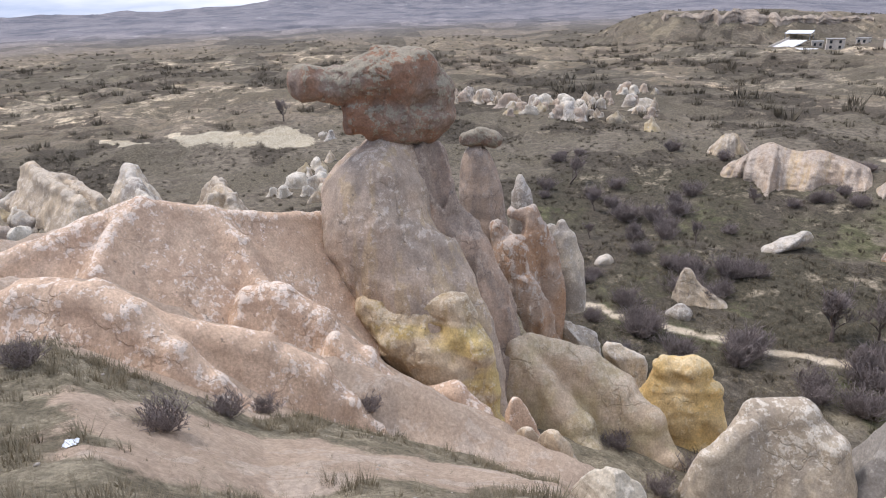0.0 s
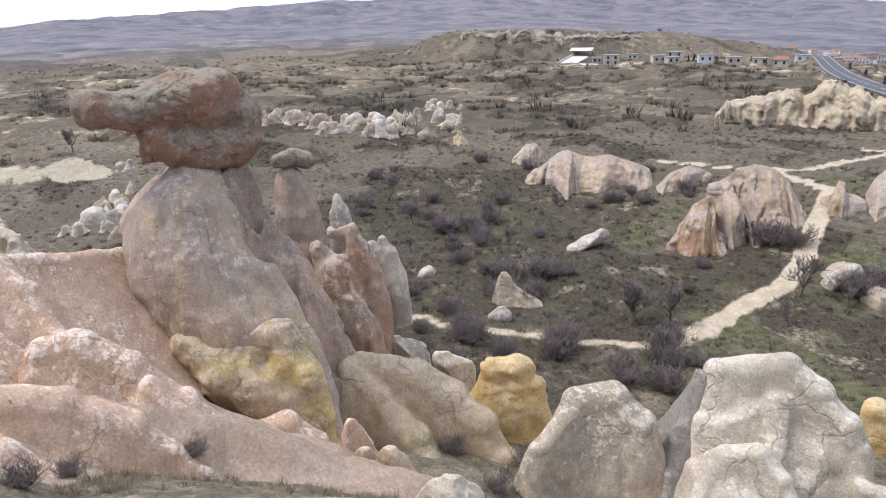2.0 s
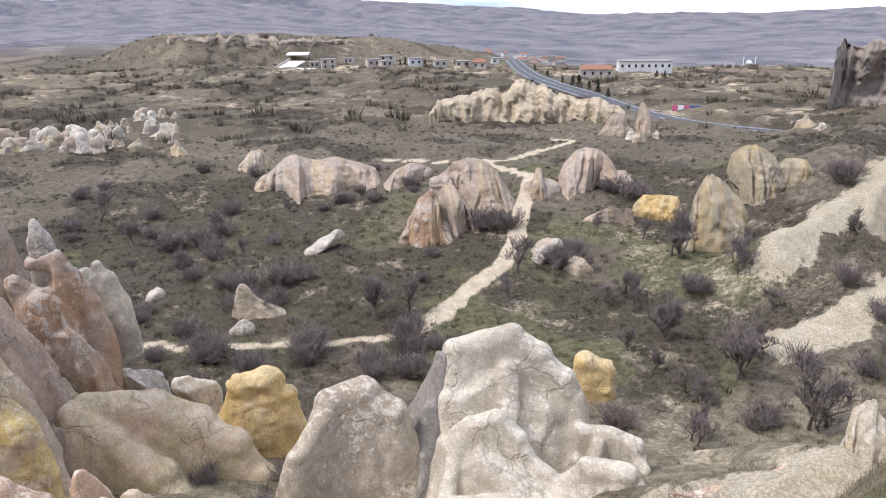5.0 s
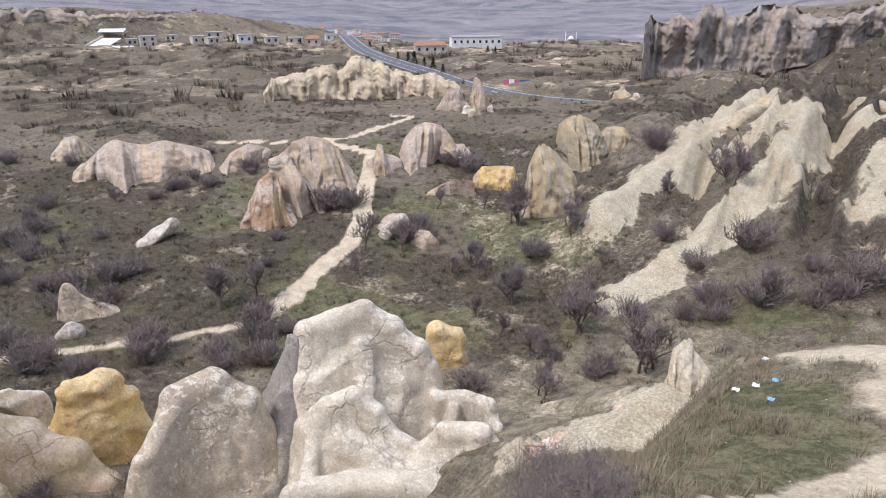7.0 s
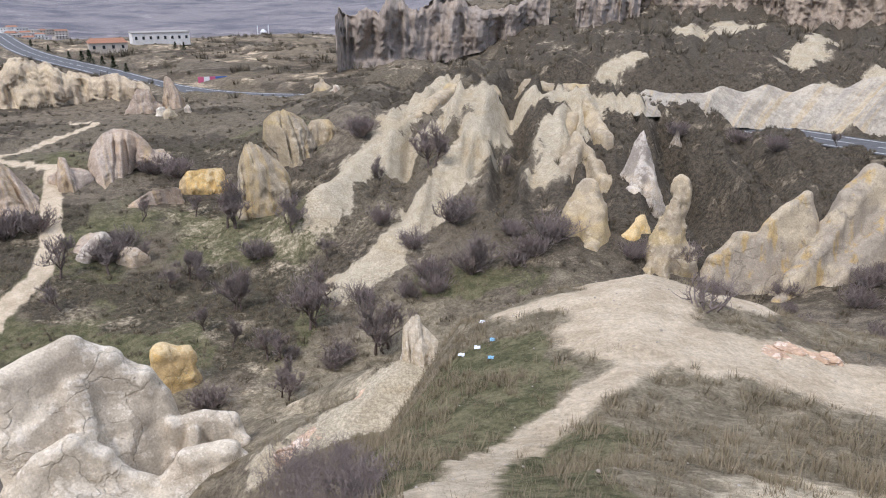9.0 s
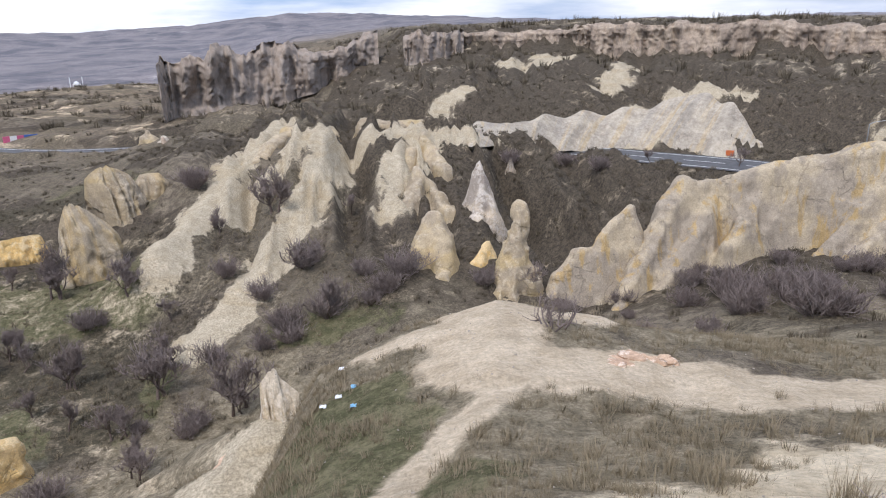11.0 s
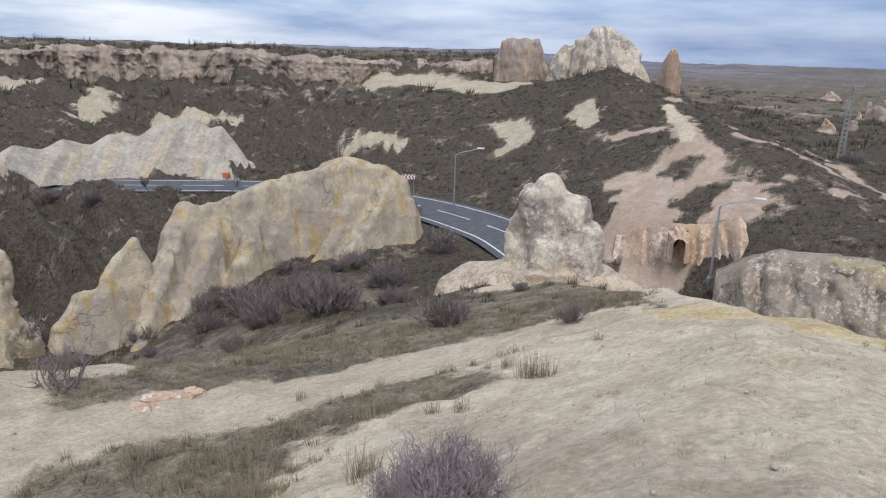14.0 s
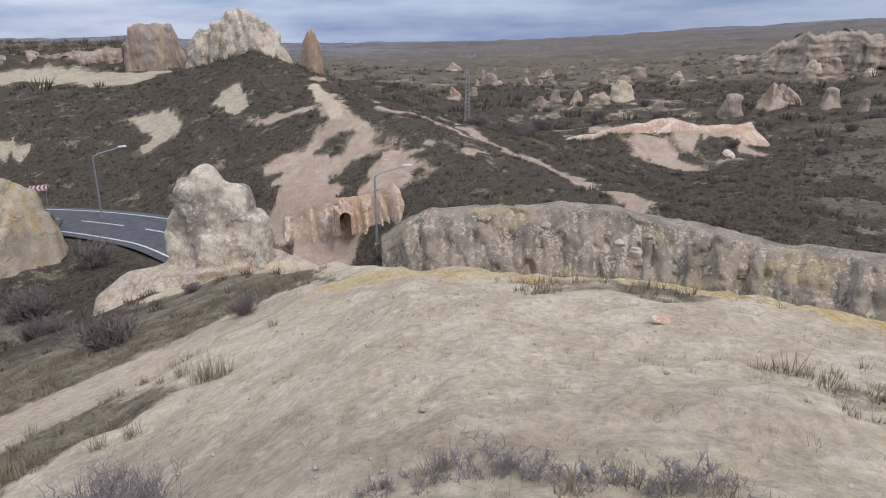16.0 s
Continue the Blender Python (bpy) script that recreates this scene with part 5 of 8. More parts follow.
fin('outcrop', ((-57.6, 103.3, -22.18), (-56.3, 103.3, -20.21), (-55.3, 103.3, -19.68), (-53.7, 103.3, -20.62), (-52.1, 103.3, -20.38), (-49.9, 103.3, -21.3), (-48.8, 103.3, -22.18), (-48.5, 103.3, -23.65)), ((-58.0, 101.3, -24.05), (-56.4, 98.9, -24.72), (-55.1, 95.5, -25.32), (-53.8, 98.7, -25.06), (-52.2, 98.0, -24.64), (-50.2, 100.0, -24.6), (-48.9, 95.3, -24.56), (-48.3, 95.3, -24.83)), 5, 'grey', ribs=0.34, wave=2.6, rough=0.06, belly=0.06, steep=1.05)
fin('outcrop', ((-48.2, 99.3, -23.85), (-47.2, 99.2, -21.87), (-45.8, 99.2, -20.74), (-44.4, 99.2, -21.27)), ((-48.6, 91.4, -24.88), (-47.7, 93.2, -24.53), (-46.4, 95.3, -23.98), (-45.3, 97.2, -23.6)), 3, 'grey', ribs=0.34, wave=2.6, rough=0.06, belly=0.06, steep=1.05)
fin('outcrop', ((-45.9, 80.4, -23.02), (-45.3, 80.4, -21.14), (-44.1, 80.4, -20.18), (-43.6, 80.4, -21.54), (-43.4, 80.4, -23.86)), ((-46.6, 76.4, -26.44), (-45.7, 75.7, -26.41), (-44.4, 76.4, -26.36), (-43.4, 76.6, -26.37), (-42.6, 76.7, -26.1)), 3, 'orange', ribs=0.34, wave=2.6, rough=0.06, belly=0.06, steep=1.05)
fin('outcrop', ((-43.6, 82.4, -21.59), (-43.0, 82.4, -20.16), (-42.2, 82.4, -20.13), (-41.4, 82.4, -21.95), (-40.7, 82.4, -23.8)), ((-42.8, 80.2, -25.66), (-42.2, 78.7, -25.83), (-41.6, 78.7, -25.78), (-41.0, 79.4, -25.72), (-40.5, 80.0, -25.66)), 3, 'grey', ribs=0.34, wave=2.6, rough=0.06, belly=0.06, steep=1.05)
fin('outcrop', ((-43.3, 89.7, -20.44), (-42.5, 89.6, -19.16), (-41.1, 89.6, -18.12), (-39.5, 89.6, -18.79), (-38.5, 89.6, -20.2), (-37.8, 89.6, -22.13)), ((-43.1, 87.7, -21.95), (-42.0, 87.6, -23.39), (-40.7, 85.0, -24.57), (-39.5, 82.7, -24.75), (-38.4, 82.3, -24.79), (-37.3, 84.2, -24.52)), 5, 'grey', ribs=0.34, wave=2.6, rough=0.06, belly=0.06, steep=1.05)
fin('outcrop', ((-33.7, 95.3, -23.12), (-33.1, 95.3, -20.01), (-32.2, 95.3, -18.2), (-31.2, 95.3, -17.62), (-30.0, 95.3, -18.23), (-29.1, 95.3, -19.83), (-28.7, 95.3, -21.0)), ((-33.9, 87.6, -23.67), (-32.9, 87.3, -23.93), (-32.0, 87.3, -24.29), (-31.3, 90.3, -23.08), (-30.4, 93.3, -21.74), (-29.6, 93.3, -21.16), (-28.7, 93.3, -21.04)), 5, 'grey', ribs=0.34, wave=2.6, rough=0.06, belly=0.06, steep=1.05)
fin('outcrop', ((-35.6, 90.8, -21.24), (-35.3, 90.8, -19.5), (-34.9, 90.8, -19.72), (-34.7, 90.8, -21.16)), ((-35.7, 89.2, -23.55), (-35.2, 88.5, -23.66), (-34.8, 88.5, -23.52), (-34.5, 89.3, -23.22)), 2, 'grey', ribs=0.34, wave=2.6, rough=0.06, belly=0.06, steep=1.05)
fin('outcrop', ((-36.6, 73.2, -26.31), (-34.6, 73.2, -24.36), (-33.1, 73.2, -23.82)), ((-37.1, 68.8, -25.82), (-34.5, 71.2, -25.74), (-32.8, 74.2, -25.09)), 3, 'grey', ribs=0.34, wave=2.6, rough=0.06, belly=0.06, steep=1.05)
fin('outcrop', ((-33.2, 81.8, -26.12), (-31.6, 81.8, -24.3), (-30.4, 81.8, -23.21), (-29.1, 81.8, -22.36), (-27.5, 81.8, -22.33)), ((-33.0, 76.9, -25.18), (-31.5, 77.3, -24.87), (-29.9, 78.8, -24.66), (-28.7, 81.7, -24.45), (-27.1, 81.8, -24.21)), 4, 'grey', ribs=0.34, wave=2.6, rough=0.06, belly=0.06, steep=1.05)
fin('white_cut', ((10.5, 100.7, -15.15), (12.0, 105.4, -15.75), (13.1, 109.7, -15.61), (14.6, 113.6, -15.91), (15.9, 117.0, -15.0), (17.6, 119.9, -16.12), (19.0, 122.4, -15.16), (20.8, 124.4, -16.35), (22.2, 125.9, -14.89), (24.0, 127.0, -15.66), (25.4, 127.6, -13.72), (27.2, 127.8, -13.04), (28.4, 127.5, -12.57), (29.3, 126.7, -14.23), (30.2, 125.5, -13.93), (31.3, 123.8, -17.04), (32.0, 121.7, -19.22)), ((10.2, 89.7, -14.41), (11.4, 94.4, -15.37), (12.7, 98.7, -16.27), (13.9, 102.6, -17.1), (15.2, 106.0, -17.86), (16.5, 108.9, -18.55), (17.8, 111.4, -19.17), (19.1, 113.4, -19.7), (20.4, 114.9, -20.15), (21.8, 116.0, -20.51), (23.1, 116.6, -20.78), (24.5, 116.8, -20.96), (25.9, 116.5, -21.04), (27.2, 115.7, -21.03), (28.6, 114.5, -20.92), (30.0, 112.8, -20.71), (31.4, 110.7, -20.4)), 10, 'cut', ribs=0.24, wave=3.4, rough=0.035, belly=0.0, steep=1.05, ends=0.2, n=110)


# rock masses: rounded crests and knobs grown together, then worn
def whale(flare, *points):
    """A rounded crest through (bearing, distance, height of its axis, radius), its flanks spreading by flare towards the foot."""
    return True, flare, np.array([(*pt(a, d, z), r) for a, d, z, r in points])


def knob(*points):
    """A rounded limb of rock through (bearing, distance, height, radius)."""
    return False, 0.0, np.array([(*pt(a, d, z), r) for a, d, z, r in points])


def limb_field(P, limb, deep):
    standing, flare, line = limb
    best = np.full(P.shape[:-1], 1e9, np.float32)
    for a, b in zip(line[:-1].astype(np.float32), line[1:].astype(np.float32)):
        v = b[:3] - a[:3]
        if standing:
            u = np.clip(((P[..., 0] - a[0]) * v[0] + (P[..., 1] - a[1]) * v[1]) / (v[0] ** 2 + v[1] ** 2 + 1e-9), 0, 1)
        else:
            u = np.clip(((P - a[:3]) @ v) / (v @ v), 0, 1)
        dx, dy, dz = (P[..., i] - a[i] - u * v[i] for i in range(3))
        r = a[3] + u * (b[3] - a[3])
        if standing:
            r = r + flare * np.clip(-dz, 0, deep)
            dz = np.maximum(dz, 0)
        best = np.minimum(best, np.sqrt(dx * dx + dy * dy + dz * dz) - r)
    return best


def skin(F, org, h):
    """The surface where F is nought, on a grid of step h: corners and faces."""
    ins = F < 0
    n = np.array(F.shape) - 1
    near = np.zeros(n, np.int8)
    for c in itertools.product((0, 1), repeat=3):
        near += ins[c[0]:n[0] + c[0], c[1]:n[1] + c[1], c[2]:n[2] + c[2]]
    cells = np.argwhere((near > 0) & (near < 8))
    idx = np.full(n, -1)
    idx[tuple(cells.T)] = np.arange(len(cells))
    total, count = np.zeros((len(cells), 3)), np.zeros(len(cells))
    for axis in range(3):
        for c in itertools.product((0, 1), repeat=2):
            o = np.insert(np.array(c), axis, 0)
            e = o.copy()
            e[axis] = 1
            f0, f1 = F[tuple((cells + o).T)], F[tuple((cells + e).T)]
            cross = (f0 < 0) != (f1 < 0)
            u = np.where(cross, f0 / np.where(cross, f0 - f1, 1), 0)
            p = np.repeat(o[None].astype(float), len(cells), 0)
            p[:, axis] += u
            total += p * cross[:, None]
            count += cross
    verts = org + h * (cells + total / count[:, None])
    faces = []
    for axis in range(3):
        lo, hi = [slice(1, -1)] * 3, [slice(1, -1)] * 3
        lo[axis], hi[axis] = slice(0, -1), slice(1, None)
        a, b = ins[tuple(lo)], ins[tuple(hi)]
        at = np.argwhere(a != b)
        flip = a[tuple(at.T)]
        k = at + 1
        k[:, axis] -= 1
        s1, s2 = np.zeros(3, int), np.zeros(3, int)
        s1[(axis + 1) % 3] = 1
        s2[(axis + 2) % 3] = 1
        q = np.stack([idx[tuple((k - w_).T)] for w_ in (s1 + s2, s2, 0 * s1, s1)], -1)
        faces.append(np.where(flip[:, None], q, q[:, ::-1]))
    return verts, np.concatenate(faces)


MASSES = [0]


def mass(name, mat, limbs, holder="", res=0.15, join=0.3, rough=0.1, flute=0.1, beds=0.0, foot=0.0, deep=6.0, chip=0.05, label=""):
    """One worn rock grown from its limbs."""
    MASSES[0] += 1
    seed = 400 + 7 * MASSES[0]
    lo, hi = np.full(3, 1e9), np.full(3, -1e9)
    for standing, flare, line in limbs:
        r = line[:, 3:4] + flare * deep + 0.6
        lo = np.minimum(lo, (line[:, :3] - r).min(0))
        hi = np.maximum(hi, (line[:, :3] + np.array((1, 1, 0)) * r + np.array((0, 0, 1)) * (line[:, 3:4] + 0.8)).max(0))
        if standing or foot:
            lo[2] = max(lo[2], line[:, 2].min() - foot - line[-1, 3])
    lo[2] = min(lo[2], min(line[:, 2].min() for _, _, line in limbs) - foot)
    n = np.ceil((hi - lo) / res).astype(int) + 2
    P = np.stack(np.meshgrid(*(lo[i] + res * np.arange(n[i]) for i in range(3)), indexing="ij"), -1).astype(np.float32)
    F = None
    for limb in limbs:
        if foot and not limb[0]:
            low = limb[2][-1].copy()
            low[2] -= foot + 1
            limb = (False, 0.0, np.vstack((limb[2], low)))
        f = limb_field(P, limb, deep)
        if F is None:
            F = f
        else:
            k = np.clip(0.5 + 0.5 * (F - f) / join, 0, 1)
            F = F + (f - F) * k - join * k * (1 - k)
    band = np.abs(F) < 0.25 + 1.1 * (rough + flute + beds + chip)
    q = P[band]
    wave = max(2.2, 13 * res)
    worn = 0.7 * rough * fbm(q / wave, 3, seed, 0.4) + 0.35 * rough * (np.abs(fbm(q / (0.5 * wave), 2, seed + 3)) - 0.3) + 0.07 * rough * fbm(q / (0.13 * wave), 2, seed + 4)
    if chip:
        step = 4.0 * fbm(q / (0.55 * wave), 3, seed + 11, 0.45)
        worn += chip * 0.16 * (np.floor(step) + smooth(0.72, 1.0, step - np.floor(step)))
        crack = np.abs(fbm(q / (0.8 * wave), 2, seed + 12))
        worn += 0.45 * chip * smooth(0.07, 0.0, crack)
    if flute:
        worn += 1.3 * flute * (np.abs(fbm(q / (0.6 * wave) * np.array((1, 1, 0.12)), 3, seed + 5, 0.4)) - 0.25)
    if beds:
        lay = fbm(np.stack((q[:, 0] / (3 * wave), q[:, 1] / (3 * wave), q[:, 2] / (0.4 * wave)), -1), 2, seed + 6)
        worn += beds * (np.abs(lay) - 0.25)
    F[band] += worn
    v, f = skin(F, lo, res)
    words = {"chimney": ("fairy_chimney", "tall grey fairy chimney with a red-brown caprock", "rock formation"),
             "small": ("fairy_chimney", "slim brown fairy chimney with a small caprock", "rock formation")}
    base = np.array((limbs[0][2][-1][0], limbs[0][2][-1][1], v[:, 2].min()))
    if holder:
        if holder not in HOLDERS:
            HOLDERS[holder] = empty(words[holder][0], base, words[holder][1], words[holder][2])
        ob = mesh_object(name, v - np.array(HOLDERS[holder].location), f, ROCK[mat], HOLDERS[holder])
        if label:
            ob["label"] = label
        return ob
    ob = mesh_object(name, v - base, f, ROCK[mat])
    ob.location = base
    words, category = WHAT[name]
    return tagged(ob, words.format(HUE[mat]), category, group={"tuff_cone": "cones on the slope", "outcrop": "outcrops in the valley"}.get(name, ""))


mass('trunk', 'trunk', [
    knob((-86, 38, -8.83, 2), (-87.3, 37.3, -10.21, 2.9), (-87.3, 36.5, -12.25, 3.1), (-85, 35.6, -14.7, 3.1), (-83.4, 34.8, -17.16, 3), (-81.2, 33.8, -19.88, 2.3), (-79.3, 33, -21.79, 1.6)),
    knob((-82, 35.2, -12.66, 0.9), (-80.5, 34.6, -14.44, 1), (-79.3, 33.8, -16.78, 1.1), (-78.1, 33, -19.13, 1.1), (-77.1, 32.4, -21.42, 0.8)),
], holder='chimney', res=0.12, join=0.5, rough=0.24, flute=0.16, chip=0.08)
mass('flank', 'flank', [
    knob((-82.6, 38.8, -8.64, 1.25), (-81.6, 38.2, -11.68, 1.4), (-79.7, 37.4, -14.22, 1.6), (-77.8, 36.6, -17.11, 1.6), (-76.8, 35.6, -19.9, 1.4), (-76.2, 34.6, -22.31, 1)),
    knob((-84.1, 38.2, -8.14, 1), (-83.2, 37.6, -10.45, 1), (-82.3, 37, -12.63, 0.9)),
], holder='chimney', res=0.12, join=0.12, rough=0.16, flute=0.42, chip=0.09)
mass('lower_block', 'block', [
    knob((-88.4, 33.8, -15.23, 1), (-85.8, 33, -16.48, 1.5), (-82.9, 32.4, -17.97, 1.7), (-79.5, 31.8, -19.59, 1.4), (-77.6, 31.2, -21.07, 0.8)),
    knob((-84.5, 33.2, -15.49, 1), (-81.1, 33, -15.03, 1.1), (-79.4, 32.2, -16.96, 1.1), (-77.9, 31.5, -19.26, 0.9)),
], holder='chimney', res=0.11, join=0.35, rough=0.16, flute=0.16, beds=0.05, chip=0.24)
mass('caprock', 'hat', [
    knob((-92.2, 37.4, -3.89, 0.95), (-89.6, 37.6, -4.06, 1.2), (-86.9, 38, -3.95, 1.55), (-83.7, 38.2, -3.94, 1.6), (-82.3, 38.4, -4.36, 1.2)),
    knob((-88.1, 37.6, -5.73, 1.15), (-85.3, 38, -6.04, 1.35), (-82.8, 38.4, -6.02, 1.35)),
    knob((-86, 39.6, -3.72, 1.3), (-83.7, 39.8, -3.86, 1.3)),
    knob((-87.1, 39.6, -5.6, 1.4), (-83.4, 39.9, -5.76, 1.4)),
], holder='chimney', res=0.09, join=0.45, rough=0.36, flute=0.0, beds=0.10, chip=0.26, label='red-brown caprock with lichen on top')
mass('trunk', 'brown', [
    knob((-78.4, 48, -10.83, 1.25), (-78.2, 47.6, -12.99, 1.6), (-77.6, 47, -16.2, 1.5), (-77, 46.6, -20.45, 1.2)),
], holder='small', res=0.16, join=0.2, rough=0.14, flute=0.16)
mass('caprock', 'hat', [
    knob((-79.4, 47.7, -9.1, 0.62), (-78.3, 47.8, -8.99, 0.72), (-77.2, 47.7, -9.23, 0.6)),
], holder='small', res=0.10, join=0.2, rough=0.2, flute=0.0, beds=0.10, chip=0.14, label='red-brown caprock with lichen on top')
mass('tuff_pillar', 'orange', [
    knob((-76.9, 44.2, -14.43, 0.5), (-75.7, 43.8, -15.91, 1.1), (-74.5, 43.2, -18.13, 1.3), (-73.3, 42.6, -20.15, 1.1), (-72.6, 42.2, -21.42, 0.7)),
    knob((-75.6, 45, -13.7, 0.45), (-74.1, 44.8, -13.65, 0.6), (-73.2, 44.6, -15.8, 1), (-72.4, 44.2, -18.96, 1.1), (-71.7, 43.6, -21.24, 0.8)),
], res=0.14, join=0.10, rough=0.22, flute=0.5, foot=1.5, chip=0.16)
mass('tuff_cone', 'pale', [
    knob((-71.2, 47.4, -15.15, 0.4), (-71.1, 47.2, -16.27, 0.95), (-70.8, 46.9, -18.1, 1.2), (-70.3, 46.6, -19.95, 1)),
    knob((-72.3, 47.8, -15.85, 0.5), (-72.1, 47.6, -17.29, 0.8)),
], res=0.15, join=0.10, rough=0.2, flute=0.15, foot=1.5)
mass('tuff_cone', 'pale', [
    knob((-74.9, 50, -12.41, 0.4), (-74.8, 49.8, -13.65, 0.8), (-74.7, 49.6, -14.9, 0.9)),
], res=0.16, join=0.10, rough=0.2, flute=0.15, foot=2)
mass('buttress', 'buttress', [
    whale(0.3, (-75.1, 35.2, -18.64, 0.7), (-72.6, 34.2, -20.27, 0.9), (-69.6, 32.8, -22.18, 1), (-68.1, 31.8, -23.01, 0.8)),
    whale(0.3, (-73.9, 35.8, -19, 0.9), (-69, 35.6, -19.94, 1.2), (-65.9, 35, -21.01, 1.2), (-63.2, 34.2, -22.28, 1.1), (-61.1, 33.2, -23.86, 0.9)),
], res=0.14, join=0.16, rough=0.10, flute=0.10, foot=4)
mass('pinnacle', 'pinkgrey', [
    knob((-94.9, 37.2, -11.27, 0.6), (-94.6, 36.8, -12.7, 1.5), (-93.5, 36.2, -14.56, 2), (-92, 35.6, -16.99, 1.9), (-90.4, 35, -19.3, 1.4)),
], res=0.14, join=0.3, rough=0.16, flute=0.14, foot=2)
mass('pinnacle', 'pinkgrey', [
    knob((-102.9, 34.8, -10.73, 0.5), (-102.5, 34.3, -11.99, 1.45), (-102.5, 33.7, -13.41, 1.75), (-102.6, 33, -14.91, 1.6)),
], res=0.14, join=0.3, rough=0.10, flute=0.06, foot=2)
mass('dome_rock', 'pink', [
    whale(0.3, (-83.3, 29.2, -18.07, 0.6), (-81.2, 29, -17.81, 0.7), (-78.6, 28.6, -18.85, 0.6), (-77.4, 28.3, -19.41, 0.4)),
], res=0.14, join=0.3, rough=0.12, flute=0.05, foot=2.5)
mass('pink_ridge', 'pink', [
    whale(0.85, (-117, 32, -10.01, 0.8), (-113.8, 32.5, -9.69, 0.8), (-109.9, 32.8, -8.99, 0.7), (-105.9, 33, -8.46, 0.6), (-102, 34, -9.43, 0.6), (-97, 35.5, -10.5, 0.6), (-92.4, 37.5, -11.36, 0.6)),
    whale(0.6, (-105.9, 33, -8.36, 0.5), (-108.2, 31.5, -8.87, 0.4), (-109.9, 29.6, -9.92, 0.5)),
    whale(0.6, (-100.8, 34, -9.59, 0.5), (-98.8, 32.8, -10.76, 0.5), (-97.7, 31.2, -12.36, 0.6)),
    whale(0.6, (-104.5, 33.2, -8.81, 0.4), (-105.7, 31.2, -10.06, 0.4)),
], res=0.2, join=0.5, rough=0.10, flute=0.14, foot=5, deep=7)
mass('pink_ridge', 'pink', [
    whale(0.55, (-118.6, 27, -9.75, 0.8), (-114.5, 26, -9.23, 0.9), (-110.6, 24.6, -9.24, 0.9), (-108.3, 23.8, -9.74, 0.8), (-105.7, 22.6, -10.79, 0.7), (-103.2, 21.8, -11.97, 0.6), (-100.4, 21.2, -12.84, 0.5)),
    whale(0.5, (-108.2, 25, -10.02, 0.7), (-103.7, 24.8, -11.42, 0.8), (-98.5, 24.5, -12.27, 0.8), (-94.1, 24, -13.51, 0.8), (-91.6, 23.6, -14.59, 0.7), (-89.3, 23.2, -15.67, 0.5)),
], res=0.16, join=0.35, rough=0.10, flute=0.12, foot=4, deep=5)
mass('pink_ridge', 'pink', [
    whale(0.5, (-99, 29.6, -12.33, 0.7), (-96.5, 29.4, -12.4, 0.9), (-93.4, 28.7, -13.51, 0.9), (-89.8, 27.9, -15.17, 0.9), (-87, 27.3, -16.47, 0.8), (-81.9, 26.6, -17.78, 0.8), (-75.9, 26, -19.12, 0.7), (-69.6, 25.6, -19.55, 0.5)),
    whale(0.5, (-91.8, 27, -13.74, 0.6), (-88.2, 25.8, -16.02, 0.6), (-83.1, 25, -17.68, 0.6), (-78.2, 24.4, -18.39, 0.5)),
], res=0.16, join=0.35, rough=0.10, flute=0.12, foot=4, deep=5)
mass('yellow_boulder', 'yellow', [
    whale(0.22, (-61.8, 38, -20.85, 0.9), (-59.6, 38.2, -20.85, 0.95), (-58, 38, -22.09, 0.7)),
], res=0.14, join=0.4, rough=0.34, flute=0.1, beds=0.12, foot=4, chip=0.24)
mass('round_boulder', 'round', [
    whale(0.36, (-54, 31.8, -19.13, 0.9), (-51.1, 32, -18.89, 1), (-48.4, 31.5, -19.89, 0.8)),
    whale(0.3, (-54.8, 30.8, -19.28, 0.5), (-57.7, 29.6, -20.63, 0.6)),
], res=0.12, join=0.7, rough=0.12, flute=0.08, foot=5, chip=0.05)
mass('yellow_boulder', 'yellow', [
    whale(0.1, (-30.5, 44, -23.12, 0.8), (-29.1, 44, -23.8, 0.85), (-28.4, 43.8, -25.26, 0.6)),
], res=0.14, join=0.4, rough=0.34, flute=0.1, beds=0.1, foot=4, chip=0.2)
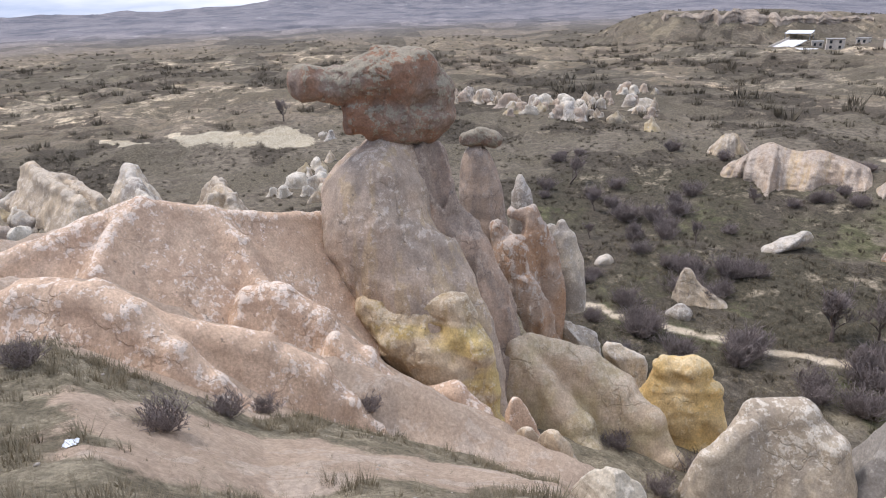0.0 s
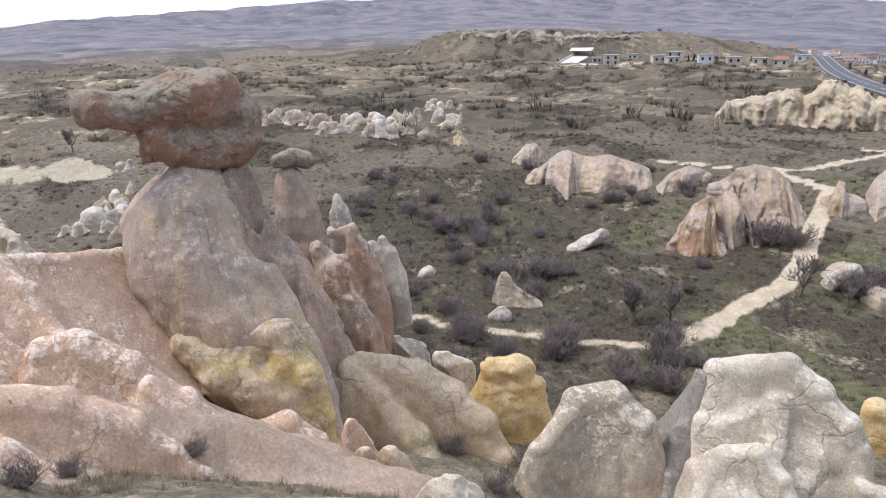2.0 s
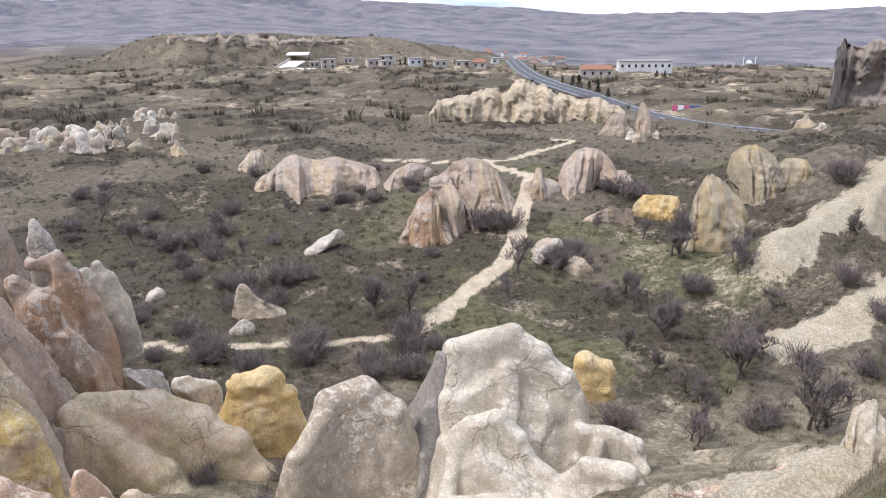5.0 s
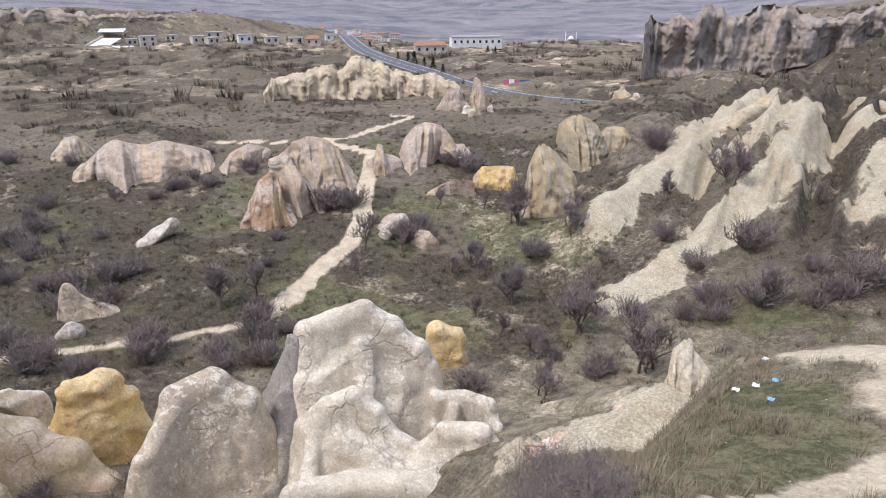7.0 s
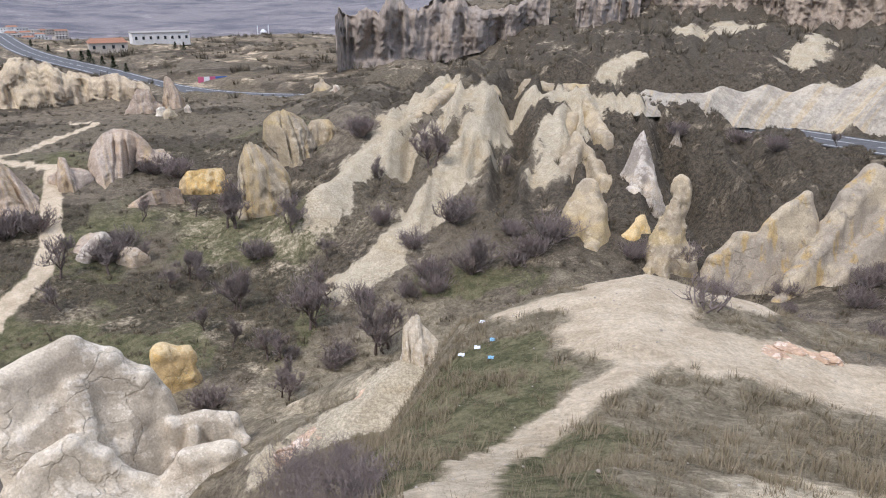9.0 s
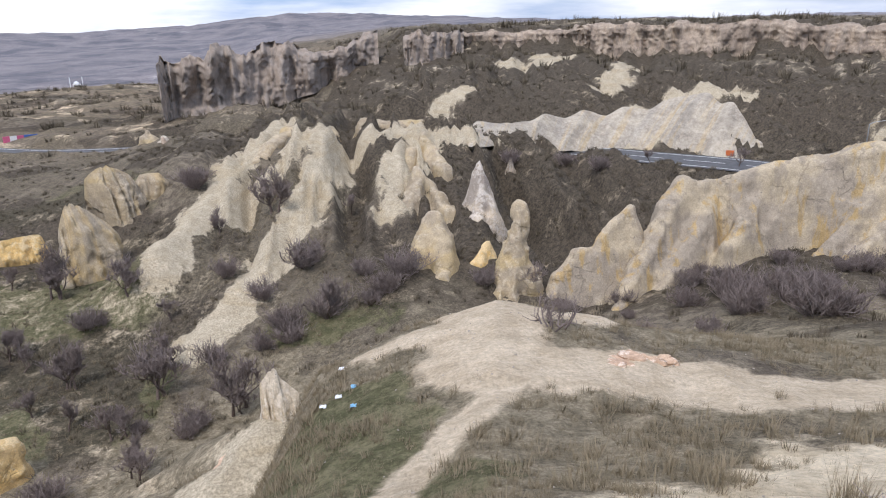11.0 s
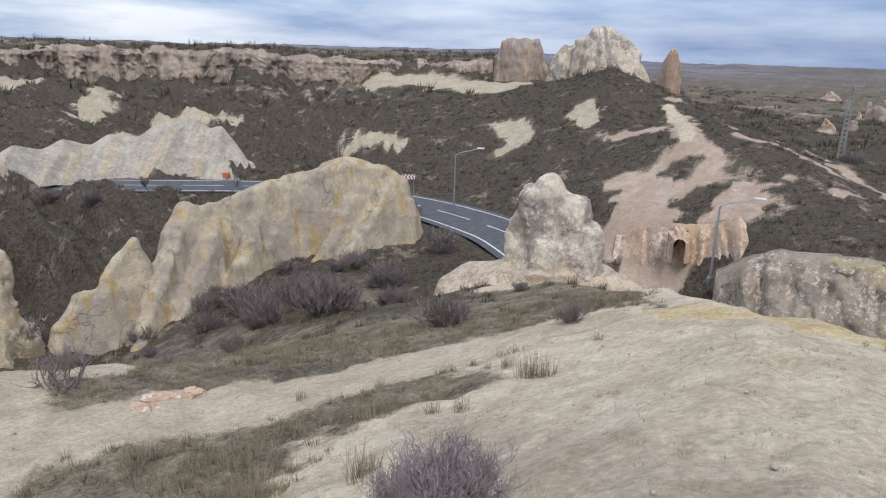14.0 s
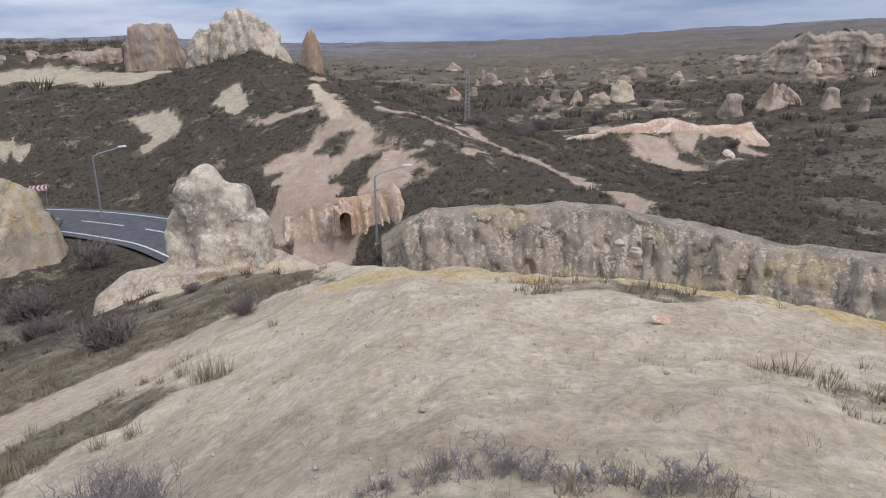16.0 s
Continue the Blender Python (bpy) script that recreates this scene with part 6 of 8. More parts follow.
mass('great_boulder', 'white', [
    whale(0.24, (-42.2, 33.4, -17.28, 0.7), (-39.4, 33.8, -17.14, 0.9), (-37.3, 34, -16.72, 0.8), (-34.8, 33.8, -17.71, 0.8), (-32.5, 33.5, -18.88, 0.7), (-31.2, 33.2, -19.93, 0.5)),
    whale(0.22, (-42.5, 33.2, -17.36, 0.6), (-43.1, 32.2, -19.51, 0.5), (-43.5, 31.2, -21.59, 0.5), (-44.1, 29.8, -23.3, 0.5), (-44.7, 28.6, -24.37, 0.5)),
    whale(0.34, (-36.7, 33, -18.32, 0.45), (-39.1, 32.5, -18.67, 0.4), (-41.8, 31.9, -19.5, 0.4)),
    whale(0.2, (-31.6, 33.2, -19.58, 0.5), (-31, 32.4, -21.17, 0.45), (-30.9, 31.6, -22.57, 0.4)),
    whale(0.22, (-43, 30.4, -21.26, 0.5), (-40.9, 30.5, -20.08, 0.6), (-38.5, 30.5, -19.69, 0.6), (-36.5, 30.2, -20.53, 0.5), (-34.6, 29.7, -21.75, 0.4), (-32.4, 29.4, -22.43, 0.45), (-29.6, 29.4, -21.51, 0.7), (-26.3, 29.4, -21.41, 0.7), (-24.3, 29.2, -22.16, 0.4)),
    whale(0.3, (-37.5, 32.6, -18.06, 0.5), (-37.2, 31.2, -19.96, 0.5)),
    whale(0.3, (-42.1, 30.3, -20.43, 0.5), (-43, 28.8, -21.98, 0.5), (-43.5, 27.6, -22.99, 0.5)),
    whale(0.45, (-45.1, 27, -22.44, 0.6), (-39.3, 27.2, -22.58, 0.8), (-31.9, 27.2, -22.88, 0.8), (-26.8, 27.2, -23.16, 0.7), (-23, 27, -23.68, 0.5)),
    whale(0.35, (-40.5, 33.6, -18.69, 1.1), (-37.6, 32.8, -20.32, 1.3), (-34.4, 32.8, -20.69, 1.2), (-37.3, 31, -22.48, 1.1)),
    whale(0.4, (-40.1, 29.4, -21.86, 0.9), (-33.6, 28.6, -23.17, 0.9), (-27.4, 28.6, -22.7, 0.8)),
], res=0.115, join=0.5, rough=0.08, flute=0.06, foot=4, chip=0.03)
# left flank of the great boulder: patina, with its shade painted in by darker rock
mass('boulder', 'dark', [
    whale(0.5, (-43.7, 33, -17.59, 0.45), (-44.5, 32.2, -20.08, 0.5), (-45.5, 31, -22.29, 0.5), (-46.9, 29.8, -24.02, 0.5)),
], res=0.13, join=0.3, rough=0.10, flute=0.12, foot=4)
mass('boulder', 'white', [
    whale(0.22, (-30.4, 32.2, -21.12, 0.45), (-28, 32.4, -21.22, 0.5), (-25.7, 32.2, -21.59, 0.5), (-24.7, 31.6, -22.67, 0.4)),
    whale(0.2, (-29.1, 31.6, -21.32, 0.4), (-29.4, 30.8, -22.54, 0.4)),
], res=0.12, join=0.15, rough=0.16, flute=0.12, foot=3)
mass('hillside_rib', 'cream', [
    whale(0.55, (-5.1, 101, -15.28, 1.6), (-8.3, 93, -18.33, 1.4), (-11, 85, -20.76, 1.3), (-13.7, 77, -22.21, 1.2), (-17.2, 69, -22.63, 1)),
    whale(0.55, (-2, 102, -15.93, 1.6), (-4.8, 92, -20.06, 1.8), (-7.7, 86, -22.09, 1.8), (-9.8, 82, -22.27, 1.5)),
    whale(0.6, (1.4, 104, -15.59, 1.8), (5.6, 103, -15.69, 1.8), (10, 101, -16.32, 1.4)),
    whale(0.5, (-2, 101, -16.2, 1.2), (-1.6, 91, -20.43, 1.3), (-1.3, 87, -21.88, 1)),
], res=0.4, join=0.5, rough=0.5, flute=0.8, foot=5, deep=5, chip=0.22)
mass('hillside_rib', 'cream', [
    whale(0.5, (-1.7, 86, -22, 1.4), (-3.8, 84, -22.01, 1.6), (-5.6, 79, -23.09, 1.2), (-7.6, 71, -24.86, 1.1), (-10.2, 64.5, -25.76, 1.1), (-14, 57.5, -26.24, 1)),
    whale(0.5, (-7.6, 62.5, -24.99, 1), (-9.7, 59, -26.25, 1.2), (-12.2, 55.5, -27.52, 1)),
], res=0.3, join=0.4, rough=0.4, flute=0.6, foot=4, deep=4, chip=0.2)
mass('tuff_cone', 'cream', [
    whale(0.36, (5.8, 87, -13.93, 0.8), (6.7, 84, -15.63, 1), (7.6, 81, -17.16, 1)),
    whale(0.36, (5.3, 86, -15.02, 0.8), (4.3, 82, -17.23, 1)),
], res=0.25, join=0.3, rough=0.26, flute=0.5, foot=4, chip=0.2)
mass('tuff_cone', 'cream', [
    whale(0.36, (5.6, 74, -15.61, 0.8), (5, 71, -17.46, 1), (4, 68, -19.56, 0.9)),
    whale(0.36, (5.7, 74, -16.01, 0.7), (7.1, 72, -18.08, 1), (8, 70, -19.24, 0.8)),
], res=0.25, join=0.3, rough=0.26, flute=0.5, foot=4, chip=0.2)
mass('tuff_cone', 'cream', [
    whale(0.36, (6.8, 60, -16.83, 0.8), (7.3, 57.5, -18.91, 1), (7.4, 55, -20.78, 0.9)),
    whale(0.36, (6.1, 59.5, -17.25, 0.6), (5.2, 56.5, -19.76, 0.7)),
], res=0.25, join=0.3, rough=0.26, flute=0.5, foot=4, chip=0.2)
mass('tuff_cone', 'pale', [
    whale(0.36, (10.6, 71, -13.8, 0.3), (10.8, 69.5, -16.27, 0.6), (10.4, 67.5, -19.21, 0.8)),
    whale(0.36, (10.9, 70, -15.59, 0.4), (11.7, 68.5, -18.4, 0.6)),
], res=0.25, join=0.3, rough=0.26, flute=0.5, foot=4, chip=0.2)
mass('tuff_pillar', 'cream', [
    knob((14.1, 57, -14.98, 0.28), (14.2, 56.7, -16.09, 0.62), (13.9, 56, -17.97, 0.9), (13.5, 55, -20.15, 1.25), (13, 54, -22.31, 1.55)),
    knob((14.5, 55.6, -18.83, 0.7), (15, 54.8, -21.31, 1)),
], res=0.15, join=0.12, rough=0.34, flute=0.6, foot=1.5, chip=0.4)
mass('dome_rock', 'yellow', [
    whale(0.36, (11.3, 59.5, -19.35, 0.5), (10.6, 58, -20.75, 0.8)),
], res=0.25, join=0.3, rough=0.26, flute=0.5, foot=4, chip=0.2)
mass('tuff_fin', 'slab', [
    whale(0.36, (23.1, 59, -15.54, 0.4), (21.8, 58, -16.82, 0.5), (20.7, 57, -17.82, 0.5)),
    whale(0.36, (20.3, 57, -18.69, 0.5), (18.9, 56.5, -19.1, 0.6), (17.5, 55.5, -20.92, 0.7), (16.5, 54, -22.81, 0.6)),
], res=0.18, join=0.2, rough=0.12, flute=0.2, foot=4)
mass('white_rock', 'patched', [
    whale(0.07, (55, 46.6, -11.08, 1), (55.7, 46.5, -9.5, 1.1), (57, 46.3, -8.9, 1.2), (58.8, 46.2, -9.93, 1.2), (60, 46, -11.85, 1.2)),
    whale(0.12, (56.8, 45.6, -9.91, 0.9), (56.6, 44.8, -12.41, 0.9)),
], res=0.14, join=0.6, rough=0.24, flute=0.10, beds=0.08, foot=5, chip=0.3)
mass('outcrop', 'tan', [
    whale(0.6, (-112.4, 104, -19.5, 1.2), (-111, 94, -20.26, 1), (-109.7, 86, -20.67, 0.8)),
    whale(0.6, (-110.2, 96, -20.08, 0.9), (-108.3, 87, -20.81, 0.7)),
], res=0.3, join=0.3, rough=0.5, flute=0.6, foot=3, deep=4, chip=0.3)
mass('outcrop', 'tan', [
    whale(0.6, (-100, 92, -20.91, 0.8), (-99.4, 87, -21.36, 0.7), (-98.7, 83, -21.66, 0.6)),
    whale(0.5, (-99.4, 90, -21.1, 0.6), (-100.2, 84, -21.42, 0.6)),
], res=0.25, join=0.3, rough=0.5, flute=0.6, foot=3, deep=4, chip=0.3)
mass('outcrop', 'pale', [
    whale(0.6, (-106, 98, -20.04, 0.9), (-105.9, 91, -20.69, 0.8), (-105.1, 86, -21.24, 0.6)),
], res=0.25, join=0.3, rough=0.5, flute=0.6, foot=3, deep=4, chip=0.3)
mass('pink_ridge', 'pink', [
    whale(1.1, (85.9, 118, -17.34, 1), (90.1, 120, -16.03, 1.3), (93.8, 124, -14.79, 1.3), (96, 126, -16.45, 1), (99.3, 130, -15.67, 1)),
    whale(0.9, (93.9, 123, -14.65, 0.9), (92.3, 112, -16.59, 0.9)),
    whale(0.9, (96.2, 125, -16.4, 0.9), (98.6, 110, -18.02, 0.9)),
], res=0.5, join=0.6, rough=0.5, flute=0.5, foot=9, deep=9, chip=0.1)
mass('tuff_ridge', 'slab', [
    whale(0.3, (21.8, 52, -23.31, 0.6), (23.1, 54.5, -21.71, 0.8), (24.6, 58, -19.03, 1), (26, 61, -16.08, 1), (27.2, 63, -14.48, 1.1), (29.5, 64, -14.68, 1.1), (32.2, 65, -13.79, 1.2), (36.3, 66.3, -12.58, 1.2), (40, 67.2, -11.24, 1.1), (42.8, 67.2, -11.79, 0.9), (44.4, 67, -12.75, 0.7), (45.1, 66.2, -14.45, 0.5)),
    whale(0.34, (29.3, 63.6, -14.79, 0.9), (28.2, 60.6, -18.06, 0.9), (26.5, 57, -21.16, 0.8), (25.4, 54.5, -23.28, 0.6)),
    whale(0.34, (32.7, 64.6, -14.11, 0.9), (31.8, 62, -17.14, 0.9), (30.8, 60, -18.9, 0.7)),
    whale(0.34, (40.5, 66.6, -12.47, 0.9), (39.3, 64.4, -15.84, 0.9), (37.5, 61.4, -19.15, 0.7)),
    whale(0.34, (43.3, 66.6, -12.8, 0.7), (41.4, 64, -16.86, 0.9), (39, 61.6, -19.25, 0.7)),
], res=0.2, join=0.55, rough=0.20, flute=0.42, foot=4, deep=7, chip=0.04)


def cliff(name, label, mat, points, depth=8.0, step=1.0, flute=1.6, seed=1, lean=0.12, jag=0.10, rubble=0.16):
    """A fluted rock wall through (bearing, distance, top, foot), its top running back from the edge."""
    pts = np.array([(*pt(a, d, t), EYE_Z + f) for a, d, t, f in points])
    run = np.concatenate(((0,), np.cumsum(np.hypot(*np.diff(pts[:, :2], axis=0).T))))
    n = int(run[-1] / step)
    q = np.linspace(0, run[-1], n)
    x, y, t, f = (np.interp(q, run, pts[:, i]) for i in range(4))
    out = np.stack((x, y), -1)
    out = -out / np.linalg.norm(out, axis=1)[:, None]
    t = t + jag * (t - f) * (fbm(np.stack((q / 9.0, 0 * q, 0 * q), -1), 5, seed, 0.6) + 0.5 * np.floor(2 * fbm(np.stack((q / 6.0, 0 * q, 0 * q), -1), 2, seed + 3)))
    rows = 56
    v = np.linspace(0, 1, rows)
    Q, V = np.meshgrid(q, v, indexing="ij")
    zz = t[:, None] + (f[:, None] - 2.0 - t[:, None]) * V
    Qw = Q + 1.2 * flute * fbm(np.stack((Q / 9.0, 0 * Q, zz / 60.0), -1).reshape(-1, 3), 2, seed + 9).reshape(Q.shape)
    pp = np.stack((Qw / (2.0 * flute), 0 * Q, zz / (14.0 * flute)), -1).reshape(-1, 3)
    fl = fbm(pp, 5, seed + 1, 0.55).reshape(Q.shape)
    fl2 = fbm(np.stack((Q / 1.5, 0 * Q, zz / 2.6), -1).reshape(-1, 3), 4, seed + 2, 0.6).reshape(Q.shape)
    push = flute * 1.3 * fbm(np.stack((Q / 17.0, 0 * Q, zz / 30.0), -1).reshape(-1, 3), 3, seed + 8).reshape(Q.shape)
    slabs = 3.0 * fbm(np.stack((Q / (1.7 * flute), 0 * Q, zz / (5.0 * flute)), -1).reshape(-1, 3), 3, seed + 12, 0.5).reshape(Q.shape)
    push += 0.42 * flute * (np.floor(slabs) + smooth(0.8, 1.0, slabs - np.floor(slabs)))
    ledges = fbm(np.stack((Q / 14.0, 0 * Q, zz / 1.6), -1).reshape(-1, 3), 2, seed + 13).reshape(Q.shape)
    push += 0.16 * flute * ledges
    push += flute * 0.9 * (np.abs(fl) - 0.2) + rubble * flute * fl2 + lean * (t - f)[:, None] * V * 1.5 - 0.8 * flute * smooth(0.12, 0.0, V)
    px, py = x[:, None] + out[:, 0:1] * push, y[:, None] + out[:, 1:2] * push
    back = 4
    bx = np.stack([x - out[:, 0] * depth * (k + 1) / back for k in range(back)], 1)[:, ::-1]
    by = np.stack([y - out[:, 1] * depth * (k + 1) / back for k in range(back)], 1)[:, ::-1]
    bz = np.stack([t + 0.03 * depth * fbm(np.stack((q / 3, 0 * q + k, 0 * q), -1), 3, seed + 6) - 0.25 * depth * ((k + 1) / back) ** 3 for k in range(back)], 1)[:, ::-1]
    bz[:, 0] -= 5
    P = np.concatenate((np.stack((bx, by, bz), -1), np.stack((px, py, zz), -1)), 1)
    m = P.shape[1]
    i, j = np.meshgrid(np.arange(n - 1), np.arange(m - 1), indexing="ij")
    faces = np.stack((i * m + j, (i + 1) * m + j, (i + 1) * m + j + 1, i * m + j + 1), -1).reshape(-1, 4)
    base = np.array((x.mean(), y.mean(), f.min()))
    ob = mesh_object(name, P.reshape(-1, 3) - base, faces, ROCK[mat])
    ob.location = base
    return tagged(ob, label, "cliff")


cliff("cliff", "dark grey fluted tuff cliff with caves", "cliffgrey", ((-14.2, 178, -8.4, -26), (-13.2, 184, -7.0, -25), (-9, 188, -6.2, -23), (-5, 192, -6.0, -18), (-3.6, 196, -5.0, -17), (-1, 200, -5.6, -15), (0.5, 202, -4.2, -15), (2.6, 205, -4.4, -14)), 14, 0.4, 2.4, 3)
cliff("cliff", "grey cliff block at the end of the plateau", "cliffgrey", ((4.6, 204, -3.2, -10), (5.6, 200, -2.9, -13), (7.4, 204, -2.9, -13.5), (9.4, 214, -2.6, -9)), 14, 0.4, 2.2, 4)
cliff("cliff", "brown rock rim along the plateau's edge", "cliffpale", ((8.6, 226, -3.8, -9), (14, 225, -4.0, -10), (17.6, 226, -3.8, -9), (19.4, 218, -2.3, -10), (24, 212, -2.1, -12.5), (29, 210, -2.1, -13), (33, 209, -2.3, -12), (38, 207, -3.2, -11), (43, 205, -4.2, -10.5), (48, 202, -3.8, -10), (51.6, 196, -2.8, -10)), 24, 0.4, 2.0, 5, 0.12, 0.05)
cliff("cliff", "cream fluted tuff cliff across the valley", "cliffcream", ((-44.2, 150, -20.5, -24), (-43, 156, -17.4, -25), (-40, 158, -16.6, -25), (-36, 158, -16.2, -25), (-33, 157, -16.4, -25), (-30.6, 153, -17.4, -25), (-28.4, 150, -20.5, -25)), 10, 0.35, 1.8, 6, 0.25)
cliff("cliff", "rocky end of the far flat-topped hill", "cliffpale", ((-64.4, 440, -18, -27), (-63.5, 430, -9.2, -26), (-60, 436, -10.2, -25), (-55, 450, -13.4, -25), (-50, 462, -16, -24)), 26, 1.2, 3.0, 7, 0.12)
bank = cliff("road_bank", "cut rubbly tuff bank beside the road", "bank", ((70.6, 53, -15.6, -19), (72.6, 52, -14.0, -19), (75, 51.6, -12.9, -19.4), (81, 51, -12.4, -19.6), (86, 51, -12.35, -19.6), (92, 50, -12.6, -19.4), (97, 48.4, -12.5, -19.2), (109, 45, -12.2, -18.8), (120, 44.5, -12.4, -18.6)), 6.0, 0.22, 0.5, 8, 0.9, 0.03, 1.3)
bank_r = random.Random(77)
for _k in range(60):
    _a = bank_r.uniform(73, 112)
    _t, _d = bank_r.random(), float(np.interp(_a, (73, 86, 97, 112), (51, 50.4, 47.6, 44.2)))
    _z = -12.9 - 5.2 * _t
    _r = bank_r.uniform(0.18, 0.55)
    _p, _f = loft(((_a, _d - 3.6 * _t, _z + 0.5 * _r, 0.5 * _r), (_a, _d - 3.6 * _t, _z, _r), (_a, _d - 3.6 * _t, _z - 0.5 * _r, 0.9 * _r)), 0.9, 20, 1200 + _k, 0.2, 0.1, 0.3)
    mesh_object("stone", _p - np.array(bank.location), _f, ROCK[bank_r.choice(("pale", "bank", "grey", "bank"))], bank)
cliff("cliff", "brown pinnacled cliff on the far slope", "cliffpale", ((97, 350, -11, -16), (99.3, 340, -9, -16), (101, 334, -4.5, -16), (103, 330, -0.5, -15), (105, 326, 2.0, -14), (107, 322, 3.6, -14), (118, 320, 6, -14)), 20, 1.2, 4.0, 9, 0.4)


# fields of small cones
def cone_mesh(seed, tall, mat):
    lv = ((0, 50, tall * 0.92, 0.10 * tall), (0, 50, tall * 0.75, 0.24 * tall), (0, 50, tall * 0.4, 0.42 * tall), (0, 50, 0, 0.62 * tall))
    p, f = loft(lv, 0.85, 26, seed, 0.20, 0.18, 1.2)
    p -= pt(0, 50, 0)
    me = bpy.data.meshes.new("eroded_cone")
    me.from_pydata([tuple(v) for v in p], [], [tuple(q) for q in f])
    me.polygons.foreach_set("use_smooth", np.ones(len(me.polygons), bool))
    me.materials.append(ROCK[mat])
    return me


CONES = [cone_mesh(300 + i, 1.0, m) for i, m in enumerate(("pale", "cream", "white", "tan", "grey", "pale"))]
DULL = [cone_mesh(320 + i, 1.0, m) for i, m in enumerate(("brown", "tan", "orange", "brown"))]
rng = random.Random(5)


def cone_field(count, az0, az1, d0, d1, h0, h1, label, keep=None):
    made = 0
    spots = [(rng.uniform(az0, az1), d0 * (d1 / d0) ** rng.random()) for _ in range(count * 4)]
    zs = ground_at([s[0] for s in spots], [s[1] for s in spots])
    for (a, d), z in zip(spots, zs):
        x, y, _ = pt(a, d)
        if vnoise(np.array([[x / 16, y / 16, 3.3]]), 8)[0] < 0.05 or made >= count:
            continue
        made += 1
        h = rng.uniform(h0, h1) * rng.uniform(0.6, 1.2)
        ob = new("eroded_cone", rng.choice(CONES if az0 < 50 else DULL))
        ob.matrix_world = pose(x, y, z - 0.25 * h, rng.uniform(-8, 8), rng.uniform(-8, 8), rng.uniform(0, 360)) @ Matrix.Diagonal((h * rng.uniform(0.8, 1.6), h * rng.uniform(0.8, 1.3), h, 1))
        tagged(ob, label, "rock cone", "field of eroded cones")


cone_field(90, -118, -101, 64, 116, 2.2, 5.0, "small whitish eroded tuff cone in the gully")
cone_field(50, -106, -90, 84, 140, 1.8, 3.6, "small whitish eroded tuff cone in the scrub")
cone_field(95, -81, -64, 128, 200, 1.8, 4.6, "small pale eroded tuff cone beyond the valley")
cone_field(48, 76, 112, 180, 480, 3.0, 8.0, "distant pale eroded tuff cone")
cone_field(16, -28, -14, 120, 160, 1.5, 3.0, "small pale eroded tuff cone near the road")


# ---------------------------------------------------------------- highway
def strip(name, line, left, right, lift, mat, parent=None, dash=None):
    q = np.concatenate(((0,), np.cumsum(np.linalg.norm(np.diff(line, axis=0), axis=1))))
    s = np.arange(0, q[-1], 1.5)
    c = np.stack([hermite(q, line[:, i], s) for i in range(3)], -1)
    t = np.gradient(c[:, :2], axis=0)
    t /= np.linalg.norm(t, axis=1)[:, None]
    nrm = np.stack((-t[:, 1], t[:, 0]), -1)
    a, b = c.copy(), c.copy()
    a[:, :2] += nrm * left
    b[:, :2] += nrm * right
    a[:, 2] += lift
    b[:, 2] += lift
    low = np.concatenate((a, b)) - (0, 0, 0.05)
    v = np.concatenate((a, b, low))
    k = len(a)
    f = []
    for i in range(k - 1):
        if dash and (i // 2) % 3 == 2:
            continue
        f += [(i, i + 1, k + i + 1, k + i), (i, 2 * k + i, 2 * k + i + 1, i + 1), (k + i, k + i + 1, 3 * k + i + 1, 3 * k + i)]
    return mesh_object(name, v, f, mat, parent, False)


road = tagged(strip("road", HIGHWAY, 4.6, -4.6, 0.06, ASPHALT), "grey asphalt highway curving through the cutting", "road", kind="structure")
strip("edge_line", HIGHWAY, 3.75, 3.55, 0.075, ROAD_PAINT, road)
strip("edge_line", HIGHWAY, -3.55, -3.75, 0.075, ROAD_PAINT, road)
strip("centre_line", HIGHWAY, 0.09, -0.09, 0.075, ROAD_PAINT, road, dash=True)


# ---------------------------------------------------------------- built things
def bm_box(bm, cx, cy, cz, sx, sy, sz, bevel=0.0, m=None):
    r = bmesh.ops.create_cube(bm, size=1.0, matrix=(m or Matrix()) @ Matrix.Translation((cx, cy, cz)) @ Matrix.Diagonal((sx, sy, sz, 1)))
    if bevel:
        es = list({e for v in r["verts"] for e in v.link_edges})
        bmesh.ops.bevel(bm, geom=es, offset=bevel, segments=2, affect="EDGES")


def bm_rod(bm, a, b, r1, r2, seg=8):
    a, b = Vector(a), Vector(b)
    m = Matrix.Translation((a + b) / 2) @ (b - a).to_track_quat("Z", "Y").to_matrix().to_4x4()
    bmesh.ops.create_cone(bm, cap_ends=True, segments=seg, radius1=r1, radius2=r2, depth=(b - a).length, matrix=m)


def part(name, bm, mat, parent, label=""):
    me = bpy.data.meshes.new(name)
    bm.to_mesh(me)
    bm.free()
    me.materials.append(mat)
    ob = new(name, me)
    ob.parent = parent
    if label:
        ob["label"] = label
    return ob


def placed(name, az, d, label, category, turn=0.0, group="", z=None):
    """An Empty on the ground whose y axis points away from the lookout."""
    x, y, _ = pt(az, d)
    ob = empty(name, (0, 0, 0), label, category, group)
    ob.matrix_world = pose(x, y, ground_at(az, d)[0] if z is None else EYE_Z + z, 0, 0, -az + turn)
    return ob


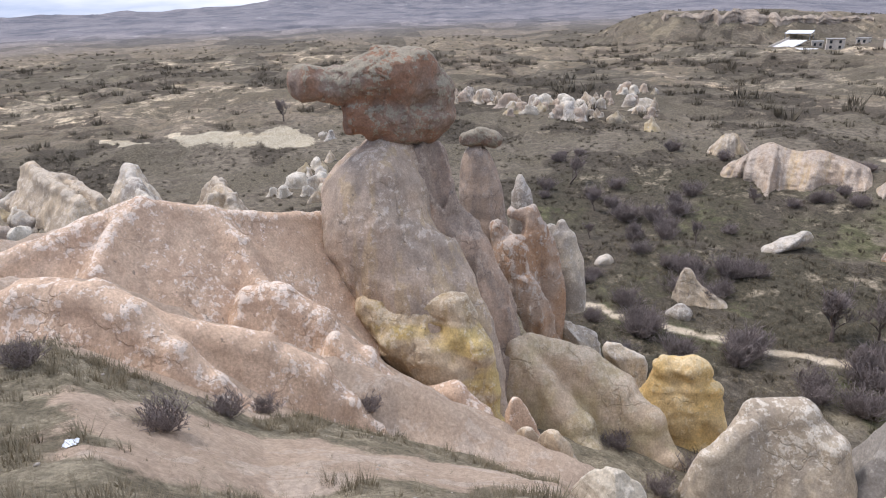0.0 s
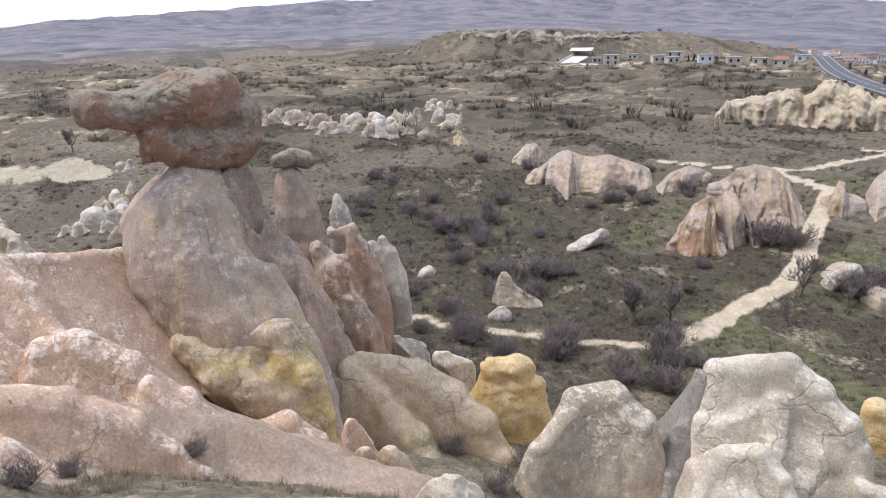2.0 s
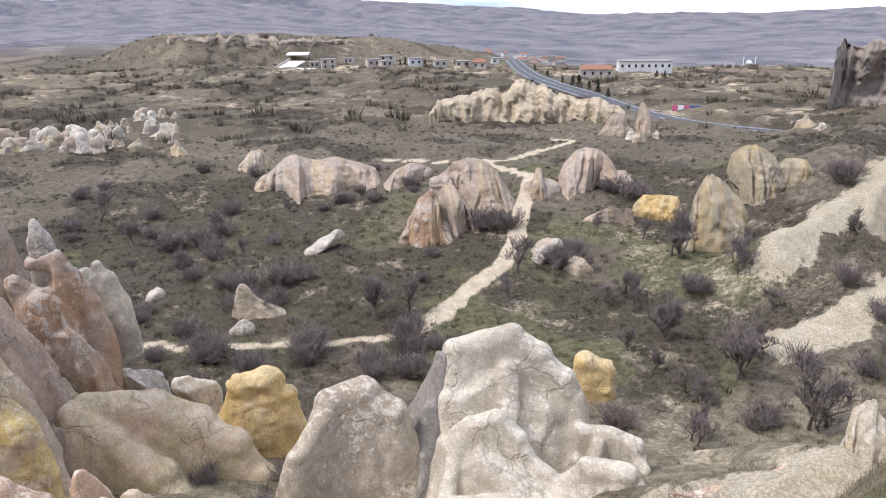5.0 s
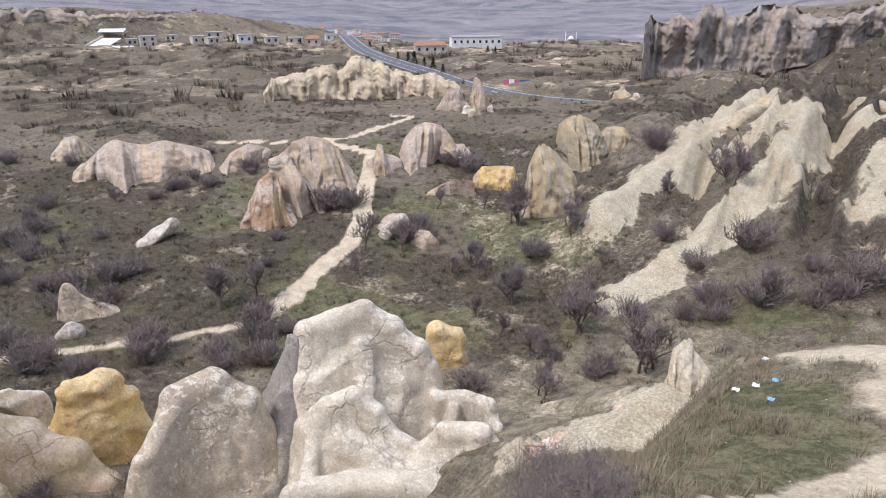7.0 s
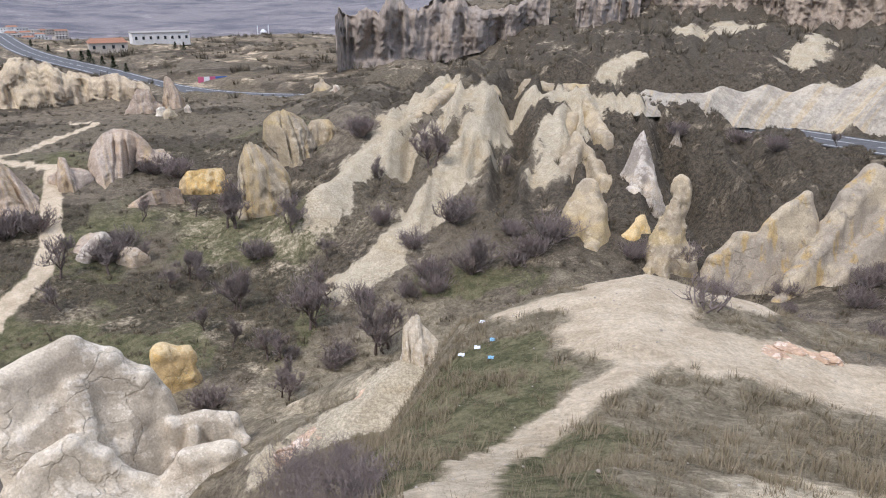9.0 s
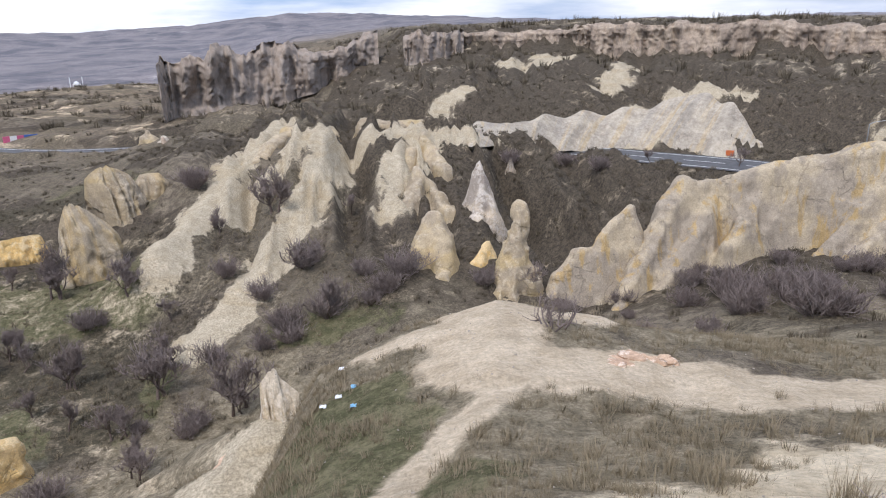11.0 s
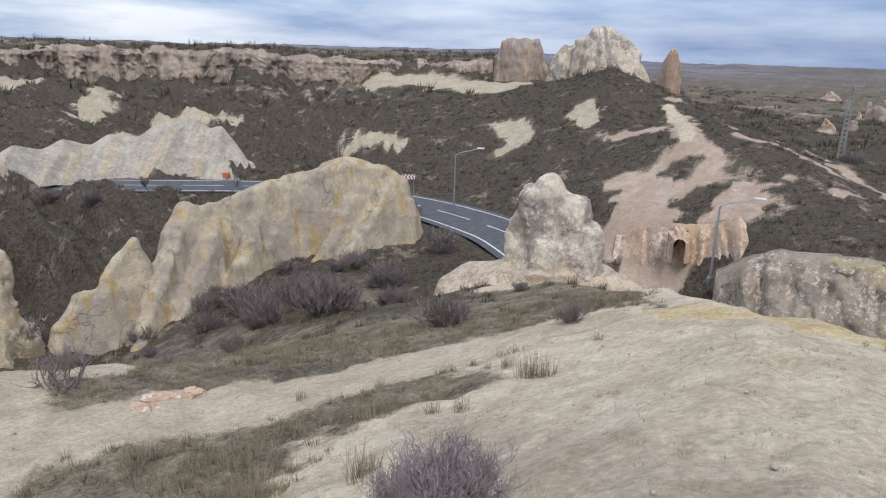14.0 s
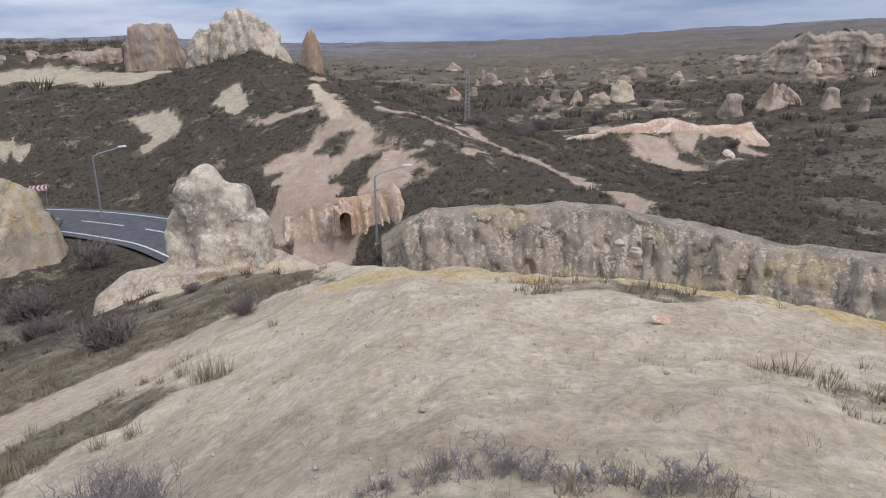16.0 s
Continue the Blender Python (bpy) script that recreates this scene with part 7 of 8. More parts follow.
def street_lamp(az, d, height, z, turn):
    ob = placed("street_lamp", az, d, "grey steel street lamp on a curved arm by the road", "street lamp", turn, "lamps along the road", z)
    bm = bmesh.new()
    bm_rod(bm, (0, 0, -0.6), (0, 0, height - 0.8), 0.10, 0.065)
    part("pole", bm, STEEL, ob)
    bm = bmesh.new()
    bm_rod(bm, (0, 0, height - 0.85), (0.5, 0, height - 0.55), 0.05, 0.045)
    bm_rod(bm, (0.5, 0, height - 0.55), (2.4, 0, height - 0.08), 0.045, 0.04)
    arm = part("arm", bm, STEEL, ob)
    bm = bmesh.new()
    bm_box(bm, 2.75, 0, height, 0.85, 0.32, 0.16, 0.06)
    part("lamp_head", bm, WHITE, arm, "pale lamp head")
    bm = bmesh.new()
    bm_box(bm, 0, 0, 0.0, 0.4, 0.4, 0.3, 0.03)
    part("footing", bm, CONCRETE, ob)


street_lamp(48.9, 76, 7.7, -18.0, 0)
street_lamp(70.2, 56.5, 6.7, -16.8, 4)
street_lamp(39.2, 120, 8.2, -23.2, 0)


def chevron_sign(az, d, z, width):
    ob = placed("chevron_sign", az, d, "red and white chevron sign at the road bend", "road sign", 0, z=z)
    bm = bmesh.new()
    bm_box(bm, 0, 0, 0, width, 0.05, 0.6, 0.01)
    part("panel", bm, WHITE, ob)
    for k in range(4):
        bm = bmesh.new()
        x0 = (k - 1.5) * width / 4
        vs = [bm.verts.new((x0 + a * width / 8, -0.032, b * 0.29)) for a, b in ((-1, 0), (0, 1), (0.9, 1), (-0.1, 0), (0.9, -1), (0, -1))]
        bm.faces.new((vs[0], vs[3], vs[2], vs[1]))
        bm.faces.new((vs[0], vs[5], vs[4], vs[3]))
        part("chevron", bm, RED, ob, "red chevron")
    for s in (-1, 1):
        bm = bmesh.new()
        bm_rod(bm, (s * width * 0.4, 0.05, -2.2), (s * width * 0.4, 0.05, 0.3), 0.04, 0.04)
        part("post", bm, STEEL, ob)


def power_pole(az, d, height, z):
    ob = placed("power_pole", az, d, "tall grey-brown lattice power pole on the slope", "power pole", 8, z=z)
    for sx in (-1, 1):
        for sy in (-1, 1):
            bm = bmesh.new()
            bm_rod(bm, (sx * 0.42, sy * 0.42, -1), (sx * 0.2, sy * 0.2, height), 0.09, 0.07, 6)
            part("leg", bm, CONCRETE, ob)
    bm = bmesh.new()
    k = 16
    for i in range(k):
        z0, z1 = height * i / k, height * (i + 1) / k
        a, b = 0.42 - 0.22 * i / k, 0.42 - 0.22 * (i + 1) / k
        for s in (-1, 1):
            bm_rod(bm, (-a * s, -a, z0), (b * s, -b, z1), 0.035, 0.035, 4)
            bm_rod(bm, (-a * s, a, z0), (b * s, b, z1), 0.035, 0.035, 4)
    part("lattice", bm, CONCRETE, ob)
    for h in (height, height - 0.7):
        bm = bmesh.new()
        bm_box(bm, 0, 0, h, 3.2 if h == height else 2.0, 0.22, 0.16)
        part("crossarm", bm, CONCRETE, ob)
    for s in (-1.4, 0, 1.4):
        bm = bmesh.new()
        bm_rod(bm, (s, 0, height + 0.08), (s, 0, height + 0.5), 0.09, 0.06, 8)
        part("insulator", bm, CONCRETE, ob)


def house(az, d, w_, l_, h_, roof="flat", mat=None, turn=0.0, label="", storeys=1):
    ob = placed("house", az, d, label or "small pale plastered house in the far village", "house", turn, "houses of the far village")
    bm = bmesh.new()
    bm_box(bm, 0, 0, h_ / 2 - 0.5, w_, l_, h_ + 1)
    part("wall", bm, mat or PLASTER, ob)
    bm = bmesh.new()
    if roof == "flat":
        bm_box(bm, 0, 0, h_ + 0.16, w_ + 0.5, l_ + 0.5, 0.3, 0.04)
        part("roof", bm, CONCRETE, ob)
    else:
        vs = [bm.verts.new(v) for v in ((-w_ / 2 - .4, -l_ / 2 - .4, h_), (w_ / 2 + .4, -l_ / 2 - .4, h_), (w_ / 2 + .4, l_ / 2 + .4, h_), (-w_ / 2 - .4, l_ / 2 + .4, h_), (-w_ / 2 + 1, 0, h_ + 1.6), (w_ / 2 - 1, 0, h_ + 1.6))]
        for f in ((0, 1, 5, 4), (1, 2, 5), (2, 3, 4, 5), (3, 0, 4), (3, 2, 1, 0)):
            bm.faces.new([vs[i] for i in f])
        part("roof", bm, TILE, ob, "red-brown tiled roof")
    n = max(2, int(w_ / 3))
    for s in range(storeys):
        for i in range(n):
            bm = bmesh.new()
            bm_box(bm, (i + 0.5) * w_ / n - w_ / 2, -l_ / 2 - 0.02, h_ * (s + 0.55) / storeys, 1.0, 0.1, 1.3)
            part("window", bm, GLASS_DARK, ob)
    return ob


chevron_sign(45.0, 88, -15.9, 1.7)
power_pole(77.7, 126, 11.0, -14.6)

# houses on the far slope
for _az, _d, _w, _l, _h, _roof, _m in ((-52.1, 372, 9, 7, 5.6, "flat", PLASTER), (-53.2, 376, 6, 6, 3.2, "flat", PLASTER), (-48.6, 362, 8, 6, 4.2, "flat", PLASTER), (-47.4, 366, 10, 6, 5.2, "flat", PLASTER),
                                       (-47.6, 350, 7, 6, 3.4, "flat", PLASTER), (-45.2, 352, 8, 6, 4.6, "flat", PLASTER_WHITE), (-43.2, 356, 8, 6, 3.6, "flat", PLASTER), (-41.4, 362, 9, 6, 3.4, "flat", PLASTER),
                                       (-40.0, 380, 9, 7, 4.0, "tiled", PLASTER), (-50.4, 380, 6, 6, 3.0, "flat", PLASTER), (-38.6, 420, 9, 7, 4.0, "flat", PLASTER_WHITE)):
    house(_az, _d + rng.uniform(-12, 30), 0.8 * _w, 0.9 * _l, 0.8 * _h, _roof, _m, rng.uniform(-25, 25), storeys=2 if _h > 5 else 1)
house(-27.2, 345, 24, 9, 4.4, "flat", PLASTER_WHITE, 10, "long white flat-roofed building in the fields")
house(-30.8, 318, 14, 8, 3.6, "tiled", PLASTER, 5, "low farmhouse with a red roof")
for _k in range(26):
    house(rng.uniform(-39.5, -33.5), rng.uniform(760, 1050), rng.uniform(9, 15), 8, rng.uniform(4, 8), rng.choice(("flat", "tiled")), rng.choice((PLASTER, PLASTER_WHITE)), rng.uniform(-40, 40), "distant pale house of the town below the hills", 2)


def forecourt(az, d):
    """A white sloping yard and a white roof beside the houses."""
    ob = placed("parking_area", az, d, "white-paved sloping car park by the houses", "car park", -20)
    tilt = Matrix.Rotation(radians(7), 4, "X")
    bm = bmesh.new()
    bm_box(bm, 0, 0, 0.9, 9, 20, 0.4, 0.1, tilt)
    bm_box(bm, 7, -11, 0.9, 18, 5, 0.4, 0.1, tilt)
    part("paving", bm, PLASTER_WHITE, ob)
    bm = bmesh.new()
    bm_box(bm, -5, 0, 1.4, 0.4, 26, 1.2, 0.05, tilt)
    part("kerb_wall", bm, PLASTER, ob)
    ob = placed("market_roof", az + 0.6, d + 52, "wide white sheet roof by the houses", "roof", -12)
    bm = bmesh.new()
    bm_box(bm, 0, 0, 3.0, 13, 8, 0.25, 0.05, Matrix.Rotation(radians(9), 4, "X"))
    part("roof_sheet", bm, WHITE, ob)
    for sx in (-6, 6):
        for sy in (-4, 4):
            bm = bmesh.new()
            bm_rod(bm, (sx, sy, -1), (sx, sy, 2.9 + 0.28 * sy), 0.15, 0.15)
            part("post", bm, STEEL, ob)


forecourt(-55.0, 378)


def mosque(az, d):
    ob = placed("mosque", az, d, "small white mosque with two thin minarets", "mosque", 0)
    bm = bmesh.new()
    bm_box(bm, 0, 0, 2.0, 9, 9, 5.0, 0.1)
    part("wall", bm, PLASTER_WHITE, ob)
    bm = bmesh.new()
    bmesh.ops.create_uvsphere(bm, u_segments=20, v_segments=10, radius=3.4, matrix=Matrix.Translation((0, 0, 4.5)))
    part("dome", bm, WHITE, ob)
    for s in (-1, 1):
        bm = bmesh.new()
        bm_rod(bm, (s * 7, 0, -1), (s * 7, 0, 11), 0.55, 0.5, 12)
        bm_rod(bm, (s * 7, 0, 11), (s * 7, 0, 13.5), 0.5, 0.03, 12)
        part("minaret", bm, WHITE, ob)
    for k in (-1, 0, 1):
        bm = bmesh.new()
        bm_box(bm, k * 2.6, -4.53, 2.4, 1.0, 0.1, 2.0)
        part("window", bm, GLASS_DARK, ob)


mosque(-19.7, 985)


def billboard(az, d, z, w_, cols):
    ob = placed("billboard", az, d, "long red and blue billboard beside the road", "billboard", 0, z=z)
    for i, c in enumerate(cols):
        bm = bmesh.new()
        bm_box(bm, (i - (len(cols) - 1) / 2) * w_ / len(cols), 0, 2.3, w_ / len(cols), 0.15, 1.6, 0.02)
        part("panel", bm, c, ob)
    for s in (-0.4, 0, 0.4):
        bm = bmesh.new()
        bm_rod(bm, (s * w_, 0.1, -2), (s * w_, 0.1, 2.0), 0.08, 0.08)
        part("post", bm, STEEL, ob)


billboard(-23.8, 186, -26.2, 7.0, (PINKSIGN, WHITE, PINKSIGN, BLUE, BLUE))


def conifer(az, d, h):
    ob = placed("conifer", az, d, "small dark evergreen tree by the road", "tree", 0, "evergreens by the far road")
    bm = bmesh.new()
    bm_rod(bm, (0, 0, -0.3), (0, 0, h * 0.5), 0.12, 0.06, 6)
    part("trunk", bm, BARK, ob)
    r = random.Random(int(az * 10 + d))
    v, f, t = [], [], []
    for i in range(260):
        u = r.random() ** 0.8
        z, q, a = h * (0.1 + 0.9 * u), 0.30 * h * (1.05 - u) * math.sqrt(r.random()), r.uniform(0, 6.283)
        c = Vector((q * math.cos(a), q * math.sin(a), z))
        k = len(v)
        for _ in range(3):
            v.append(c + Vector((r.uniform(-1, 1), r.uniform(-1, 1), r.uniform(-0.6, 0.6))) * 0.11 * h)
            t.append(r.random())
        f.append((k, k + 1, k + 2))
    mesh_object("crown", v, f, EVERGREEN, ob, False, t)


EVERGREEN = twig_material("evergreen_needles", (0.018, 0.026, 0.014), (0.05, 0.062, 0.032))
for _az, _d in ((-33.4, 262), (-32.6, 250), (-32.1, 243), (-31.3, 236), (-30.6, 224), (-34.6, 300), (-35.6, 330), (-46.4, 362), (-48.0, 372), (-44.4, 360), (-42.0, 372), (-41.0, 366), (-46.0, 352), (-26.2, 312), (-25.6, 300), (-29.8, 214)):
    conifer(_az, _d, rng.uniform(2.6, 4.6))


def carved_door(az, d, z):
    """A doorway cut into the rock face, with its worn pale surround and a back wall coloured dark for the unlit room.
    """
    ob = placed("rock_doorway", az, d, "arched doorway cut into the pink rock face", "doorway", 6, z=z)
    n = 18
    inner = [(-0.5, -0.3), *[(-0.5 * math.cos(math.pi * i / n), 1.35 + 0.5 * math.sin(math.pi * i / n)) for i in range(n + 1)], (0.5, -0.3)]
    r = random.Random(4)
    outer = [(x * 1.7 * r.uniform(0.85, 1.2), zz if zz < 0 else (zz - 0.2) * 1.4 * r.uniform(0.92, 1.08)) for x, zz in inner]
    bm = bmesh.new()
    rows = [[bm.verts.new((x, y, zz)) for x, zz in c] for c, y in ((outer, 2.4), (outer, 0.55), (inner, 0.0), (inner, 2.4))]
    for a, b in zip(rows, rows[1:]):
        for i in range(len(inner) - 1):
            bm.faces.new((a[i], a[i + 1], b[i + 1], b[i]))
    part("surround", bm, ROCK["pink"], ob)
    bm = bmesh.new()
    bm_box(bm, 0, 2.2, 0.8, 1.6, 0.1, 2.6)
    part("inner_wall", bm, SHADOWED, ob)


carved_door(67.6, 59.9, -16.6)


def cave(az, d, z, w_, h_, deep=0.9, mat="cliffcream"):
    """A small hollow in a rock face with a lip, its back coloured dark for the shade inside."""
    ob = placed("cave_opening", az, d, "small dark cave opening in the rock face", "cave", 0, "cave openings in the cliffs", z)
    n = 16
    ring = [(math.cos(2 * math.pi * i / n), math.sin(2 * math.pi * i / n)) for i in range(n)]
    bm = bmesh.new()
    rows = [[bm.verts.new((x * w_ * k, y, h_ / 2 + zz * h_ * k)) for x, zz in ring] for k, y in ((1.0, deep), (0.72, 0.0), (0.55, 0.02), (0.5, deep))]
    for a, b in zip(rows, rows[1:]):
        for i in range(n):
            bm.faces.new((a[i], a[(i + 1) % n], b[(i + 1) % n], b[i]))
    part("lip", bm, ROCK[mat], ob)
    bm = bmesh.new()
    bm.faces.new([bm.verts.new((x * w_ * 0.56, deep * 0.8, h_ / 2 + zz * h_ * 0.56)) for x, zz in ring])
    part("inner_wall", bm, SHADOWED, ob)

cave(-30.78, 42.9, -26.20, 0.55, 0.75, 0.9, "yellow")


def orange_sign(az, d):
    ob = placed("warning_sign", az, d, "small orange warning board beside the road", "road sign", 0)
    bm = bmesh.new()
    bm_box(bm, 0, 0, 1.1, 1.1, 0.06, 0.8, 0.02)
    part("board", bm, ORANGE, ob)
    bm = bmesh.new()
    bm_rod(bm, (0, 0.05, -0.3), (0, 0.05, 1.0), 0.05, 0.05)
    part("post", bm, STEEL, ob)


ORANGE = plain("orange_paint", (0.62, 0.16, 0.05), 0.5, 0, 0.4, 0.1)
orange_sign(30.3, 106)


# ---------------------------------------------------------------- plants
def tube(verts, faces, tints, pts, radii, seg, tint):
    base = len(verts)
    pts = [Vector(p) for p in pts]
    for i, p in enumerate(pts):
        t = (pts[min(i + 1, len(pts) - 1)] - pts[max(i - 1, 0)]).normalized()
        u = t.orthogonal().normalized()
        v = t.cross(u)
        for k in range(seg):
            a = 2 * math.pi * k / seg
            verts.append(p + radii[i] * (math.cos(a) * u + math.sin(a) * v))
            tints.append(tint)
    for i in range(len(pts) - 1):
        for k in range(seg):
            k2 = (k + 1) % seg
            faces.append((base + i * seg + k, base + i * seg + k2, base + (i + 1) * seg + k2, base + (i + 1) * seg + k))


def grow(r, start, way, length, radius, depth, store, spread=0.75, twist=0.28, forks=(2, 4)):
    p, w_, pts, n = Vector(start), Vector(way).normalized(), [Vector(start)], 4
    for i in range(n):
        w_ = (w_ + Vector((r.uniform(-1, 1), r.uniform(-1, 1), r.uniform(-0.5, 0.9))) * twist).normalized()
        p = p + w_ * length / n
        pts.append(p.copy())
    store.append((depth, pts, [radius * (1 - 0.55 * i / n) for i in range(n + 1)]))
    if depth == 0:
        return
    for k in range(r.randint(*forks)):
        at = pts[r.randint(1 if depth < 3 else 2, n)]
        side = Vector((r.uniform(-1, 1), r.uniform(-1, 1), r.uniform(0.05, 1.1))).normalized()
        grow(r, at, (w_ * (1 - spread) + side * spread), length * r.uniform(0.55, 0.8), radius * 0.5, depth - 1, store, spread, twist, forks)


def tree_model(seed):
    """A leafless almond tree about 1 m high at scale 1: trunk with limbs, and a crown of twigs."""
    r = random.Random(seed)
    store = []
    grow(r, (0, 0, -0.05), (r.uniform(-0.2, 0.2), r.uniform(-0.2, 0.2), 1), 0.40, 0.028, 4, store, 0.66, 0.30, (4, 5))
    tv, tf, tt, cv, cf, ct = [], [], [], [], [], []
    for depth, pts, rad in store:
        if depth >= 3:
            tube(tv, tf, tt, pts, rad, 6, 0.3)
        elif depth >= 1:
            tube(cv, cf, ct, pts, [max(q, 0.0052) for q in rad], 3, 0.3 + 0.1 * r.random())
        else:
            tube(cv, cf, ct, (pts[0], pts[2], pts[4]), (0.0050, 0.0045, 0.0032), 3, 0.4 + 0.5 * r.random())
    return tv, tf, tt, cv, cf, ct


TREES = []
for _s in range(6):
    tv, tf, tt, cv, cf, ct = tree_model(40 + _s)
    _t = empty("almond_tree", (0, 0, 0), "leafless dark-branched almond tree on the valley slope", "tree", "bare trees in the valley")
    mesh_object("trunk", tv, tf, BARK, _t)
    mesh_object("crown", cv, cf, TWIG, _t, tint=ct)
    TREES.append(_t)
USED = set()
SPOTS = []


def plant(models, az, d, height, sink=0.0, flat=1.0):
    i = rng.randrange(len(models))
    x, y, _ = pt(az, d)
    z = ground_at(az, d)[0] - sink
    m = pose(x, y, z, rng.uniform(-5, 5), rng.uniform(-5, 5), rng.uniform(0, 360))
    ob = models[i]
    if ob.name not in USED:
        USED.add(ob.name)
        ob.matrix_world = m
    else:
        ob = copy_thing(ob, m)
    ob.scale = (height * flat, height * flat, height)
    return ob


def tree(az, d, h):
    plant(TREES, az, d, max(1.8, h) * 1.5)


def shrub_model(seed, stems, mat, name, label):
    r = random.Random(seed)
    v, f, t = [], [], []
    for _ in range(stems):
        store = []
        a = r.uniform(0, 6.283)
        grow(r, (0.16 * math.cos(a) * r.random(), 0.16 * math.sin(a) * r.random(), -0.05), (math.cos(a) * r.uniform(0.3, 1.1), math.sin(a) * r.uniform(0.3, 1.1), 0.9), r.uniform(0.3, 0.5), 0.012, 2, store, 0.6, 0.35, (3, 4))
        for depth, pts, rad in store:
            tube(v, f, t, (pts[0], pts[2], pts[4]), [max(q, 0.0062) for q in (rad[0], rad[2], rad[4])], 3, r.random())
    ob = empty(name, (0, 0, 0), label, "shrub", "dormant shrubs")
    mesh_object("crown", v, f, mat, ob, tint=t)
    return ob


SHRUBS = [shrub_model(70 + i, 42, TWIG, "shrub", "dense dark leafless shrub on the slope") for i in range(5)]


def shrub(az, d, h):
    plant(SHRUBS, az, d, max(0.8, h) * 1.1, flat=1.25)


tree(-70.5, 99.0, 3.8)
tree(-68.4, 87.6, 2.2)
tree(-65.0, 76.3, 2.0)
tree(-68.7, 77.4, 1.0)
tree(-56.1, 92.2, 2.0)
tree(-49.3, 58.7, 3.8)
tree(-46.3, 60.3, 3.1)
tree(-93.9, 167.8, 4.3)
tree(-61.7, 87.2, 2.2)
tree(-60.2, 76.0, 2.0)
tree(-36.8, 67.4, 3.8)
tree(-37.2, 62.2, 2.4)
tree(-33.4, 67.6, 3.2)
tree(-23.4, 71.1, 3.3)
tree(-23.6, 54.7, 2.6)
tree(-26.9, 63.7, 2.2)
tree(-17.1, 48.5, 3.1)
tree(-20.6, 44.4, 2.1)
tree(-20.0, 38.9, 1.5)
tree(-11.2, 43.8, 1.9)
tree(-49.6, 58.7, 3.0)
tree(-47.4, 54.8, 1.9)
tree(-62.0, 86.8, 2.2)
tree(-65.2, 73.8, 1.6)
tree(-23.4, 71.3, 3.0)
tree(-26.3, 77.9, 2.3)
tree(-30.4, 77.5, 2.3)
tree(-18.6, 66.2, 2.5)
tree(-27.5, 63.8, 2.5)
tree(-23.9, 55.0, 2.6)
tree(-26.8, 51.8, 1.6)
tree(-17.2, 48.3, 2.9)
tree(-15.8, 61.0, 2.1)
tree(-21.1, 44.4, 1.9)
tree(-20.2, 37.9, 1.8)
tree(-10.7, 44.3, 3.4)
tree(-6.4, 70.8, 3.3)
tree(-11.0, 74.0, 1.9)
tree(-30.8, 69.6, 1.8)
tree(-24.7, 48.1, 1.4)
tree(-29.0, 62.5, 1.6)
tree(-16.0, 52.1, 2.7)
tree(-24.0, 71.8, 3.7)
tree(-18.7, 65.3, 2.8)
tree(-3.0, 51.6, 3.1)
tree(-24.2, 55.3, 2.8)
tree(-27.5, 64.6, 2.2)
tree(-17.8, 48.1, 3.5)
tree(-21.8, 44.5, 2.1)
tree(-20.8, 38.9, 1.5)
tree(-6.9, 73.0, 3.7)
tree(-11.1, 73.6, 1.9)
tree(-11.9, 43.8, 3.4)
tree(-26.8, 61.7, 2.1)
tree(-0.3, 75.9, 1.9)
tree(24.4, 103.6, 1.8)
tree(31.0, 100.9, 2.6)
shrub(-65.5, 59.0, 2.3)
shrub(-63.9, 53.7, 2.8)
shrub(-68.3, 56.5, 1.2)
shrub(-55.0, 54.7, 2.6)
shrub(-60.9, 63.4, 2.7)
shrub(-59.0, 62.7, 2.4)
shrub(-50.1, 50.1, 2.1)
shrub(-46.3, 48.8, 2.5)
shrub(-61.0, 67.7, 2.3)
shrub(-57.1, 67.8, 2.6)
shrub(-46.8, 55.2, 2.4)
shrub(-63.6, 84.8, 2.5)
shrub(-65.9, 85.2, 2.6)
shrub(-99.0, 21.0, 0.7)
shrub(-102.4, 17.1, 0.4)
shrub(-89.5, 23.8, 0.2)
shrub(-107.8, 13.2, 0.3)
shrub(-116.5, 17.3, 0.3)
shrub(-57.9, 32.2, 1.7)
shrub(-54.4, 32.9, 1.7)
shrub(-61.7, 28.6, 1.2)
shrub(-65.7, 32.6, 1.3)
shrub(-88.2, 36.1, 0.9)
shrub(-46.2, 57.1, 2.0)
shrub(-55.9, 53.2, 2.7)
shrub(-49.8, 48.3, 1.9)
shrub(-46.6, 48.3, 2.1)
shrub(-64.2, 52.8, 2.3)
shrub(-68.3, 55.1, 1.4)
shrub(-60.3, 67.2, 2.3)
shrub(-57.4, 68.1, 2.6)
shrub(-62.2, 67.9, 1.7)
shrub(-39.6, 80.4, 3.4)
shrub(-37.6, 79.8, 3.1)
shrub(-29.0, 92.2, 3.2)
shrub(-27.2, 89.3, 3.1)
shrub(-44.0, 53.2, 1.6)
shrub(-32.1, 72.9, 2.5)
shrub(-33.1, 70.1, 3.0)
shrub(-27.3, 39.8, 2.0)
shrub(-6.6, 52.4, 2.7)
shrub(-8.8, 50.2, 1.7)
shrub(-20.9, 64.4, 1.4)
shrub(-15.1, 43.4, 1.7)
shrub(-2.9, 52.1, 2.7)
shrub(-8.3, 57.6, 2.2)
shrub(-11.0, 62.9, 2.2)
shrub(-4.5, 60.7, 3.1)
shrub(-13.1, 51.4, 2.0)
shrub(-12.5, 84.9, 2.5)
shrub(-22.0, 64.7, 2.2)
shrub(-6.3, 49.9, 1.9)
shrub(0.9, 52.2, 1.8)
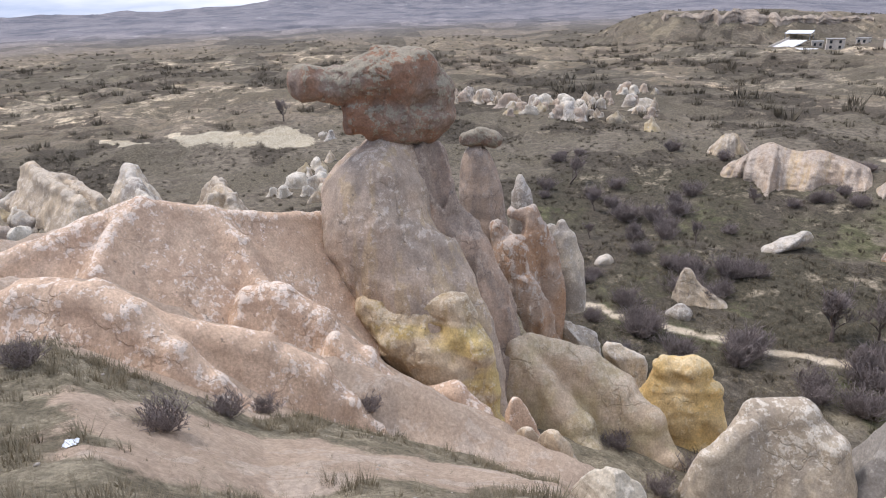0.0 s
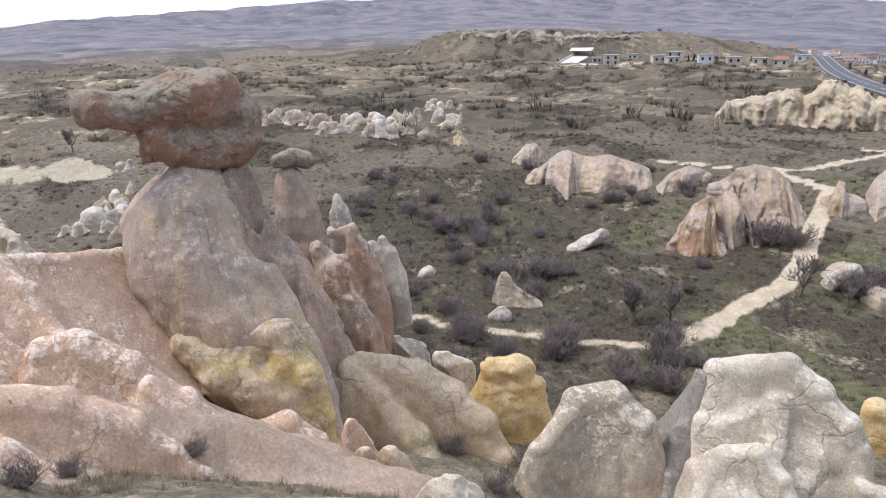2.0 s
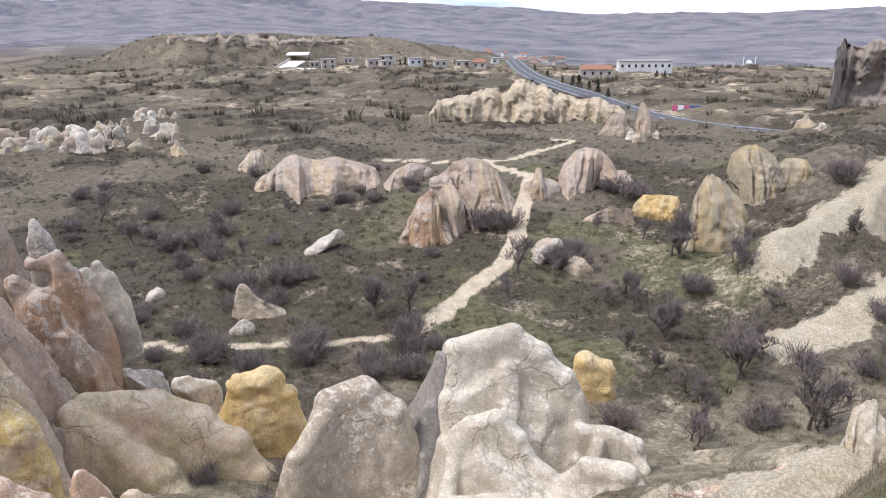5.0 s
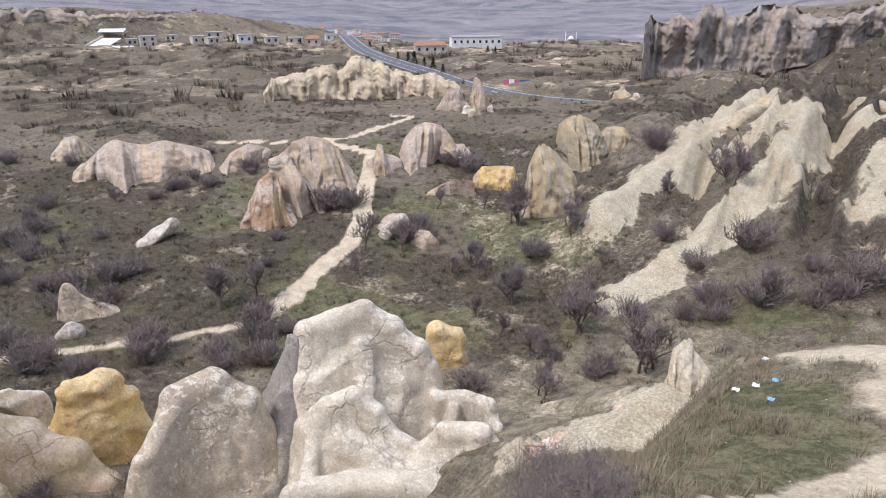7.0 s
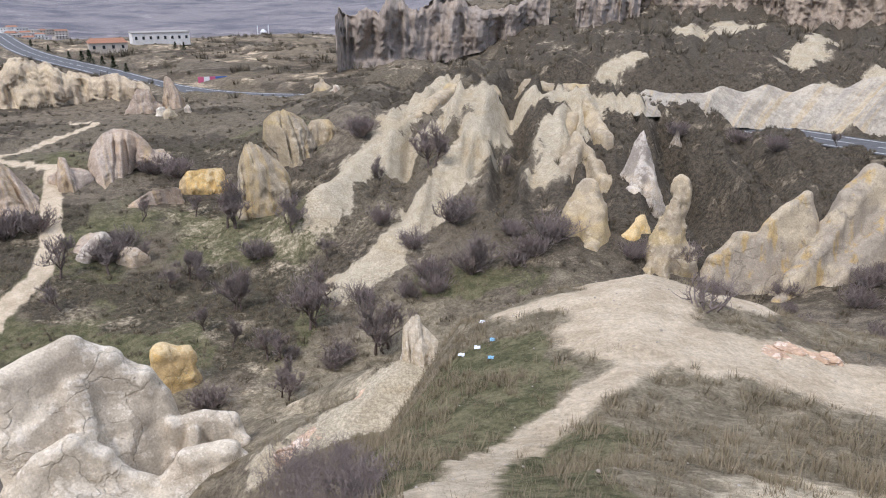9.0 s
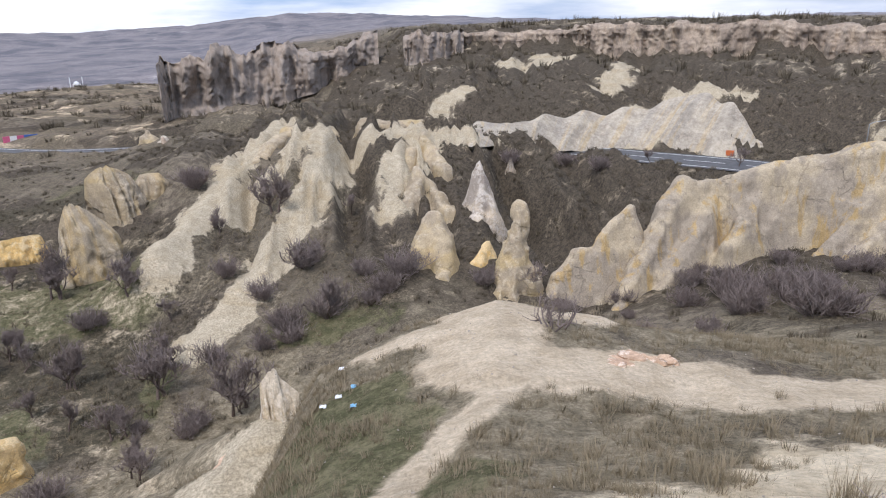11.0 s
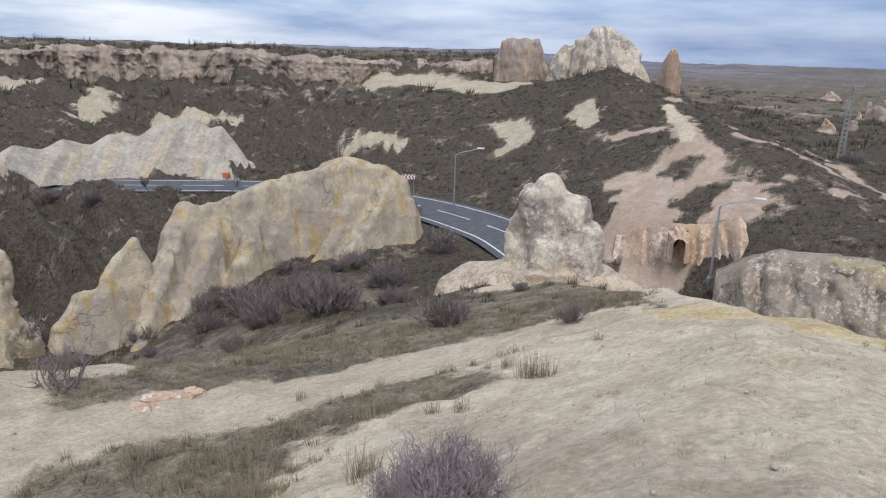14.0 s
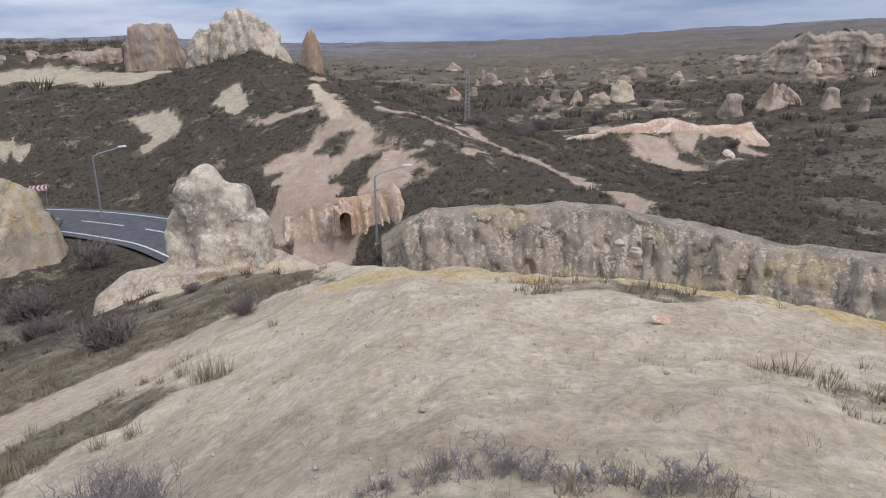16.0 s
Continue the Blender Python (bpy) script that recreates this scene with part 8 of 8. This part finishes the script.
shrub(2.4, 53.0, 2.3)
shrub(4.0, 55.1, 2.8)
shrub(0.5, 57.0, 1.9)
shrub(11.0, 53.9, 1.8)
shrub(14.9, 55.4, 2.4)
shrub(19.2, 60.3, 2.1)
shrub(33.0, 52.0, 2.7)
shrub(35.3, 51.6, 2.2)
shrub(28.4, 56.3, 1.9)
shrub(31.0, 52.6, 2.0)
shrub(13.2, 91.3, 2.3)
shrub(17.8, 95.3, 2.4)
shrub(20.5, 87.9, 2.3)
shrub(-12.5, 85.3, 2.9)
shrub(-19.5, 44.6, 1.1)
shrub(-15.9, 42.7, 1.5)
shrub(37.7, 44.4, 3.2)
shrub(32.8, 46.2, 2.4)
shrub(43.6, 50.3, 2.6)
shrub(48.7, 27.9, 1.7)
shrub(36.0, 48.8, 2.5)
shrub(44.7, 73.4, 2.8)
shrub(48.0, 61.2, 2.6)
shrub(40.6, 57.3, 2.0)
shrub(39.1, 44.0, 2.6)
shrub(31.0, 55.0, 2.1)
shrub(28.1, 51.0, 2.2)
shrub(55.0, 38.2, 0.6)
shrub(59.5, 22.4, 0.5)

thicket = random.Random(44)
for _k in range(46):
    shrub(thicket.uniform(-74, -44), thicket.uniform(48, 118), thicket.uniform(1.2, 2.6))
for _k in range(24):
    shrub(thicket.uniform(78, 110), thicket.uniform(95, 210), thicket.uniform(1.6, 3.4))
for _k in range(22):
    shrub(thicket.uniform(12, 46), thicket.uniform(40, 60), thicket.uniform(1.0, 1.8))


def scatter(name, label, models, mats, spots, group_seed):
    """Very many small plants in one mesh."""
    r = np.random.default_rng(group_seed)
    V, F, T, n = [], [], [], 0
    for x, y, z, h in spots:
        v, f, t = models[r.integers(len(models))]
        a = r.uniform(0, 6.283)
        c, s = math.cos(a), math.sin(a)
        w_ = np.stack((v[:, 0] * c - v[:, 1] * s, v[:, 0] * s + v[:, 1] * c, v[:, 2]), -1) * h
        V.append(w_ + (x, y, z))
        F.append(f + n)
        T.append(np.clip(t * 0.5 + 0.5 * r.random(), 0, 1))
        n += len(v)
    V, F, T = np.concatenate(V), np.concatenate(F), np.concatenate(T)
    me = bpy.data.meshes.new(name)
    me.vertices.add(len(V))
    me.vertices.foreach_set("co", V.ravel())
    me.loops.add(F.size)
    me.loops.foreach_set("vertex_index", F.ravel().astype(np.int32))
    me.polygons.add(len(F))
    me.polygons.foreach_set("loop_start", np.arange(len(F)) * 3)
    me.attributes.new("tint", "FLOAT", "POINT").data.foreach_set("value", T.astype(np.float32))
    me.update()
    me.materials.append(mats)
    return tagged(new(name, me), label, "plants", kind="stuff")


def blades(seed, count, spread, width, lean, curl=0.0):
    """A clump of thin blades or twigs, about 1 high."""
    r = np.random.default_rng(seed)
    v, f, t = [], [], []
    for _ in range(count):
        a, b = r.uniform(0, 6.283), r.uniform(0, 6.283)
        q = spread * math.sqrt(r.random())
        root = np.array((q * math.cos(a), q * math.sin(a), -0.08))
        h = r.uniform(0.45, 1.0)
        tip = root + np.array((lean * h * math.cos(b) + 0.5 * q * math.cos(a), lean * h * math.sin(b) + 0.5 * q * math.sin(a), h))
        e = np.array((-math.sin(b), math.cos(b), 0)) * width
        k = len(v)
        v += [root - e, root + e, tip]
        f.append((k, k + 1, k + 2))
        t += [r.random() * 0.8, r.random() * 0.8, 1.0]
    return np.array(v), np.array(f), np.array(t)


def spots_in(count, az0, az1, d0, d1, h0, h1, seed, want):
    """Places on the ground where want(masks) lets things grow."""
    r = np.random.default_rng(seed)
    az = r.uniform(az0, az1, count)
    d = np.sqrt(r.uniform(d0 * d0, d1 * d1, count))
    a = np.radians(az)
    x, y = d * np.sin(a), d * np.cos(a)
    base = np.empty(count)
    order = np.argsort(az)
    for part_ in np.array_split(order, max(1, count // 25)):
        base[part_] = along(az[part_].mean(), d[part_])
    z = shape_land(x, y, base + EYE_Z)
    m = masks(x, y, z)
    p = np.stack((x, y, 0 * x), -1)
    ok = r.random(count) < want(m, p, d)
    for half, shoulder, line in ROADS:
        ok &= line_distance(x, y, line)[0] > half + 0.8
    h = r.uniform(h0, h1, count) * r.uniform(0.6, 1.3, count)
    return np.stack((x, y, z, h), -1)[ok]


def open_ground(m, p, d, soften=0.0):
    bare = np.maximum.reduce([m["path"], m["bare"] * 0.9, m["cream"], m["pink"], m["yellow"]])
    return np.clip(1 - 1.25 * bare, 0, 1)


SCRUBS = [blades(500 + i, 26, 0.55, 0.055, 0.5) for i in range(6)]
TUFTS = [blades(600 + i, 20, 0.42, 0.03, 0.5) for i in range(6)]
GRASS = [blades(700 + i, 12, 0.6, 0.02, 0.6) for i in range(6)]
scatter("scrub", "low dry scrub over the slopes", SCRUBS, SCRUB, spots_in(26000, -122, 116, 30, 150, 0.30, 0.62, 1, lambda m, p, d: open_ground(m, p, d) * (0.25 + 0.75 * m["dark"])), 1)
scatter("far_scrub", "dark scrub on the far slopes", SCRUBS, SCRUB, np.concatenate((spots_in(30000, -122, 116, 140, 560, 0.6, 1.7, 2, lambda m, p, d: open_ground(m, p, d) * (0.15 + 0.85 * m["dark"])), spots_in(9000, -122, 116, 150, 620, 1.6, 3.2, 32, lambda m, p, d: open_ground(m, p, d) * np.clip(m["dark"] * 1.3 - 0.35, 0, 1)))), 2)
scatter("dry_grass", "dry straw-coloured grass clumps", TUFTS, STRAW, np.concatenate((spots_in(26000, -124, 118, 9, 30, 0.16, 0.36, 3, lambda m, p, d: open_ground(m, p, d) * np.clip(0.55 + 1.1 * fbm(p / 2.2, 3, 17), 0.05, 1)),
    spots_in(9000, -124, 118, 3.2, 10, 0.09, 0.24, 13, lambda m, p, d: open_ground(m, p, d) * np.clip(0.5 + 1.1 * fbm(p / 1.4, 3, 17), 0.05, 1)))), 3)
scatter("short_grass", "short dry grass on the near slope", GRASS, STRAW, np.concatenate((spots_in(16000, -124, 118, 3.0, 13, 0.04, 0.11, 4, lambda m, p, d: 0.22 + 0.78 * open_ground(m, p, d)),
    spots_in(16000, -124, 118, 12, 30, 0.06, 0.16, 14, lambda m, p, d: 0.03 + 0.97 * open_ground(m, p, d)))), 4)
scatter("valley_grass", "grass clumps on the valley floor", TUFTS, STRAW, spots_in(9000, -80, 0, 36, 75, 0.2, 0.4, 5, lambda m, p, d: open_ground(m, p, d) * 0.8), 5)


def big_shrub(az, d, height, width, stems, mat, name, label, seed, depth=3, thick=0.010):
    r = random.Random(seed)
    v, f, t = [], [], []
    for _ in range(stems):
        store = []
        a = r.uniform(0, 6.283)
        q = r.uniform(0.1, 1.2)
        grow(r, (0.26 * width * math.cos(a) * r.random(), 0.26 * width * math.sin(a) * r.random(), -0.05), (math.cos(a) * q * width / height * 0.55, math.sin(a) * q * width / height * 0.55, 0.55), height * r.uniform(0.35, 0.5), thick, depth, store, 0.75, 0.55, (3, 4))
        for dep, pts, rad in store:
            if dep:
                tube(v, f, t, pts, [max(x, 0.0028) for x in rad], 4, 0.2 + 0.4 * r.random())
            else:
                tube(v, f, t, (pts[0], pts[2], pts[4]), (0.0032, 0.0028, 0.0018), 3, 0.3 + 0.7 * r.random())
    x, y, _ = pt(az, d)
    ob = empty(name, (x, y, ground_at(az, d)[0]), label, "shrub")
    mesh_object("crown", v, f, mat, ob, tint=t)


big_shrub(50.2, 6.7, 1.0, 1.5, 80, TWIG_PALE, "thorn_shrub", "tangled silvery leafless thorn shrub on the slope", 901)
big_shrub(45.6, 7.4, 0.7, 0.9, 36, TWIG_PALE, "thorn_shrub", "small tangled leafless thorn shrub on the slope", 902)
big_shrub(-17.5, 7.4, 1.1, 1.7, 55, TWIG, "thorn_shrub", "leafless purplish shrub below the lookout", 903)
big_shrub(-13.5, 8.4, 0.7, 1.0, 30, TWIG, "thorn_shrub", "leafless purplish shrub below the lookout", 908)
big_shrub(16.9, 22.0, 1.7, 2.6, 9, TWIG, "hawthorn_bush", "spreading leafless bush on the path's edge", 904, 3, 0.045)
for _i, (_a, _d, _h, _w) in enumerate(((74, 4.9, 0.20, 0.5), (79, 5.0, 0.26, 0.8), (83.5, 5.15, 0.40, 0.9), (88.5, 5.0, 0.30, 0.9), (93, 4.9, 0.26, 0.8), (97, 4.95, 0.24, 0.6), (101, 5.1, 0.32, 0.8))):
    big_shrub(_a, _d, _h, _w, 26, TWIG_PALE, "low_shrub", "low grey dwarf shrub at the lookout's edge", 905 + _i, 2, 0.005)
big_shrub(-20.5, 16.6, 1.9, 2.8, 60, TWIG, "thorn_shrub", "leafless purplish shrub below the lookout", 921)
big_shrub(-16.0, 13.5, 1.3, 1.9, 44, TWIG, "thorn_shrub", "leafless purplish shrub below the lookout", 922)
big_shrub(37.0, 46.5, 3.0, 4.2, 16, TWIG, "thorn_shrub", "tall dark leafless shrub under the tuff ridge", 923, 3, 0.04)
big_shrub(32.8, 46.0, 2.2, 3.2, 12, TWIG, "thorn_shrub", "tall dark leafless shrub under the tuff ridge", 924, 3, 0.03)
big_shrub(49.5, 29.8, 1.6, 2.6, 12, TWIG, "thorn_shrub", "dark leafless shrub on the stony slope", 925, 3, 0.025)

TALL = [blades(800 + i, 70, 0.28, 0.008, 0.35) for i in range(3)]


def straw_clump(az, d, h):
    x, y, _ = pt(az, d)
    v, f, t = TALL[rng.randrange(3)]
    ob = mesh_object("straw_clump", v * h, f, STRAW, None, False, t)
    ob.location = (x, y, ground_at(az, d)[0])
    tagged(ob, "upright dry straw grass clump on bare ground", "grass", "straw clumps")


for _az, _d, _h in ((32.4, 10.3, 0.7), (31.0, 10.6, 0.6), (57, 15.2, 0.9), (56, 15.4, 0.8), (58, 15.0, 0.8), (50.6, 13.7, 0.6), (41.6, 9.7, 0.8), (42.4, 9.9, 0.7), (47.9, 13.9, 0.6), (54.4, 17.2, 0.6), (62, 18, 0.5), (36, 18, 0.5), (43, 18, 0.5), (26, 13, 0.5), (-93, 9.5, 0.6), (-95, 9.8, 0.5), (-91.5, 9.7, 0.55), (33, 10.8, 0.6)):
    straw_clump(_az, _d, _h)


def pebbles():
    """Loose stones on the near ground, in one mesh."""
    sp = spots_in(2600, -124, 118, 3, 26, 0.012, 0.042, 21, lambda m, p, d: 0.25 + 0.75 * np.clip(m["path"] + m["bare"], 0, 1))
    r = np.random.default_rng(8)
    ico = bmesh.new()
    bmesh.ops.create_icosphere(ico, subdivisions=1, radius=1.0)
    iv = np.array([v.co[:] for v in ico.verts])
    fi = np.array([[v.index for v in f.verts] for f in ico.faces])
    ico.free()
    models = []
    for _ in range(6):
        models.append((iv * (1 + 0.25 * r.uniform(-1, 1, iv.shape)) * np.array((1, 0.8, 0.55)), fi, r.random(len(iv))))
    ob = scatter("pebbles", "loose pale stones on bare ground", models, STONE, sp, 22)
    ob["category"] = "stones"


STONE = twig_material("pale_stone", (0.26, 0.22, 0.18), (0.55, 0.49, 0.42))
pebbles()


def flat_stone(az, d, w_, seed, mat):
    """A low broken ledge of bedrock in the path."""
    z = ground_at(az, d)[0] - EYE_Z
    lv = ((az, d, z + 0.10 * w_, 0.55 * w_), (az, d, z + 0.04 * w_, 0.9 * w_), (az, d, z - 0.05, 1.0 * w_))
    p, f = loft(lv, 0.6, 40, seed, 0.28, 0.2, 0.2, 0.1, 0.08)
    ob = mesh_object("bedrock_ledge", p - pt(az, d, z), f, ROCK[mat])
    ob.location = pt(az, d, z)
    tagged(ob, "broken pinkish bedrock ledge in the path", "rock", "ledges in the path")


for _i, (_a, _d, _w) in enumerate(((23.1, 19.4, 0.55), (24.0, 19.8, 0.5), (25.0, 20.0, 0.6), (26.2, 20.2, 0.5), (22.4, 19.2, 0.4), (85.5, 8.6, 0.2), (96, 11, 0.3))):
    flat_stone(_a, _d, _w, 950 + _i, "pink")


def litter(az, d, size, mat, seed):
    r = random.Random(seed)
    bm = bmesh.new()
    bmesh.ops.create_grid(bm, x_segments=6, y_segments=5, size=size)
    for v in bm.verts:
        v.co.z = size * r.uniform(0, 0.5) + 0.02
        v.co.x *= r.uniform(0.8, 1.1)
    bmesh.ops.solidify(bm, geom=bm.faces[:], thickness=0.004)
    x, y, _ = pt(az, d)
    me = bpy.data.meshes.new("litter")
    bm.to_mesh(me)
    bm.free()
    me.materials.append(mat)
    ob = new("litter", me)
    ob.location = (x, y, ground_at(az, d)[0])
    tagged(ob, "crumpled plastic bag caught in the grass", "litter", "litter on the slope")


for _i, (_a, _d, _m) in enumerate(((-2.0, 22.1, LITTER_W), (-2.4, 18.8, LITTER_W), (-1.0, 19.3, LITTER_B), (-1.1, 17.5, LITTER_B), (-3.9, 18.5, LITTER_W), (-115, 10.5, LITTER_W))):
    litter(_a, _d, 0.10, _m, 30 + _i)
